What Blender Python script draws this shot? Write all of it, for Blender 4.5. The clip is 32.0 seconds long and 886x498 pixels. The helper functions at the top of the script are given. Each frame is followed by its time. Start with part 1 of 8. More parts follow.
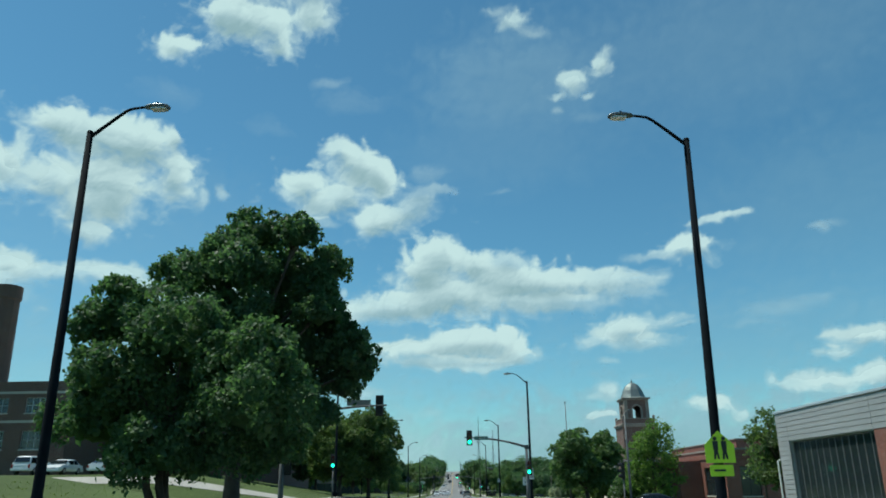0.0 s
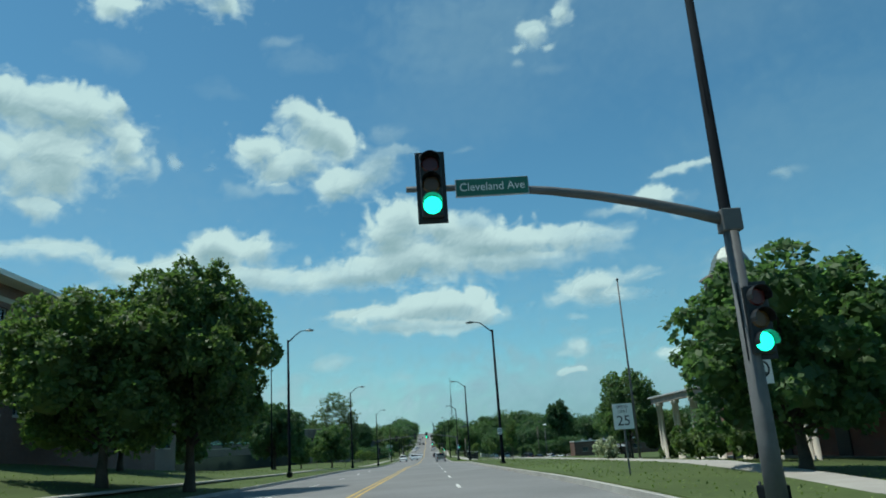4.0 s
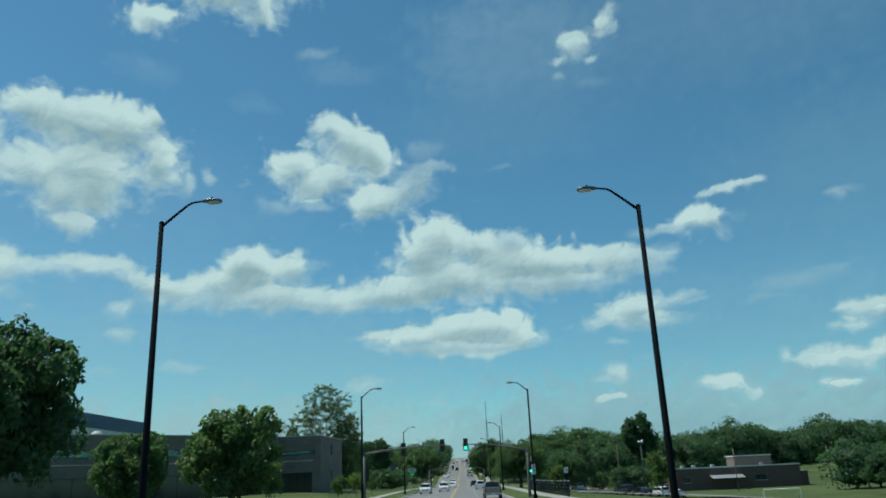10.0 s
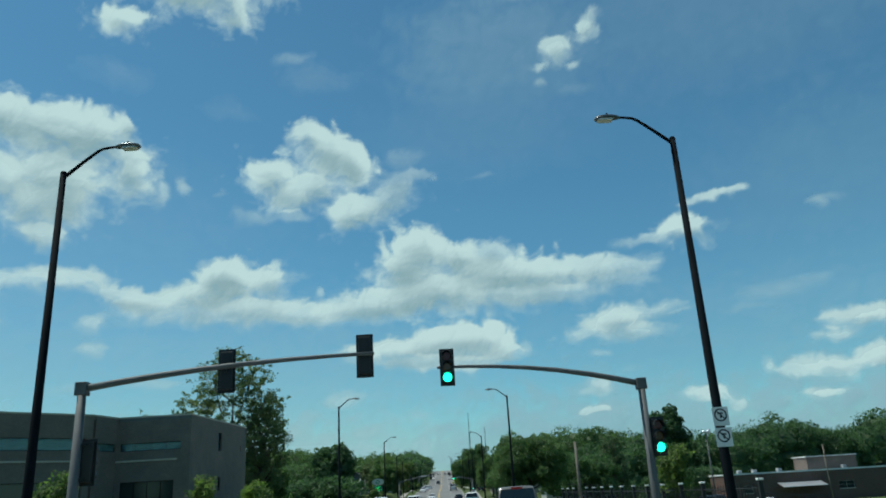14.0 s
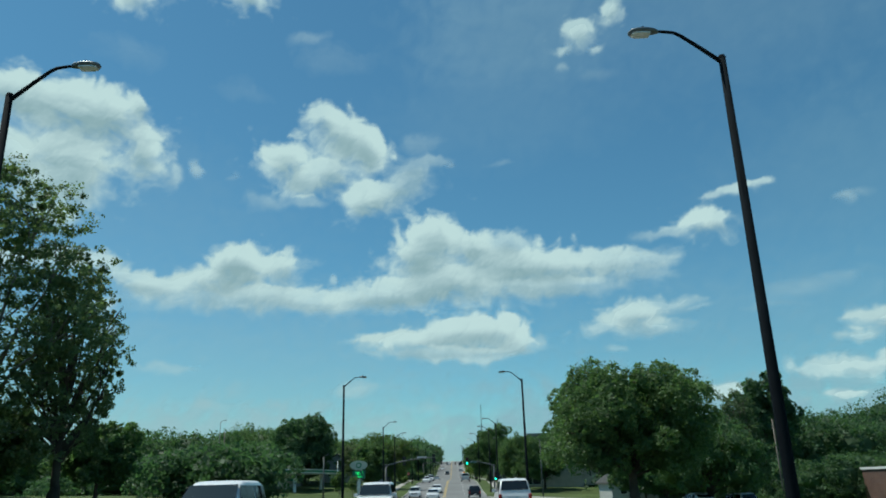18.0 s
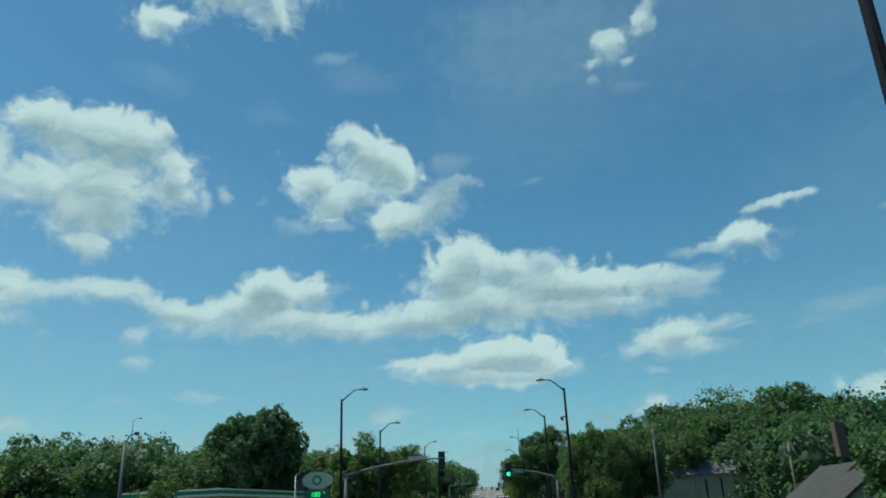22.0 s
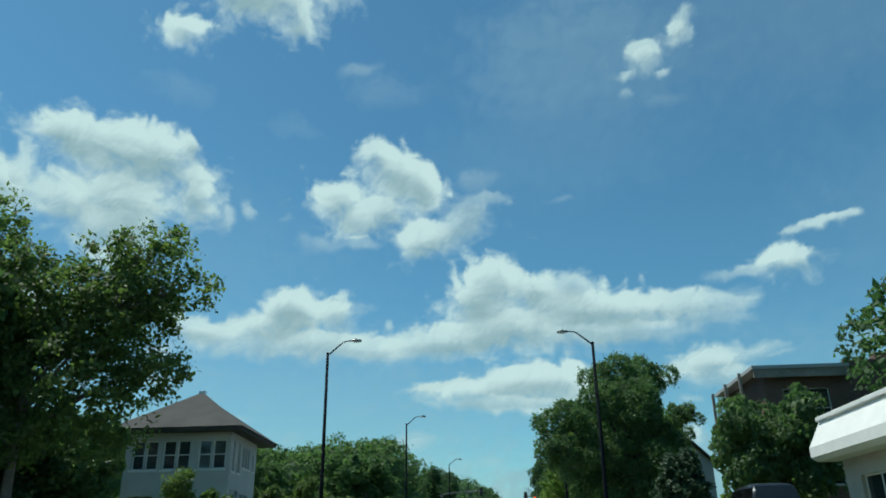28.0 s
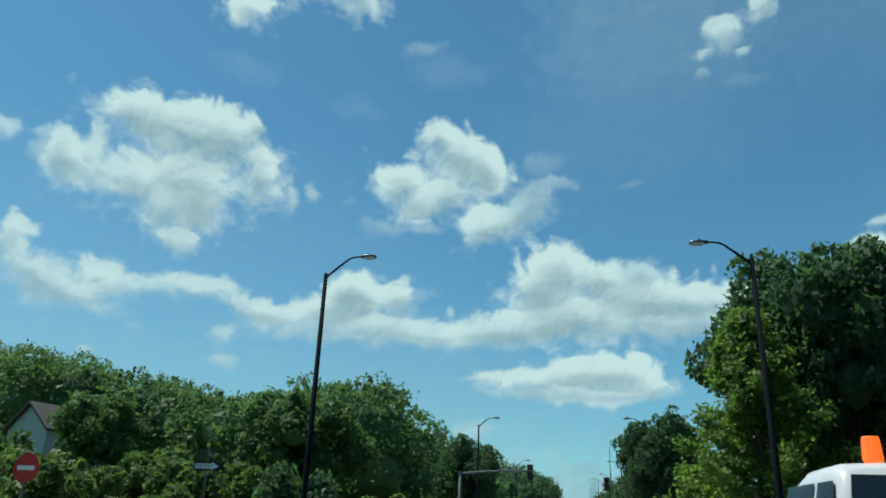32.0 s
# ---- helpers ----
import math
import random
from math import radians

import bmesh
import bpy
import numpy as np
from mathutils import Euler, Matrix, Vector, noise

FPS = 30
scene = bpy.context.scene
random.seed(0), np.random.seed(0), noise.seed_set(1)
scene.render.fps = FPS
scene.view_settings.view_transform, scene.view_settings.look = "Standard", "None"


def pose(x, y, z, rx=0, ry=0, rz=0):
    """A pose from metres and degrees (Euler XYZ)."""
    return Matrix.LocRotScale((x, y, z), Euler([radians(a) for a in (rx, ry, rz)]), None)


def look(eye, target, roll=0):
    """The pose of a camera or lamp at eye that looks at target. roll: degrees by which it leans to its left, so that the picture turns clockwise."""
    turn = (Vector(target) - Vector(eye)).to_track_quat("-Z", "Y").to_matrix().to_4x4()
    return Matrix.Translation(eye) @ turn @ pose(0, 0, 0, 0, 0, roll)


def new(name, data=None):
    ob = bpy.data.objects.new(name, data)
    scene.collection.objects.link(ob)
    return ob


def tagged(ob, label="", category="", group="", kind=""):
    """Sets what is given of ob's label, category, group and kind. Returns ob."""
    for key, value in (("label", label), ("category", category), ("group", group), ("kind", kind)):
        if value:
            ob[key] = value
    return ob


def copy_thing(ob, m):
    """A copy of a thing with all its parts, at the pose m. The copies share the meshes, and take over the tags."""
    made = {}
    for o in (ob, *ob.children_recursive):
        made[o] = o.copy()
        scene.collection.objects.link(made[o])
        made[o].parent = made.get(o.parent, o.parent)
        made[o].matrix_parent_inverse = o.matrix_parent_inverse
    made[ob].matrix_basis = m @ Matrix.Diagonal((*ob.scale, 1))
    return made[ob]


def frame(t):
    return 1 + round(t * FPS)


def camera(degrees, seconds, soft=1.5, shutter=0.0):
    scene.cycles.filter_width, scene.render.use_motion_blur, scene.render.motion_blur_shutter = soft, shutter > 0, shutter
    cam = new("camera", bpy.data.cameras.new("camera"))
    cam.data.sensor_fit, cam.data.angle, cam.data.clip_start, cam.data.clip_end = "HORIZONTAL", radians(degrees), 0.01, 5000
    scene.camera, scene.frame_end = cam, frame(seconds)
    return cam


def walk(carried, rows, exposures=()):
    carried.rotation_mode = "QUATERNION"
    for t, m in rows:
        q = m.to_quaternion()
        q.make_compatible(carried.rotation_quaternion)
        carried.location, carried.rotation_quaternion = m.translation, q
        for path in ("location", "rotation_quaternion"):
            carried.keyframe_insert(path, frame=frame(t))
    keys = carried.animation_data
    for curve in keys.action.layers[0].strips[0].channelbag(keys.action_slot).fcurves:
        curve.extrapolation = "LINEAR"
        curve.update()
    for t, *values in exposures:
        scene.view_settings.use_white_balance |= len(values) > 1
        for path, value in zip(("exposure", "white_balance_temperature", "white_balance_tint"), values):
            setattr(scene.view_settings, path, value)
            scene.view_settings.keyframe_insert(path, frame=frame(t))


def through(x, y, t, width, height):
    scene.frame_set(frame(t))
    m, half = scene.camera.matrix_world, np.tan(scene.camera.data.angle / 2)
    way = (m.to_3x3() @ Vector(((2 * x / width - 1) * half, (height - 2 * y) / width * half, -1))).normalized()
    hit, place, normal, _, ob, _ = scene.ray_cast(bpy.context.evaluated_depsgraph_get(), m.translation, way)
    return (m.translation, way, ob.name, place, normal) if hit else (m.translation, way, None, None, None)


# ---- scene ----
cam = camera(61.50, 32.0, soft=1.8)
PATH = [
    (0.0, (-0.678, 0.020, 1.995), (-1.746, 95.233, 32.546), -0.72),
    (0.5, (-0.382, 6.514, 1.981), (1.276, 102.278, 30.730), -3.86),
    (1.0, (-0.115, 13.016, 1.965), (8.201, 108.833, 29.349), -6.41),
    (1.5, (0.088, 19.533, 1.953), (10.099, 115.481, 28.293), -6.80),
    (2.0, (0.217, 26.113, 1.930), (10.003, 122.154, 28.016), -6.41),
    (2.5, (0.258, 32.708, 1.916), (8.858, 128.963, 27.626), -5.23),
    (3.0, (0.274, 39.317, 1.900), (6.057, 135.788, 27.588), -3.65),
    (3.5, (0.286, 45.857, 1.871), (3.937, 142.681, 26.603), -3.38),
    (5.5, (0.450, 72.322, 2.168), (5.298, 166.849, 34.435), -5.24),
    (6.0, (0.394, 78.819, 2.135), (2.848, 174.212, 32.035), -3.10),
    (6.5, (0.324, 85.453, 2.097), (1.201, 181.543, 29.770), -3.87),
    (7.0, (0.181, 92.090, 2.049), (1.438, 188.352, 29.105), -4.05),
    (7.5, (0.031, 98.789, 1.978), (-0.844, 195.198, 28.523), -1.59),
    (8.0, (-0.106, 105.584, 1.922), (-3.381, 201.982, 28.317), -1.08),
    (8.5, (-0.265, 112.383, 1.879), (-4.409, 208.412, 29.471), -1.87),
    (9.0, (-0.386, 119.177, 1.848), (-4.506, 215.175, 29.552), -2.33),
    (9.5, (-0.442, 125.992, 1.841), (-2.938, 221.967, 29.815), -3.03),
    (10.0, (-0.511, 132.752, 1.799), (-1.696, 228.335, 31.167), -2.56),
    (10.5, (-0.588, 139.504, 1.726), (-1.759, 234.922, 31.627), -2.07),
    (11.0, (-0.630, 146.251, 1.638), (-2.097, 241.793, 31.128), -1.75),
    (11.5, (-0.625, 153.031, 1.537), (-2.741, 248.736, 30.450), -1.30),
    (12.0, (-0.553, 159.824, 1.455), (-2.858, 255.383, 30.834), -1.97),
    (12.5, (-0.477, 166.653, 1.381), (-2.045, 262.013, 31.448), -2.96),
    (13.0, (-0.410, 173.546, 1.313), (-0.327, 268.776, 31.828), -3.68),
    (13.5, (-0.385, 180.461, 1.224), (0.532, 275.603, 31.999), -3.36),
    (14.0, (-0.352, 187.317, 1.114), (1.075, 282.340, 32.238), -3.30),
    (14.5, (-0.348, 194.059, 0.966), (0.832, 288.902, 32.643), -2.76),
    (16.5, (-0.176, 222.094, 0.772), (1.159, 315.269, 37.057), -4.74),
    (17.0, (-0.205, 229.170, 0.734), (2.259, 323.250, 34.541), -3.64),
    (17.5, (-0.211, 236.285, 0.716), (0.187, 331.012, 32.757), -2.27),
    (18.0, (-0.214, 243.385, 0.715), (-0.889, 338.650, 31.115), -1.71),
    (18.5, (-0.180, 250.631, 0.752), (-2.072, 345.843, 31.267), -1.34),
    (19.0, (-0.159, 257.847, 0.796), (-3.589, 352.638, 32.466), -0.90),
    (19.5, (-0.113, 264.937, 0.818), (-4.281, 359.636, 32.674), -0.92),
    (20.0, (-0.059, 271.867, 0.830), (-4.321, 366.457, 32.994), -1.06),
    (20.5, (-0.013, 278.691, 0.812), (-4.550, 373.272, 32.964), -0.68),
    (21.0, (0.048, 285.451, 0.807), (-4.675, 379.930, 33.231), -0.83),
    (21.5, (0.131, 292.126, 0.798), (-4.939, 386.280, 34.104), -1.25),
    (22.0, (0.272, 298.969, 0.775), (-4.557, 392.929, 34.658), -2.24),
    (22.5, (0.396, 305.844, 0.739), (-3.744, 399.882, 34.497), -2.47),
    (23.0, (0.468, 312.657, 0.702), (-3.485, 406.684, 34.516), -2.66),
    (23.5, (0.515, 319.360, 0.663), (-3.454, 413.229, 34.910), -1.97),
    (24.0, (0.554, 325.933, 0.626), (-4.458, 419.515, 35.515), -1.85),
    (24.5, (0.596, 332.463, 0.570), (-4.779, 425.995, 35.539), -1.79),
    (25.0, (0.569, 338.945, 0.507), (-6.746, 432.738, 34.412), -0.51),
    (25.5, (0.563, 345.327, 0.480), (-9.061, 439.015, 34.095), 0.38),
    (27.5, (0.766, 370.368, 0.443), (-10.324, 462.431, 37.879), -0.65),
    (28.0, (0.617, 376.600, 0.696), (-7.792, 469.012, 37.970), -0.72),
    (28.5, (0.431, 382.785, 0.989), (-8.092, 475.332, 37.901), 1.13),
    (29.0, (0.231, 388.925, 1.289), (-12.759, 480.806, 38.561), 3.50),
    (29.5, (0.116, 395.194, 1.606), (-17.252, 486.274, 39.060), 3.31),
    (30.0, (0.061, 401.482, 1.938), (-17.310, 492.614, 39.264), 0.14),
    (30.5, (-0.133, 407.694, 2.240), (-14.792, 499.352, 39.441), -0.25),
    (31.0, (-0.393, 413.775, 2.519), (-14.624, 506.135, 38.116), 1.53),
    (31.5, (-0.599, 419.732, 2.784), (-16.846, 512.137, 37.386), 2.07),
    (32.0, (-0.750, 425.591, 3.050), (-17.719, 517.367, 38.955), 2.25),
]
walk(cam, [(t, look(e, g, r)) for t, e, g, r in PATH], exposures=[(0.0, 0.15, 6250, 2), (1.0, 0.28, 6250, 2), (2.0, 0.3, 6250, 2), (3.0, 0.18, 6250, 2), (6.0, 0.05, 6250, 2), (9.0, 0.0, 6250, 2), (14.0, 0.0, 6250, 2), (20.0, 0.04, 6250, 2), (23.0, 0.0, 6250, 2), (25.0, 0.14, 6250, 2), (28.0, 0.12, 6250, 2), (32.0, 0.14, 6250, 2)])

# ---- world, sun ----
SUN_EL, SUN_AZ = 66.0, -78.0          # degrees; azimuth from the street's direction, to the right
world = bpy.data.worlds.new("sky")
scene.world = world
world.use_nodes = True
wn, wl = world.node_tree.nodes, world.node_tree.links
sky_tex = wn.new("ShaderNodeTexSky")
sky_tex.sky_type = "NISHITA"
sky_tex.sun_disc = False
sky_tex.sun_elevation = radians(SUN_EL)
sky_tex.sun_rotation = radians(SUN_AZ)
sky_tex.air_density, sky_tex.dust_density, sky_tex.ozone_density = 1.0, 0.3, 1.4
sky_hue = wn.new("ShaderNodeMix")
sky_hue.data_type, sky_hue.blend_type = "RGBA", "MULTIPLY"
sky_hue.inputs[0].default_value = 1.0
sky_hue.inputs[7].default_value = (0.56, 0.95, 0.97, 1)
wl.new(sky_tex.outputs[0], sky_hue.inputs[6])
wl.new(sky_hue.outputs[2], wn["Background"].inputs[0])
wn["Background"].inputs[1].default_value = 0.1
sun_data = bpy.data.lights.new("sun", "SUN")
sun_data.energy, sun_data.angle, sun_data.color = 4.2, radians(0.53), (1.0, 0.96, 0.88)
sun_lamp = new("sun", sun_data)
_sx = (-math.cos(radians(SUN_EL)) * math.sin(radians(-SUN_AZ)), math.cos(radians(SUN_EL)) * math.cos(radians(SUN_AZ)), math.sin(radians(SUN_EL)))
sun_lamp.matrix_basis = look((_sx[0] * 300, 200 + _sx[1] * 300, _sx[2] * 300), (0, 200, 0))


# ---- materials ----
def nodes_of(name):
    m = bpy.data.materials.new(name)
    m.use_nodes = True
    nt = m.node_tree
    return m, nt, nt.nodes, nt.links, nt.nodes["Principled BSDF"]


def noise_node(nt, scale, detail=4.0, rough=0.6, vec=None):
    n = nt.nodes.new("ShaderNodeTexNoise")
    n.inputs["Scale"].default_value, n.inputs["Detail"].default_value, n.inputs["Roughness"].default_value = scale, detail, rough
    if vec is not None:
        nt.links.new(vec, n.inputs["Vector"])
    return n


def ramp(nt, fac, stops):
    r = nt.nodes.new("ShaderNodeValToRGB")
    el = r.color_ramp.elements
    while len(el) < len(stops):
        el.new(0.5)
    for e, (p, c) in zip(el, stops):
        e.position, e.color = p, (*c, 1)
    nt.links.new(fac, r.inputs[0])
    return r


def mul_col(nt, a, b, fac=1.0, mode="MULTIPLY"):
    m = nt.nodes.new("ShaderNodeMix")
    m.data_type, m.blend_type = "RGBA", mode
    m.inputs[0].default_value = fac
    nt.links.new(a, m.inputs[6])
    nt.links.new(b, m.inputs[7])
    return m.outputs[2]


def surface(name, color, rough=0.7, metal=0.0, big=0.35, fine=14.0, var=0.25, bump=0.15, spec=0.5, per_object=0.0):
    """A plain surface with stains at a large scale, grain at a fine one, and a slight relief."""
    m, nt, n, l, p = nodes_of(name)
    pos = n.new("ShaderNodeNewGeometry").outputs["Position"]
    a, b = noise_node(nt, big, 5, 0.65, pos), noise_node(nt, fine, 4, 0.6, pos)
    lo, hi = [c * (1 - var) for c in color], [min(1, c * (1 + var)) for c in color]
    ca = ramp(nt, a.outputs[0], [(0.3, lo), (0.7, hi)])
    cb = ramp(nt, b.outputs[0], [(0.25, (1 - var * 0.7,) * 3), (0.75, (1 + var * 0.3,) * 3)])
    col = mul_col(nt, ca.outputs[0], cb.outputs[0])
    if per_object:
        oi = n.new("ShaderNodeObjectInfo")
        co = ramp(nt, oi.outputs["Random"], [(0, (1 - per_object,) * 3), (1, (1, 1, 1))])
        col = mul_col(nt, col, co.outputs[0])
    l.new(col, p.inputs["Base Color"])
    p.inputs["Roughness"].default_value, p.inputs["Metallic"].default_value = rough, metal
    p.inputs["Specular IOR Level"].default_value = spec
    if bump:
        bn = n.new("ShaderNodeBump")
        bn.inputs["Strength"].default_value, bn.inputs["Distance"].default_value = bump, 0.02
        l.new(b.outputs[0], bn.inputs["Height"])
        l.new(bn.outputs[0], p.inputs["Normal"])
    return m


def brick_mat(name, c1, c2, mortar, width=0.22, height=0.075):
    m, nt, n, l, p = nodes_of(name)
    g = n.new("ShaderNodeNewGeometry")
    sep = n.new("ShaderNodeSeparateXYZ")
    l.new(g.outputs["Position"], sep.inputs[0])
    add = n.new("ShaderNodeMath")
    l.new(sep.outputs[0], add.inputs[0])
    l.new(sep.outputs[1], add.inputs[1])
    com = n.new("ShaderNodeCombineXYZ")
    l.new(add.outputs[0], com.inputs[0])
    l.new(sep.outputs[2], com.inputs[1])
    br = n.new("ShaderNodeTexBrick")
    l.new(com.outputs[0], br.inputs["Vector"])
    for k, v in (("Color1", (*c1, 1)), ("Color2", (*c2, 1)), ("Mortar", (*mortar, 1)), ("Scale", 1.0), ("Mortar Size", 0.006), ("Brick Width", width), ("Row Height", height)):
        br.inputs[k].default_value = v
    st = ramp(nt, noise_node(nt, 0.5, 6, 0.7, g.outputs["Position"]).outputs[0], [(0.3, (0.7, 0.7, 0.72)), (0.75, (1.05, 1.02, 1.0))])
    l.new(mul_col(nt, br.outputs[0], st.outputs[0]), p.inputs["Base Color"])
    p.inputs["Roughness"].default_value = 0.85
    bn = n.new("ShaderNodeBump")
    bn.inputs["Strength"].default_value, bn.inputs["Distance"].default_value, bn.invert = 0.4, 0.01, True
    l.new(br.outputs["Fac"], bn.inputs["Height"])
    l.new(bn.outputs[0], p.inputs["Normal"])
    return m


def leaf_mat(name, dark, light, through=0.35):
    m, nt, n, l, p = nodes_of(name)
    g, oi = n.new("ShaderNodeNewGeometry"), n.new("ShaderNodeObjectInfo")
    c = ramp(nt, g.outputs["Random Per Island"], [(0.0, dark), (0.55, [(a + b) / 2 for a, b in zip(dark, light)]), (1.0, light)])
    big = ramp(nt, noise_node(nt, 0.45, 3, 0.6, g.outputs["Position"]).outputs[0], [(0.3, (0.8, 0.82, 0.78)), (0.7, (1.15, 1.12, 1.0))])
    tone = ramp(nt, oi.outputs["Random"], [(0, (0.82, 0.88, 0.85)), (1, (1.12, 1.08, 0.95))])
    col = mul_col(nt, mul_col(nt, c.outputs[0], big.outputs[0]), tone.outputs[0])
    l.new(col, p.inputs["Base Color"])
    p.inputs["Roughness"].default_value, p.inputs["Specular IOR Level"].default_value = 0.55, 0.35
    tr, mx = n.new("ShaderNodeBsdfTranslucent"), n.new("ShaderNodeMixShader")
    warm = n.new("ShaderNodeRGB")
    warm.outputs[0].default_value = (1.05, 1.25, 0.75, 1)
    l.new(mul_col(nt, col, warm.outputs[0]), tr.inputs[0])
    mx.inputs[0].default_value = through
    l.new(p.outputs[0], mx.inputs[1])
    l.new(tr.outputs[0], mx.inputs[2])
    l.new(mx.outputs[0], n["Material Output"].inputs[0])
    return m


def glowing(name, color, strength):
    m, nt, n, l, p = nodes_of(name)
    p.inputs["Base Color"].default_value = (*[c * 0.4 for c in color], 1)
    p.inputs["Emission Color"].default_value, p.inputs["Emission Strength"].default_value = (*color, 1), strength
    p.inputs["Roughness"].default_value = 0.3
    return m


def glass_mat(name, tint, rough=0.04):
    m, nt, n, l, p = nodes_of(name)
    pos = n.new("ShaderNodeNewGeometry").outputs["Position"]
    r = ramp(nt, noise_node(nt, 1.5, 3, 0.6, pos).outputs[0], [(0.3, tint), (0.7, [min(1, c * 1.25) for c in tint])])
    l.new(r.outputs[0], p.inputs["Base Color"])
    p.inputs["Roughness"].default_value, p.inputs["IOR"].default_value = rough, 1.5
    p.inputs["Transmission Weight"].default_value = 0.75
    return m


M_ASPHALT = surface("asphalt", (0.17, 0.17, 0.165), 0.9, 0, 0.12, 9, 0.22, 0.3)
M_ASPHALT_OLD = surface("side asphalt", (0.2, 0.195, 0.185), 0.9, 0, 0.2, 9, 0.2, 0.3)
M_CONCRETE = surface("concrete", (0.35, 0.33, 0.29), 0.85, 0, 0.6, 12, 0.14, 0.2, per_object=0.12)
M_KERB = surface("kerb concrete", (0.36, 0.35, 0.32), 0.85, 0, 0.8, 14, 0.2, 0.25)
M_WHITE_LINE = surface("worn white line", (0.62, 0.62, 0.58), 0.7, 0, 1.5, 10, 0.3, 0.1)
M_YELLOW_LINE = surface("worn yellow line", (0.55, 0.36, 0.06), 0.7, 0, 1.5, 10, 0.3, 0.1)
M_GRASS = surface("grass", (0.07, 0.098, 0.03), 0.95, 0, 0.09, 5.0, 0.38, 0.6, 0.2)
M_BLADES = leaf_mat("grass blades", (0.1, 0.14, 0.04), (0.2, 0.25, 0.08), 0.4)
M_BARK = surface("bark", (0.085, 0.07, 0.055), 0.95, 0, 1.2, 16, 0.35, 0.8, 0.2)
M_BARK_PALE = surface("pale bark", (0.19, 0.165, 0.135), 0.95, 0, 1.2, 16, 0.3, 0.8, 0.2)
M_LEAF_DARK = leaf_mat("dark leaves", (0.06, 0.112, 0.066), (0.11, 0.185, 0.102), 0.55)
M_LEAF_MID = leaf_mat("green leaves", (0.075, 0.135, 0.068), (0.145, 0.22, 0.104), 0.55)
M_LEAF_PALE = leaf_mat("pale green leaves", (0.075, 0.125, 0.05), (0.165, 0.22, 0.085), 0.55)
M_LEAF_YELLOW = leaf_mat("yellow-green leaves", (0.11, 0.18, 0.05), (0.24, 0.33, 0.1), 0.65)
M_LEAF_GREY = leaf_mat("grey-green leaves", (0.085, 0.125, 0.07), (0.18, 0.23, 0.14), 0.5)
M_BLOSSOM = leaf_mat("white blossom", (0.12, 0.18, 0.08), (0.75, 0.74, 0.66), 0.3)
M_LEAF_BLUE = leaf_mat("blue-green needles", (0.022, 0.05, 0.028), (0.05, 0.095, 0.05), 0.2)
M_BRICK = brick_mat("red brick", (0.26, 0.085, 0.055), (0.2, 0.065, 0.045), (0.28, 0.24, 0.2))
M_BRICK_DARK = brick_mat("dark brick", (0.16, 0.085, 0.06), (0.12, 0.065, 0.05), (0.2, 0.18, 0.16))
M_BRICK_BROWN = brick_mat("brown-red brick", (0.2, 0.115, 0.09), (0.165, 0.095, 0.075), (0.24, 0.21, 0.18))
M_BRICK_TAN = brick_mat("brown brick", (0.21, 0.155, 0.12), (0.17, 0.125, 0.1), (0.24, 0.22, 0.2))
M_BRICK_GREY = brick_mat("grey-brown brick", (0.215, 0.175, 0.15), (0.18, 0.148, 0.128), (0.19, 0.175, 0.16))
M_STONE = surface("pale stone", (0.46, 0.42, 0.35), 0.8, 0, 0.7, 10, 0.15, 0.25)
M_STONE_DARK = surface("weathered stone", (0.27, 0.235, 0.2), 0.85, 0, 0.8, 7, 0.28, 0.4)
M_WHITE_PAINT = surface("white paint", (0.72, 0.72, 0.68), 0.6, 0, 0.8, 12, 0.08, 0.08)
M_GREY_PAINT = surface("grey paint", (0.36, 0.37, 0.37), 0.6, 0, 0.8, 12, 0.1, 0.08)
M_SIDING = surface("white siding", (0.46, 0.46, 0.44), 0.55, 0, 0.5, 10, 0.08, 0.08)
M_CLAD = surface("grey painted cladding", (0.34, 0.35, 0.35), 0.5, 0.1, 0.5, 10, 0.1, 0.08)
M_SHINGLE = surface("brown shingles", (0.05, 0.05, 0.045), 0.9, 0, 0.7, 11, 0.25, 0.6)
M_SHINGLE_GREY = surface("grey shingles", (0.17, 0.17, 0.175), 0.9, 0, 0.7, 11, 0.25, 0.6)
M_ROOF_DARK = surface("dark roofing", (0.15, 0.148, 0.145), 0.85, 0, 0.5, 8, 0.25, 0.3)
M_ROOF_METAL = surface("pale metal roof", (0.62, 0.64, 0.66), 0.35, 0.6, 0.3, 6, 0.08, 0.05)
M_BLUE_METAL = surface("blue metal cladding", (0.04, 0.09, 0.16), 0.5, 0.2, 0.3, 6, 0.15, 0.05)
M_LEAD = surface("weathered copper dome", (0.17, 0.2, 0.19), 0.5, 0.5, 1.2, 6, 0.25, 0.15)
M_STEEL_DARK = surface("dark painted steel", (0.007, 0.010, 0.013), 0.85, 0.0, 1.0, 9, 0.3, 0.08, 0.05)
M_STEEL_GREY = surface("galvanized steel", (0.12, 0.125, 0.125), 0.7, 0.2, 1.0, 9, 0.18, 0.08)
M_ALU = surface("grey lamp housing", (0.12, 0.13, 0.135), 0.4, 0.5, 2.0, 9, 0.15, 0.05)
M_LENS = surface("lamp lens", (0.55, 0.57, 0.56), 0.15, 0, 2, 9, 0.08, 0.0)
M_SIGNAL = surface("black signal housing", (0.012, 0.013, 0.013), 0.5, 0, 1.5, 12, 0.3, 0.05)
M_SIGNAL_OFF_R = surface("unlit red lens", (0.09, 0.012, 0.01), 0.25, 0, 2, 12, 0.2, 0.0)
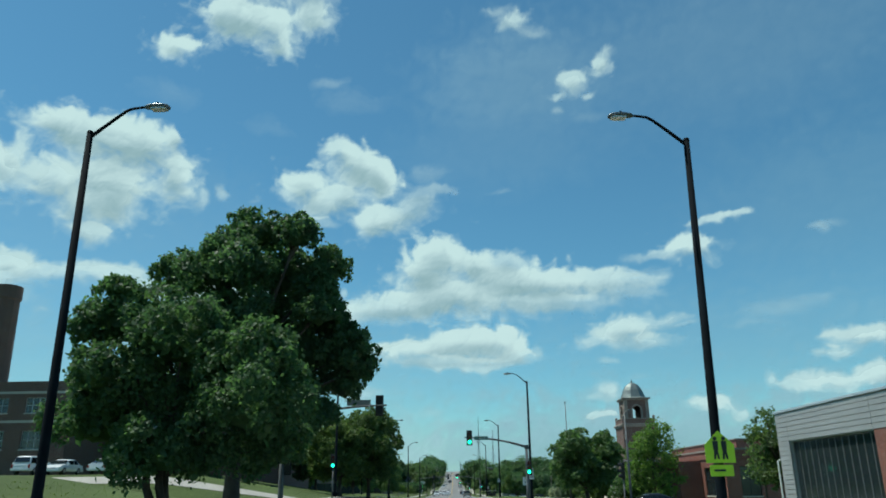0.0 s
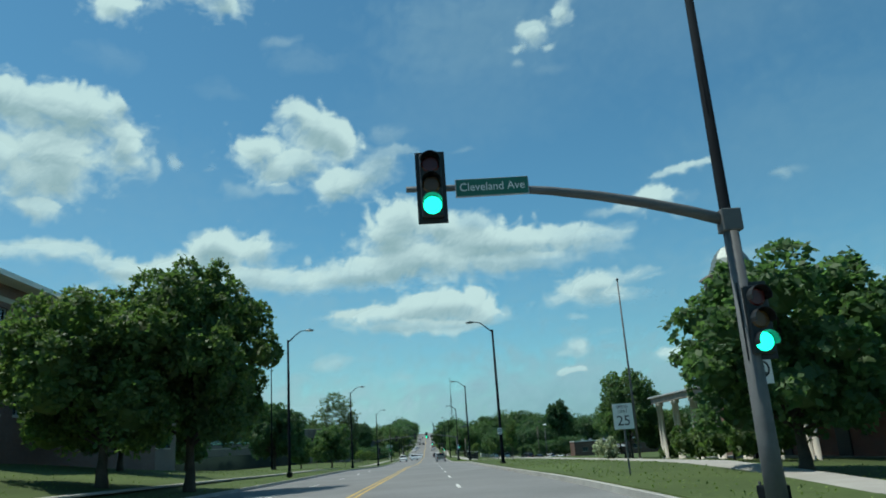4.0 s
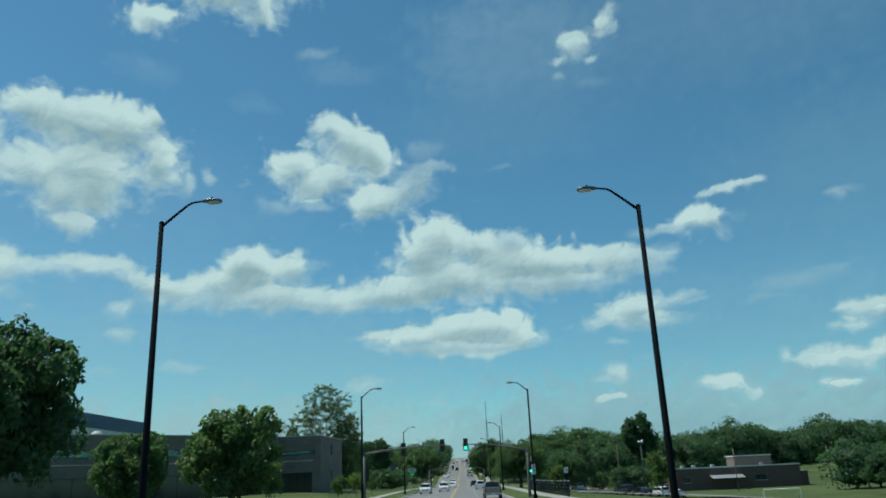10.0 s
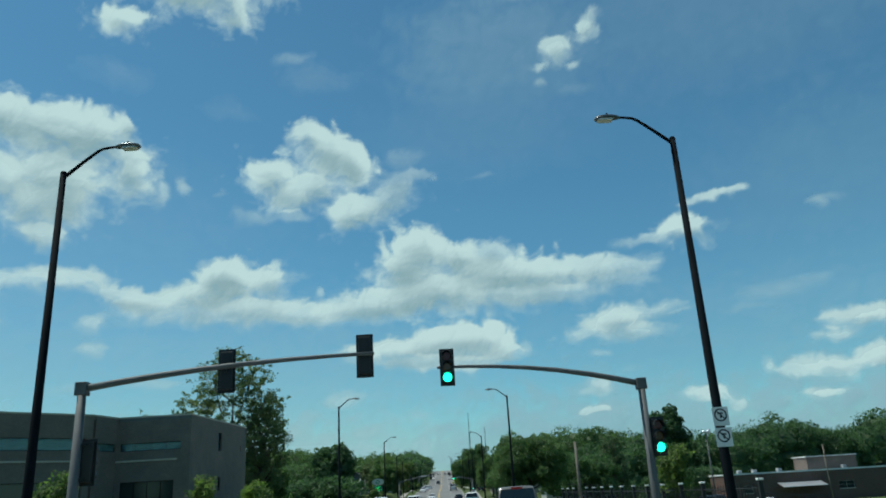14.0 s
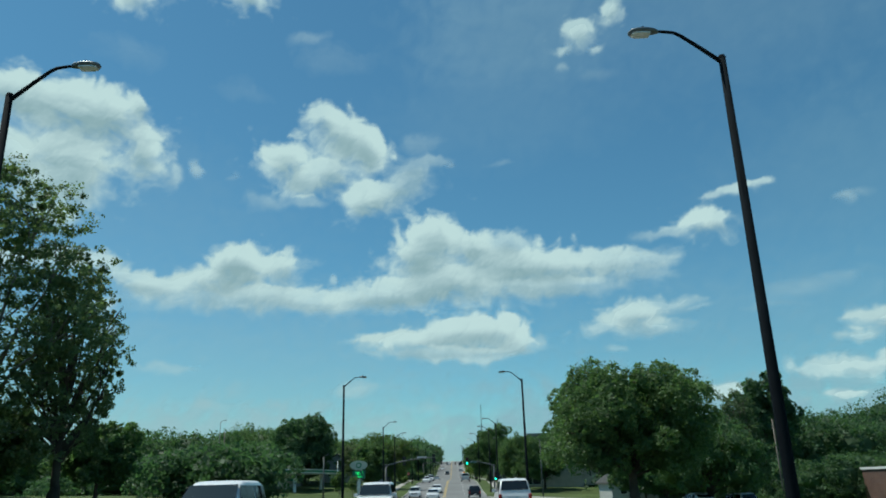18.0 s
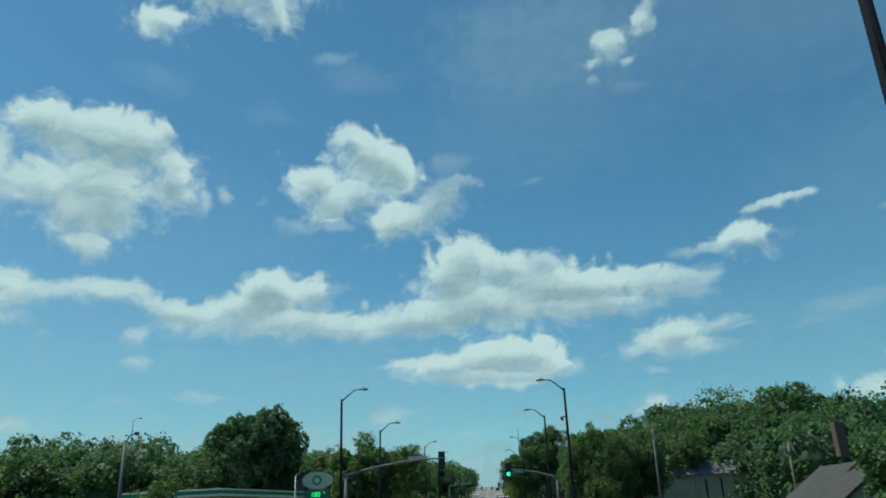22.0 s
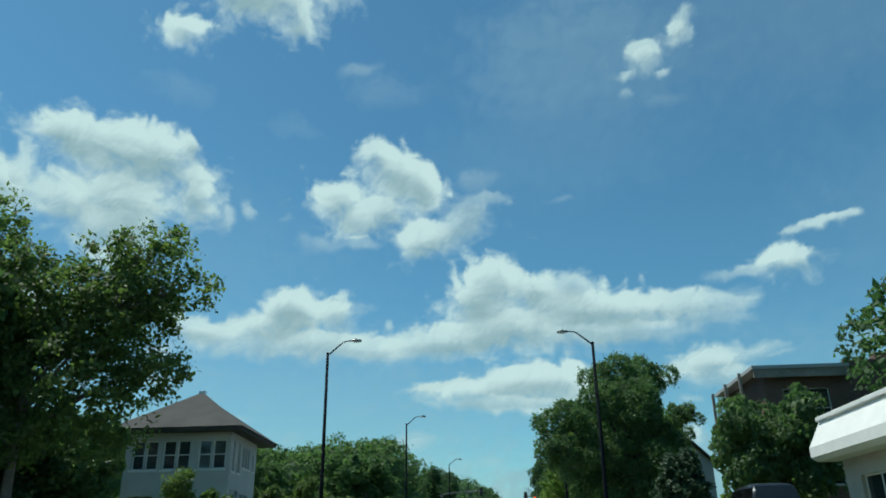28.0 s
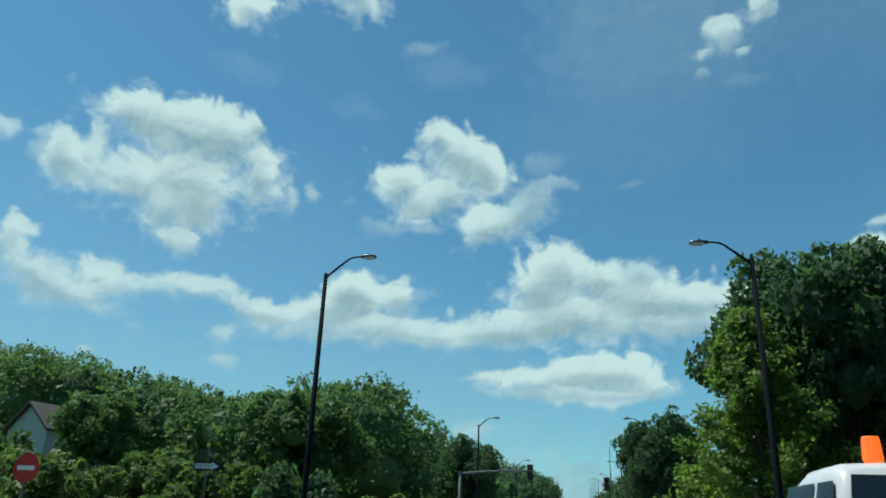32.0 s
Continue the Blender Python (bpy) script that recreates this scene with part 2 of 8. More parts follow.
M_SIGNAL_OFF_Y = surface("unlit amber lens", (0.1, 0.05, 0.01), 0.25, 0, 2, 12, 0.2, 0.0)
M_SIGNAL_GREEN = glowing("lit green lens", (0.05, 1.0, 0.55), 3.0)
M_SIGN_GREEN = surface("green sign sheeting", (0.02, 0.13, 0.085), 0.4, 0, 1.0, 8, 0.12, 0.02)
M_SIGN_LIME = surface("yellow-green sign sheeting", (0.5, 0.72, 0.02), 0.4, 0, 1.0, 8, 0.08, 0.02)
M_SIGN_WHITE = surface("white sign sheeting", (0.75, 0.75, 0.73), 0.4, 0, 1.0, 8, 0.06, 0.02)
M_SIGN_BACK = surface("bare aluminium sign back", (0.4, 0.41, 0.41), 0.5, 0.5, 1.0, 8, 0.12, 0.05)
M_SIGN_CREAM = surface("off-white sign sheeting", (0.4, 0.44, 0.36), 0.4, 0, 1.0, 8, 0.08, 0.02)
M_SIGN_RED = surface("red sign sheeting", (0.5, 0.03, 0.03), 0.4, 0, 1.0, 8, 0.1, 0.02)
M_BLACK = surface("black paint", (0.012, 0.012, 0.013), 0.5, 0, 1.0, 10, 0.2, 0.02)
M_CANOPY_GREEN = surface("green canopy band", (0.02, 0.2, 0.09), 0.4, 0, 0.5, 8, 0.12, 0.02)
M_PRICE_GREEN = glowing("green price digits", (0.05, 0.95, 0.2), 1.2)
M_ORANGE = glowing("orange beacon", (1.0, 0.16, 0.02), 0.9)
M_GLASS = glass_mat("window glass", (0.16, 0.19, 0.2))
M_GLASS_DARK = surface("dark reflective glazing", (0.02, 0.03, 0.032), 0.08, var=0.1, bump=0.0)
M_GLASS_TEAL = glass_mat("teal window glass", (0.22, 0.45, 0.47))
M_GLASS_CAR = surface("dark tinted car glass", (0.012, 0.016, 0.018), 0.07, 0, 1.0, 9, 0.15, 0.0, 0.6)
M_TYRE = surface("tyre rubber", (0.018, 0.018, 0.018), 0.85, 0, 3, 20, 0.2, 0.2)
M_RIM = surface("alloy rim", (0.4, 0.4, 0.41), 0.35, 0.8, 3, 20, 0.15, 0.05)
M_CAR_WHITE = surface("white car paint", (0.68, 0.69, 0.69), 0.22, 0.0, 0.6, 12, 0.05, 0.0)
M_CAR_DARK = surface("charcoal car paint", (0.03, 0.034, 0.04), 0.2, 0.3, 0.6, 12, 0.1, 0.0)
M_CAR_TAN = surface("pewter car paint", (0.24, 0.22, 0.19), 0.28, 0.5, 0.6, 12, 0.06, 0.0)
M_TAIL = surface("red tail lamp", (0.35, 0.015, 0.012), 0.2, 0, 2, 12, 0.1, 0.0)
M_HEADLAMP = surface("clear head lamp", (0.6, 0.62, 0.62), 0.1, 0.2, 2, 12, 0.05, 0.0)
M_BAR = surface("raised lettering", (0.5, 0.47, 0.4), 0.6, 0, 2, 12, 0.1, 0.0)
M_CLAY = surface("bare clay", (0.26, 0.15, 0.09), 0.95, 0, 0.3, 6, 0.25, 0.3)
M_CHAIN = surface("fence steel", (0.03, 0.03, 0.032), 0.5, 0.5, 1, 9, 0.2, 0.05)


# ---- mesh helpers ----
def bm_box(bm, x0, x1, y0, y1, z0, z1, bevel=0.0):
    vs = [bm.verts.new((x, y, z)) for x in (x0, x1) for y in (y0, y1) for z in (z0, z1)]
    fs = [bm.faces.new([vs[i] for i in f]) for f in ((0, 1, 3, 2), (4, 6, 7, 5), (0, 4, 5, 1), (2, 3, 7, 6), (0, 2, 6, 4), (1, 5, 7, 3))]
    if bevel:
        es = {e for f in fs for e in f.edges}
        bmesh.ops.bevel(bm, geom=list(es), offset=bevel, segments=2, affect="EDGES", profile=0.5)
    return bm


def bm_tube(bm, pts, radii, sides=8, caps=True):
    """A tapered round tube through the points."""
    pts = [Vector(p) for p in pts]
    rings = []
    for i, p in enumerate(pts):
        d = (pts[min(i + 1, len(pts) - 1)] - pts[max(i - 1, 0)]).normalized()
        a = d.cross(Vector((0, 1, 0)) if abs(d.y) < 0.9 else Vector((1, 0, 0))).normalized()
        b = d.cross(a)
        rings.append([bm.verts.new(p + (a * math.cos(6.2832 * k / sides) + b * math.sin(6.2832 * k / sides)) * radii[i]) for k in range(sides)])
    for r, s in zip(rings, rings[1:]):
        for k in range(sides):
            bm.faces.new((r[k], r[(k + 1) % sides], s[(k + 1) % sides], s[k]))
    if caps:
        bm.faces.new(rings[0])
        bm.faces.new(rings[-1][::-1])
    return bm


def bm_prism(bm, outline, axis, a, b):
    """A flat outline (pairs) pushed along an axis from a to b. axis 'y': pairs are x, z; axis 'x': y, z; axis 'z': x, y."""
    def at(p, q):
        return {"y": (p[0], q, p[1]), "x": (q, p[0], p[1]), "z": (p[0], p[1], q)}[axis]
    lo, hi = [bm.verts.new(at(p, a)) for p in outline], [bm.verts.new(at(p, b)) for p in outline]
    k = len(outline)
    for i in range(k):
        bm.faces.new((lo[i], lo[(i + 1) % k], hi[(i + 1) % k], hi[i]))
    bm.faces.new(lo[::-1])
    bm.faces.new(hi)
    return bm


def finish(bm, name, material, smooth=False):
    bmesh.ops.recalc_face_normals(bm, faces=bm.faces)
    me = bpy.data.meshes.new(name)
    bm.to_mesh(me)
    bm.free()
    me.materials.append(material)
    if smooth:
        me.polygons.foreach_set("use_smooth", [True] * len(me.polygons))
    return me


def part(name, bm, material, parent, label="", smooth=False):
    """One mesh under a thing or a part."""
    ob = new(name, finish(bm, name, material, smooth))
    ob.parent = parent
    return tagged(ob, label)


def part_mesh(name, me, parent, loc=(0, 0, 0), label=""):
    ob = new(name, me)
    ob.parent = parent
    ob.location = loc
    return tagged(ob, label)


def thing(name, x, y, z, label, category, group="", turn=0.0, kind=""):
    ob = new(name)
    ob.matrix_basis = pose(x, y, z, 0, 0, turn)
    ob.empty_display_size = 0.3
    return tagged(ob, label, category, group, kind)


def boxes(*rows, bevel=0.0):
    bm = bmesh.new()
    for r in rows:
        bm_box(bm, *r, bevel=bevel)
    return bm


def raw_mesh(name, verts, faces, material):
    me = bpy.data.meshes.new(name)
    me.from_pydata(verts, [], faces)
    me.materials.append(material)
    me.update()
    return me


def text_mesh(name, words, size, material, depth=0.004):
    cu = bpy.data.curves.new(name, "FONT")
    cu.body, cu.size, cu.extrude, cu.align_x, cu.align_y = words, size, depth, "CENTER", "CENTER"
    tmp = new(name, cu)
    me = bpy.data.meshes.new_from_object(tmp)
    bpy.data.objects.remove(tmp)
    bpy.data.curves.remove(cu)
    me.materials.clear()
    me.materials.append(material)
    return me


# ---- clouds: bulging sheets on a flat vault of air ----
VAULT_UP, VAULT_OUT, VAULT_Y = 1330.0, 4500.0, 200.0


def lattice(ix, iy, seed):
    h = np.sin(ix * 127.1 + iy * 311.7 + seed * 74.7) * 43758.5453
    return h - np.floor(h)


def value_noise(x, y, seed):
    ix, iy = np.floor(x), np.floor(y)
    fx, fy = x - ix, y - iy
    fx, fy = fx * fx * (3 - 2 * fx), fy * fy * (3 - 2 * fy)
    a, b = lattice(ix, iy, seed), lattice(ix + 1, iy, seed)
    c, d = lattice(ix, iy + 1, seed), lattice(ix + 1, iy + 1, seed)
    return (a * (1 - fx) + b * fx) * (1 - fy) + (c * (1 - fx) + d * fx) * fy


def fractal(x, y, seed, octaves=5):
    s, amp, tot = 0, 1.0, 0
    for k in range(octaves):
        s = s + amp * value_noise(x * 2 ** k, y * 2 ** k, seed + k * 13)
        tot += amp
        amp *= 0.52
    return s / tot


def billow(x, y, seed, octaves=4):
    s, amp, tot = 0, 1.0, 0
    for k in range(octaves):
        s = s + amp * (1 - np.abs(2 * value_noise(x * 2 ** k, y * 2 ** k, seed + k * 7) - 1))
        tot += amp
        amp *= 0.5
    return s / tot


def cloud_material(name, stops):
    m, nt, n, l, p = nodes_of(name)
    n.remove(p)
    cover, light = n.new("ShaderNodeAttribute"), n.new("ShaderNodeAttribute")
    cover.attribute_name, light.attribute_name = "cover", "brightness"
    way = n.new("ShaderNodeVectorMath")
    way.operation = "NORMALIZE"
    l.new(n.new("ShaderNodeNewGeometry").outputs["Position"], way.inputs[0])
    fine = noise_node(nt, 70.0, 6, 0.62, way.outputs[0])
    # thin parts fray: the noise counts most where the cover is half
    edge = ramp(nt, cover.outputs["Fac"], [(0.0, (0, 0, 0)), (0.28, (0.08, 0.08, 0.08)), (0.5, (0.5, 0.5, 0.5)), (0.75, (0.4, 0.4, 0.4)), (1.0, (0, 0, 0))])
    off = n.new("ShaderNodeMath")
    off.operation = "SUBTRACT"
    l.new(fine.outputs[0], off.inputs[0])
    off.inputs[1].default_value = 0.5
    a = n.new("ShaderNodeMath")
    a.operation, a.use_clamp = "MULTIPLY_ADD", True
    l.new(off.outputs[0], a.inputs[0])
    l.new(edge.outputs[0], a.inputs[1])
    l.new(cover.outputs["Fac"], a.inputs[2])
    b = n.new("ShaderNodeMath")
    b.operation = "MULTIPLY_ADD"
    l.new(off.outputs[0], b.inputs[0])
    b.inputs[1].default_value = 0.09
    l.new(light.outputs["Fac"], b.inputs[2])
    col = ramp(nt, b.outputs[0], stops)
    # the sheet glows; light and shade come only from the painted brightness
    em, tr, mx = n.new("ShaderNodeEmission"), n.new("ShaderNodeBsdfTransparent"), n.new("ShaderNodeMixShader")
    l.new(col.outputs[0], em.inputs[0])
    l.new(a.outputs[0], mx.inputs[0])
    l.new(tr.outputs[0], mx.inputs[1])
    l.new(em.outputs[0], mx.inputs[2])
    l.new(mx.outputs[0], n["Material Output"].inputs[0])
    return m


M_CLOUD = cloud_material("cloud vapour", [(0.0, (0.26, 0.39, 0.42)), (0.35, (0.35, 0.485, 0.515)), (0.7, (0.46, 0.6, 0.615)), (1.0, (0.545, 0.695, 0.69))])
# painted haze: glowing tones over the sky, a darker set away from the sun
M_HAZE = cloud_material("painted haze glow", [(0.0, (0.25, 0.395, 0.455)), (0.5, (0.29, 0.44, 0.5)), (1.0, (0.335, 0.5, 0.555))])
M_VEIL = cloud_material("painted milky glow", [(0.0, (0.27, 0.385, 0.4)), (0.5, (0.3, 0.42, 0.43)), (1.0, (0.34, 0.46, 0.47))])
M_HAZE_BLUE = cloud_material("painted haze glow, darker away from the sun", [(0.0, (0.19, 0.33, 0.4)), (0.5, (0.225, 0.375, 0.445)), (1.0, (0.27, 0.43, 0.5))])


def smooth(lo, hi, x):
    k = np.clip((x - lo) / (hi - lo), 0, 1)
    return k * k * (3 - 2 * k)


def cloud(seed, puffs, step=0.085, material=M_CLOUD, label="white fair-weather cloud with a grey underside"):
    """One cloud. Puffs: azimuth, height angle, half width, half height (degrees), density."""
    P = np.array(puffs)
    a0, a1 = (P[:, 0] - 2.0 * P[:, 2]).min() - 0.5, (P[:, 0] + 2.0 * P[:, 2]).max() + 0.5
    e0, e1 = max(0.6, (P[:, 1] - 2.0 * P[:, 3]).min() - 0.4), (P[:, 1] + 2.0 * P[:, 3]).max() + 0.4
    az, el = np.meshgrid(np.arange(a0, a1, step), np.arange(e0, e1, step))
    # swirls that bend the outline at three sizes
    wx = az + 1.5 * (fractal(az * 0.42, el * 0.5, seed, 2) - 0.5) + 0.6 * (fractal(az * 1.3, el * 1.5, seed + 5, 4) - 0.5)
    wy = el + 1.0 * (fractal(az * 0.42 + 40, el * 0.5, seed + 3, 2) - 0.5) + 0.42 * (fractal(az * 1.3, el * 1.5 + 9, seed + 8, 4) - 0.5)

    def mass(x, y, spread=1.0):
        f, kk, tot = 0, 0, 1e-6
        for a, e, w, h, k in P:
            g = np.exp(-1.15 * (((x - a) / (w * spread)) ** 2 + ((y - e) / (h * spread)) ** 2))
            f, kk, tot = f + g * g, kk + k * g ** 3, tot + g ** 3
        return np.sqrt(f), kk / tot

    f, dens = mass(wx, wy)
    top = smooth(0.12, -0.22, mass(wx, wy + 0.45)[0] - mass(wx, wy - 0.45)[0])
    puffy = 0.22 + 1.15 * (1 - billow(wx * 0.7, wy * 0.85, seed + 21, 4))
    fray = fractal(wx * 1.1, wy * 1.5, seed + 33, 5)
    dens = smooth(0.0, 0.98, dens)
    d = f + (0.48 * (puffy - 0.62)) * (0.35 + 0.65 * top) + 0.75 * (fray - 0.5) * (1.15 - 0.75 * top * dens) * (0.25 + 0.75 * dens)
    width = 0.98 - 0.6 * top * dens
    cover = smooth(0.13 + 0.1 * top, 0.13 + 0.1 * top + width, d) * (0.05 + 0.93 * dens)
    # sun and shade painted into the glow: grey where the cloud is deep, white on the bulges that face the sun
    deep = smooth(0.45, 1.15, 0.5 * mass(az + 0.2, el + 0.25, 0.92)[0] + 0.5 * mass(az - 0.3, el + 0.9, 0.95)[0])
    lump = 0.5 * puffy + 0.5 * fray
    rise = (lump[2:, 1:-1] - lump[:-2, 1:-1]) - 0.6 * (lump[1:-1, 2:] - lump[1:-1, :-2])
    relief = np.zeros_like(f)
    relief[1:-1, 1:-1] = -rise
    bright = np.clip(1.03 - 0.72 * deep * dens - 0.28 * (1 - top) * deep + 0.55 * relief + 0.34 * (puffy - 0.6) - 0.5 * (1 - dens) ** 2, 0.05, 1)
    keep = cover > 0.012
    rows, cols = f.shape
    ca, sa, ce, se = np.cos(np.radians(az)), np.sin(np.radians(az)), np.cos(np.radians(el)), np.sin(np.radians(el))
    d = 1 / np.sqrt((ce / VAULT_OUT) ** 2 + (se / VAULT_UP) ** 2)
    d = d * (1 - 0.035 * np.clip(f, 0, 1))
    xyz = np.stack([d * ce * sa, d * ce * ca + VAULT_Y, d * se], -1).reshape(-1, 3)
    idx = np.arange(rows * cols).reshape(rows, cols)
    q = np.stack([idx[:-1, :-1], idx[:-1, 1:], idx[1:, 1:], idx[1:, :-1]], -1)
    ok = keep[:-1, :-1] | keep[:-1, 1:] | keep[1:, 1:] | keep[1:, :-1]
    q = q[ok]
    used = np.unique(q)
    remap = np.zeros(rows * cols, dtype=np.int64)
    remap[used] = np.arange(len(used))
    me = bpy.data.meshes.new("cloud")
    v, fc = xyz[used], remap[q].astype(np.int32)
    me.vertices.add(len(v))
    me.vertices.foreach_set("co", v.astype(np.float32).ravel())
    me.loops.add(len(fc) * 4)
    me.loops.foreach_set("vertex_index", fc.ravel())
    me.polygons.add(len(fc))
    me.polygons.foreach_set("loop_start", np.arange(0, len(fc) * 4, 4, dtype=np.int32))
    me.polygons.foreach_set("loop_total", np.full(len(fc), 4, dtype=np.int32))
    me.update(calc_edges=True)
    for key, val in (("cover", cover), ("brightness", bright)):
        at = me.attributes.new(key, "FLOAT", "POINT")
        at.data.foreach_set("value", val.reshape(-1)[used].astype(np.float32))
    me.materials.append(material)
    return tagged(new("cloud", me), label, "cloud", "clouds in the sky", "structure")


cloud(4, [(-29.45, 25.51, 4.33, 2.70, 1), (-32.92, 26.13, 2.91, 1.62, 1), (-26.14, 25.56, 2.99, 2.12, 1), (-23.57, 23.33, 1.81, 2.51, 0.9), (-28.67, 22.34, 4.29, 2.11, 1), (-32.68, 21.77, 2.26, 1.57, 0.8), (-24.02, 26.87, 1.09, 1.16, 0.9), (-29.19, 18.28, 2.26, 0.89, 0.75), (-35.57, 22.67, 1.60, 2.27, 0.75), (-28.07, 20.55, 2.41, 1.63, 0.9), (-21.52, 22.02, 0.87, 1.02, 0.5), (-30.37, 20.07, 1.93, 1.40, 0.8)])
cloud(46, [(-37.26, 22.67, 1.33, 1.96, 0.8), (-36.07, 21.87, 2.15, 1.55, 0.7), (-40.83, 23.36, 0.98, 0.59, 0.6), (-38.77, 23.37, 0.75, 0.33, 0.4), (-39.53, 17.07, 1.30, 1.87, 0.8), (-37.89, 15.08, 2.68, 1.56, 0.7), (-35.35, 14.06, 3.86, 1.24, 0.75), (-33.01, 15.15, 2.17, 0.72, 0.5)])
cloud(82, [(-9.17, 23.19, 2.30, 1.33, 0.8), (-2.69, 23.08, 2.17, 1.16, 0.6), (-1.19, 24.23, 1.65, 0.45, 0.45), (-8.45, 25.72, 3.22, 2.11, 1), (-12.97, 23.88, 2.46, 1.76, 1), (-10.05, 27.16, 1.47, 0.88, 0.8), (-6.27, 24.65, 1.94, 1.86, 1), (-11.07, 22.28, 3.32, 1.16, 0.8), (-5.38, 21.36, 3.05, 1.44, 0.9), (-3.21, 22.20, 2.16, 0.99, 0.55), (-2.65, 23.98, 2.18, 0.67, 0.4), (0.01, 23.99, 1.35, 0.36, 0.35), (-1.86, 25.51, 1.71, 0.98, 0.28), (-6.82, 20.63, 1.66, 0.99, 0.8), (-14.29, 20.88, 2.08, 0.71, 0.35), (-11.05, 20.72, 1.64, 0.45, 0.4)])
cloud(115, [(-1.14, 18.38, 2.43, 1.98, 1), (-2.46, 16.90, 3.15, 1.89, 1), (2.00, 17.58, 2.40, 1.61, 1), (4.89, 16.13, 4.05, 1.78, 0.95), (-0.02, 14.86, 5.68, 1.88, 0.95), (8.69, 15.59, 4.57, 1.41, 0.9), (13.12, 15.71, 3.78, 1.12, 0.75), (6.53, 14.13, 6.53, 1.06, 0.75), (-3.95, 14.13, 4.34, 1.25, 0.8), (-6.92, 13.76, 3.65, 0.98, 0.7), (15.91, 15.68, 1.85, 0.68, 0.5), (4.81, 17.93, 1.83, 0.98, 0.6), (14.27, 14.58, 2.90, 0.77, 0.5), (10.73, 13.94, 3.83, 0.61, 0.45)])
cloud(153, [(-16.60, 16.41, 2.12, 1.31, 1), (-16.01, 15.68, 2.93, 1.75, 1), (-12.81, 15.90, 1.90, 1.51, 1), (-18.48, 14.75, 2.60, 1.21, 0.9), (-22.03, 14.28, 3.01, 0.93, 0.85), (-13.66, 13.82, 4.92, 1.14, 0.8), (-9.64, 13.50, 3.26, 0.89, 0.65), (-24.11, 14.81, 2.04, 0.63, 0.7), (-27.74, 15.54, 3.47, 0.90, 0.75), (-33.82, 15.46, 2.41, 1.08, 0.8), (-9.55, 15.28, 0.45, 0.54, 0.5), (-17.99, 13.33, 4.78, 0.86, 0.6), (-30.91, 15.15, 2.23, 0.64, 0.6)])
cloud(190, [(-3.62, 10.47, 3.58, 0.88, 0.95), (0.01, 11.07, 3.80, 1.42, 1), (3.37, 11.02, 3.18, 1.41, 1), (5.42, 10.01, 1.66, 0.79, 0.8), (-0.74, 9.60, 5.75, 0.53, 0.7), (3.71, 9.55, 3.06, 0.52, 0.6)])
cloud(226, [(19.37, 17.77, 1.91, 1.17, 1), (21.00, 17.72, 1.17, 0.82, 0.8), (20.39, 19.44, 1.04, 0.37, 0.6), (21.43, 19.72, 1.10, 0.33, 0.7), (22.80, 19.88, 1.23, 0.32, 0.7), (24.13, 19.91, 0.91, 0.28, 0.65), (15.92, 17.28, 2.08, 0.38, 0.4), (17.62, 17.31, 1.23, 0.51, 0.5), (15.34, 16.19, 2.08, 0.34, 0.3)])
cloud(268, [(13.88, 11.59, 3.06, 1.28, 0.85), (16.49, 12.39, 2.48, 0.46, 0.5), (11.03, 10.86, 1.69, 0.64, 0.55), (18.05, 11.87, 1.18, 0.25, 0.35), (15.42, 10.58, 2.41, 0.59, 0.5), (12.34, 9.29, 0.91, 0.30, 0.35)])
cloud(307, [(11.90, 7.28, 1.03, 0.76, 0.6), (11.70, 6.66, 1.39, 0.42, 0.5), (11.68, 5.32, 1.79, 0.42, 0.6), (19.67, 5.64, 1.78, 0.64, 0.75), (21.32, 4.91, 1.23, 0.47, 0.6), (19.65, 4.24, 0.52, 0.24, 0.3), (24.34, 5.04, 0.55, 0.27, 0.25), (14.25, 7.94, 1.21, 0.42, 0.2)])
cloud(342, [(30.44, 9.89, 2.65, 0.90, 0.9), (28.78, 8.75, 1.89, 0.49, 0.6), (31.34, 7.18, 2.15, 0.88, 0.85), (28.16, 6.90, 2.81, 0.74, 0.8), (24.19, 7.38, 0.56, 0.67, 0.55), (25.52, 6.82, 1.57, 0.50, 0.6), (27.35, 5.05, 1.22, 0.49, 0.8), (38.34, 14.82, 1.19, 0.58, 0.75), (29.71, 17.78, 0.56, 0.42, 0.3), (33.43, 8.78, 1.40, 0.55, 0.5), (26.44, 12.79, 3.16, 0.68, 0.2), (34.09, 9.89, 2.42, 0.55, 0.22)])
cloud(373, [(-18.88, 36.69, 5.30, 2.09, 1), (-25.46, 33.86, 2.27, 1.03, 0.9), (-16.45, 35.20, 1.26, 1.34, 0.8), (-13.37, 37.98, 2.48, 1.51, 0.85), (-21.51, 36.81, 2.55, 1.72, 0.8), (-19.98, 40.15, 4.88, 2.10, 0.9), (-14.16, 40.05, 3.37, 1.73, 0.7), (-9.31, 31.26, 3.71, 1.41, 0.16), (-25.20, 30.09, 2.77, 1.30, 0.15)])
cloud(416, [(6.67, 37.69, 2.00, 0.90, 0.65), (8.25, 36.65, 1.64, 0.64, 0.4), (11.86, 32.45, 1.65, 1.10, 0.75), (14.47, 33.58, 1.23, 1.00, 0.8), (15.03, 34.52, 0.93, 0.63, 0.5), (5.04, 38.71, 1.70, 0.63, 0.4)])
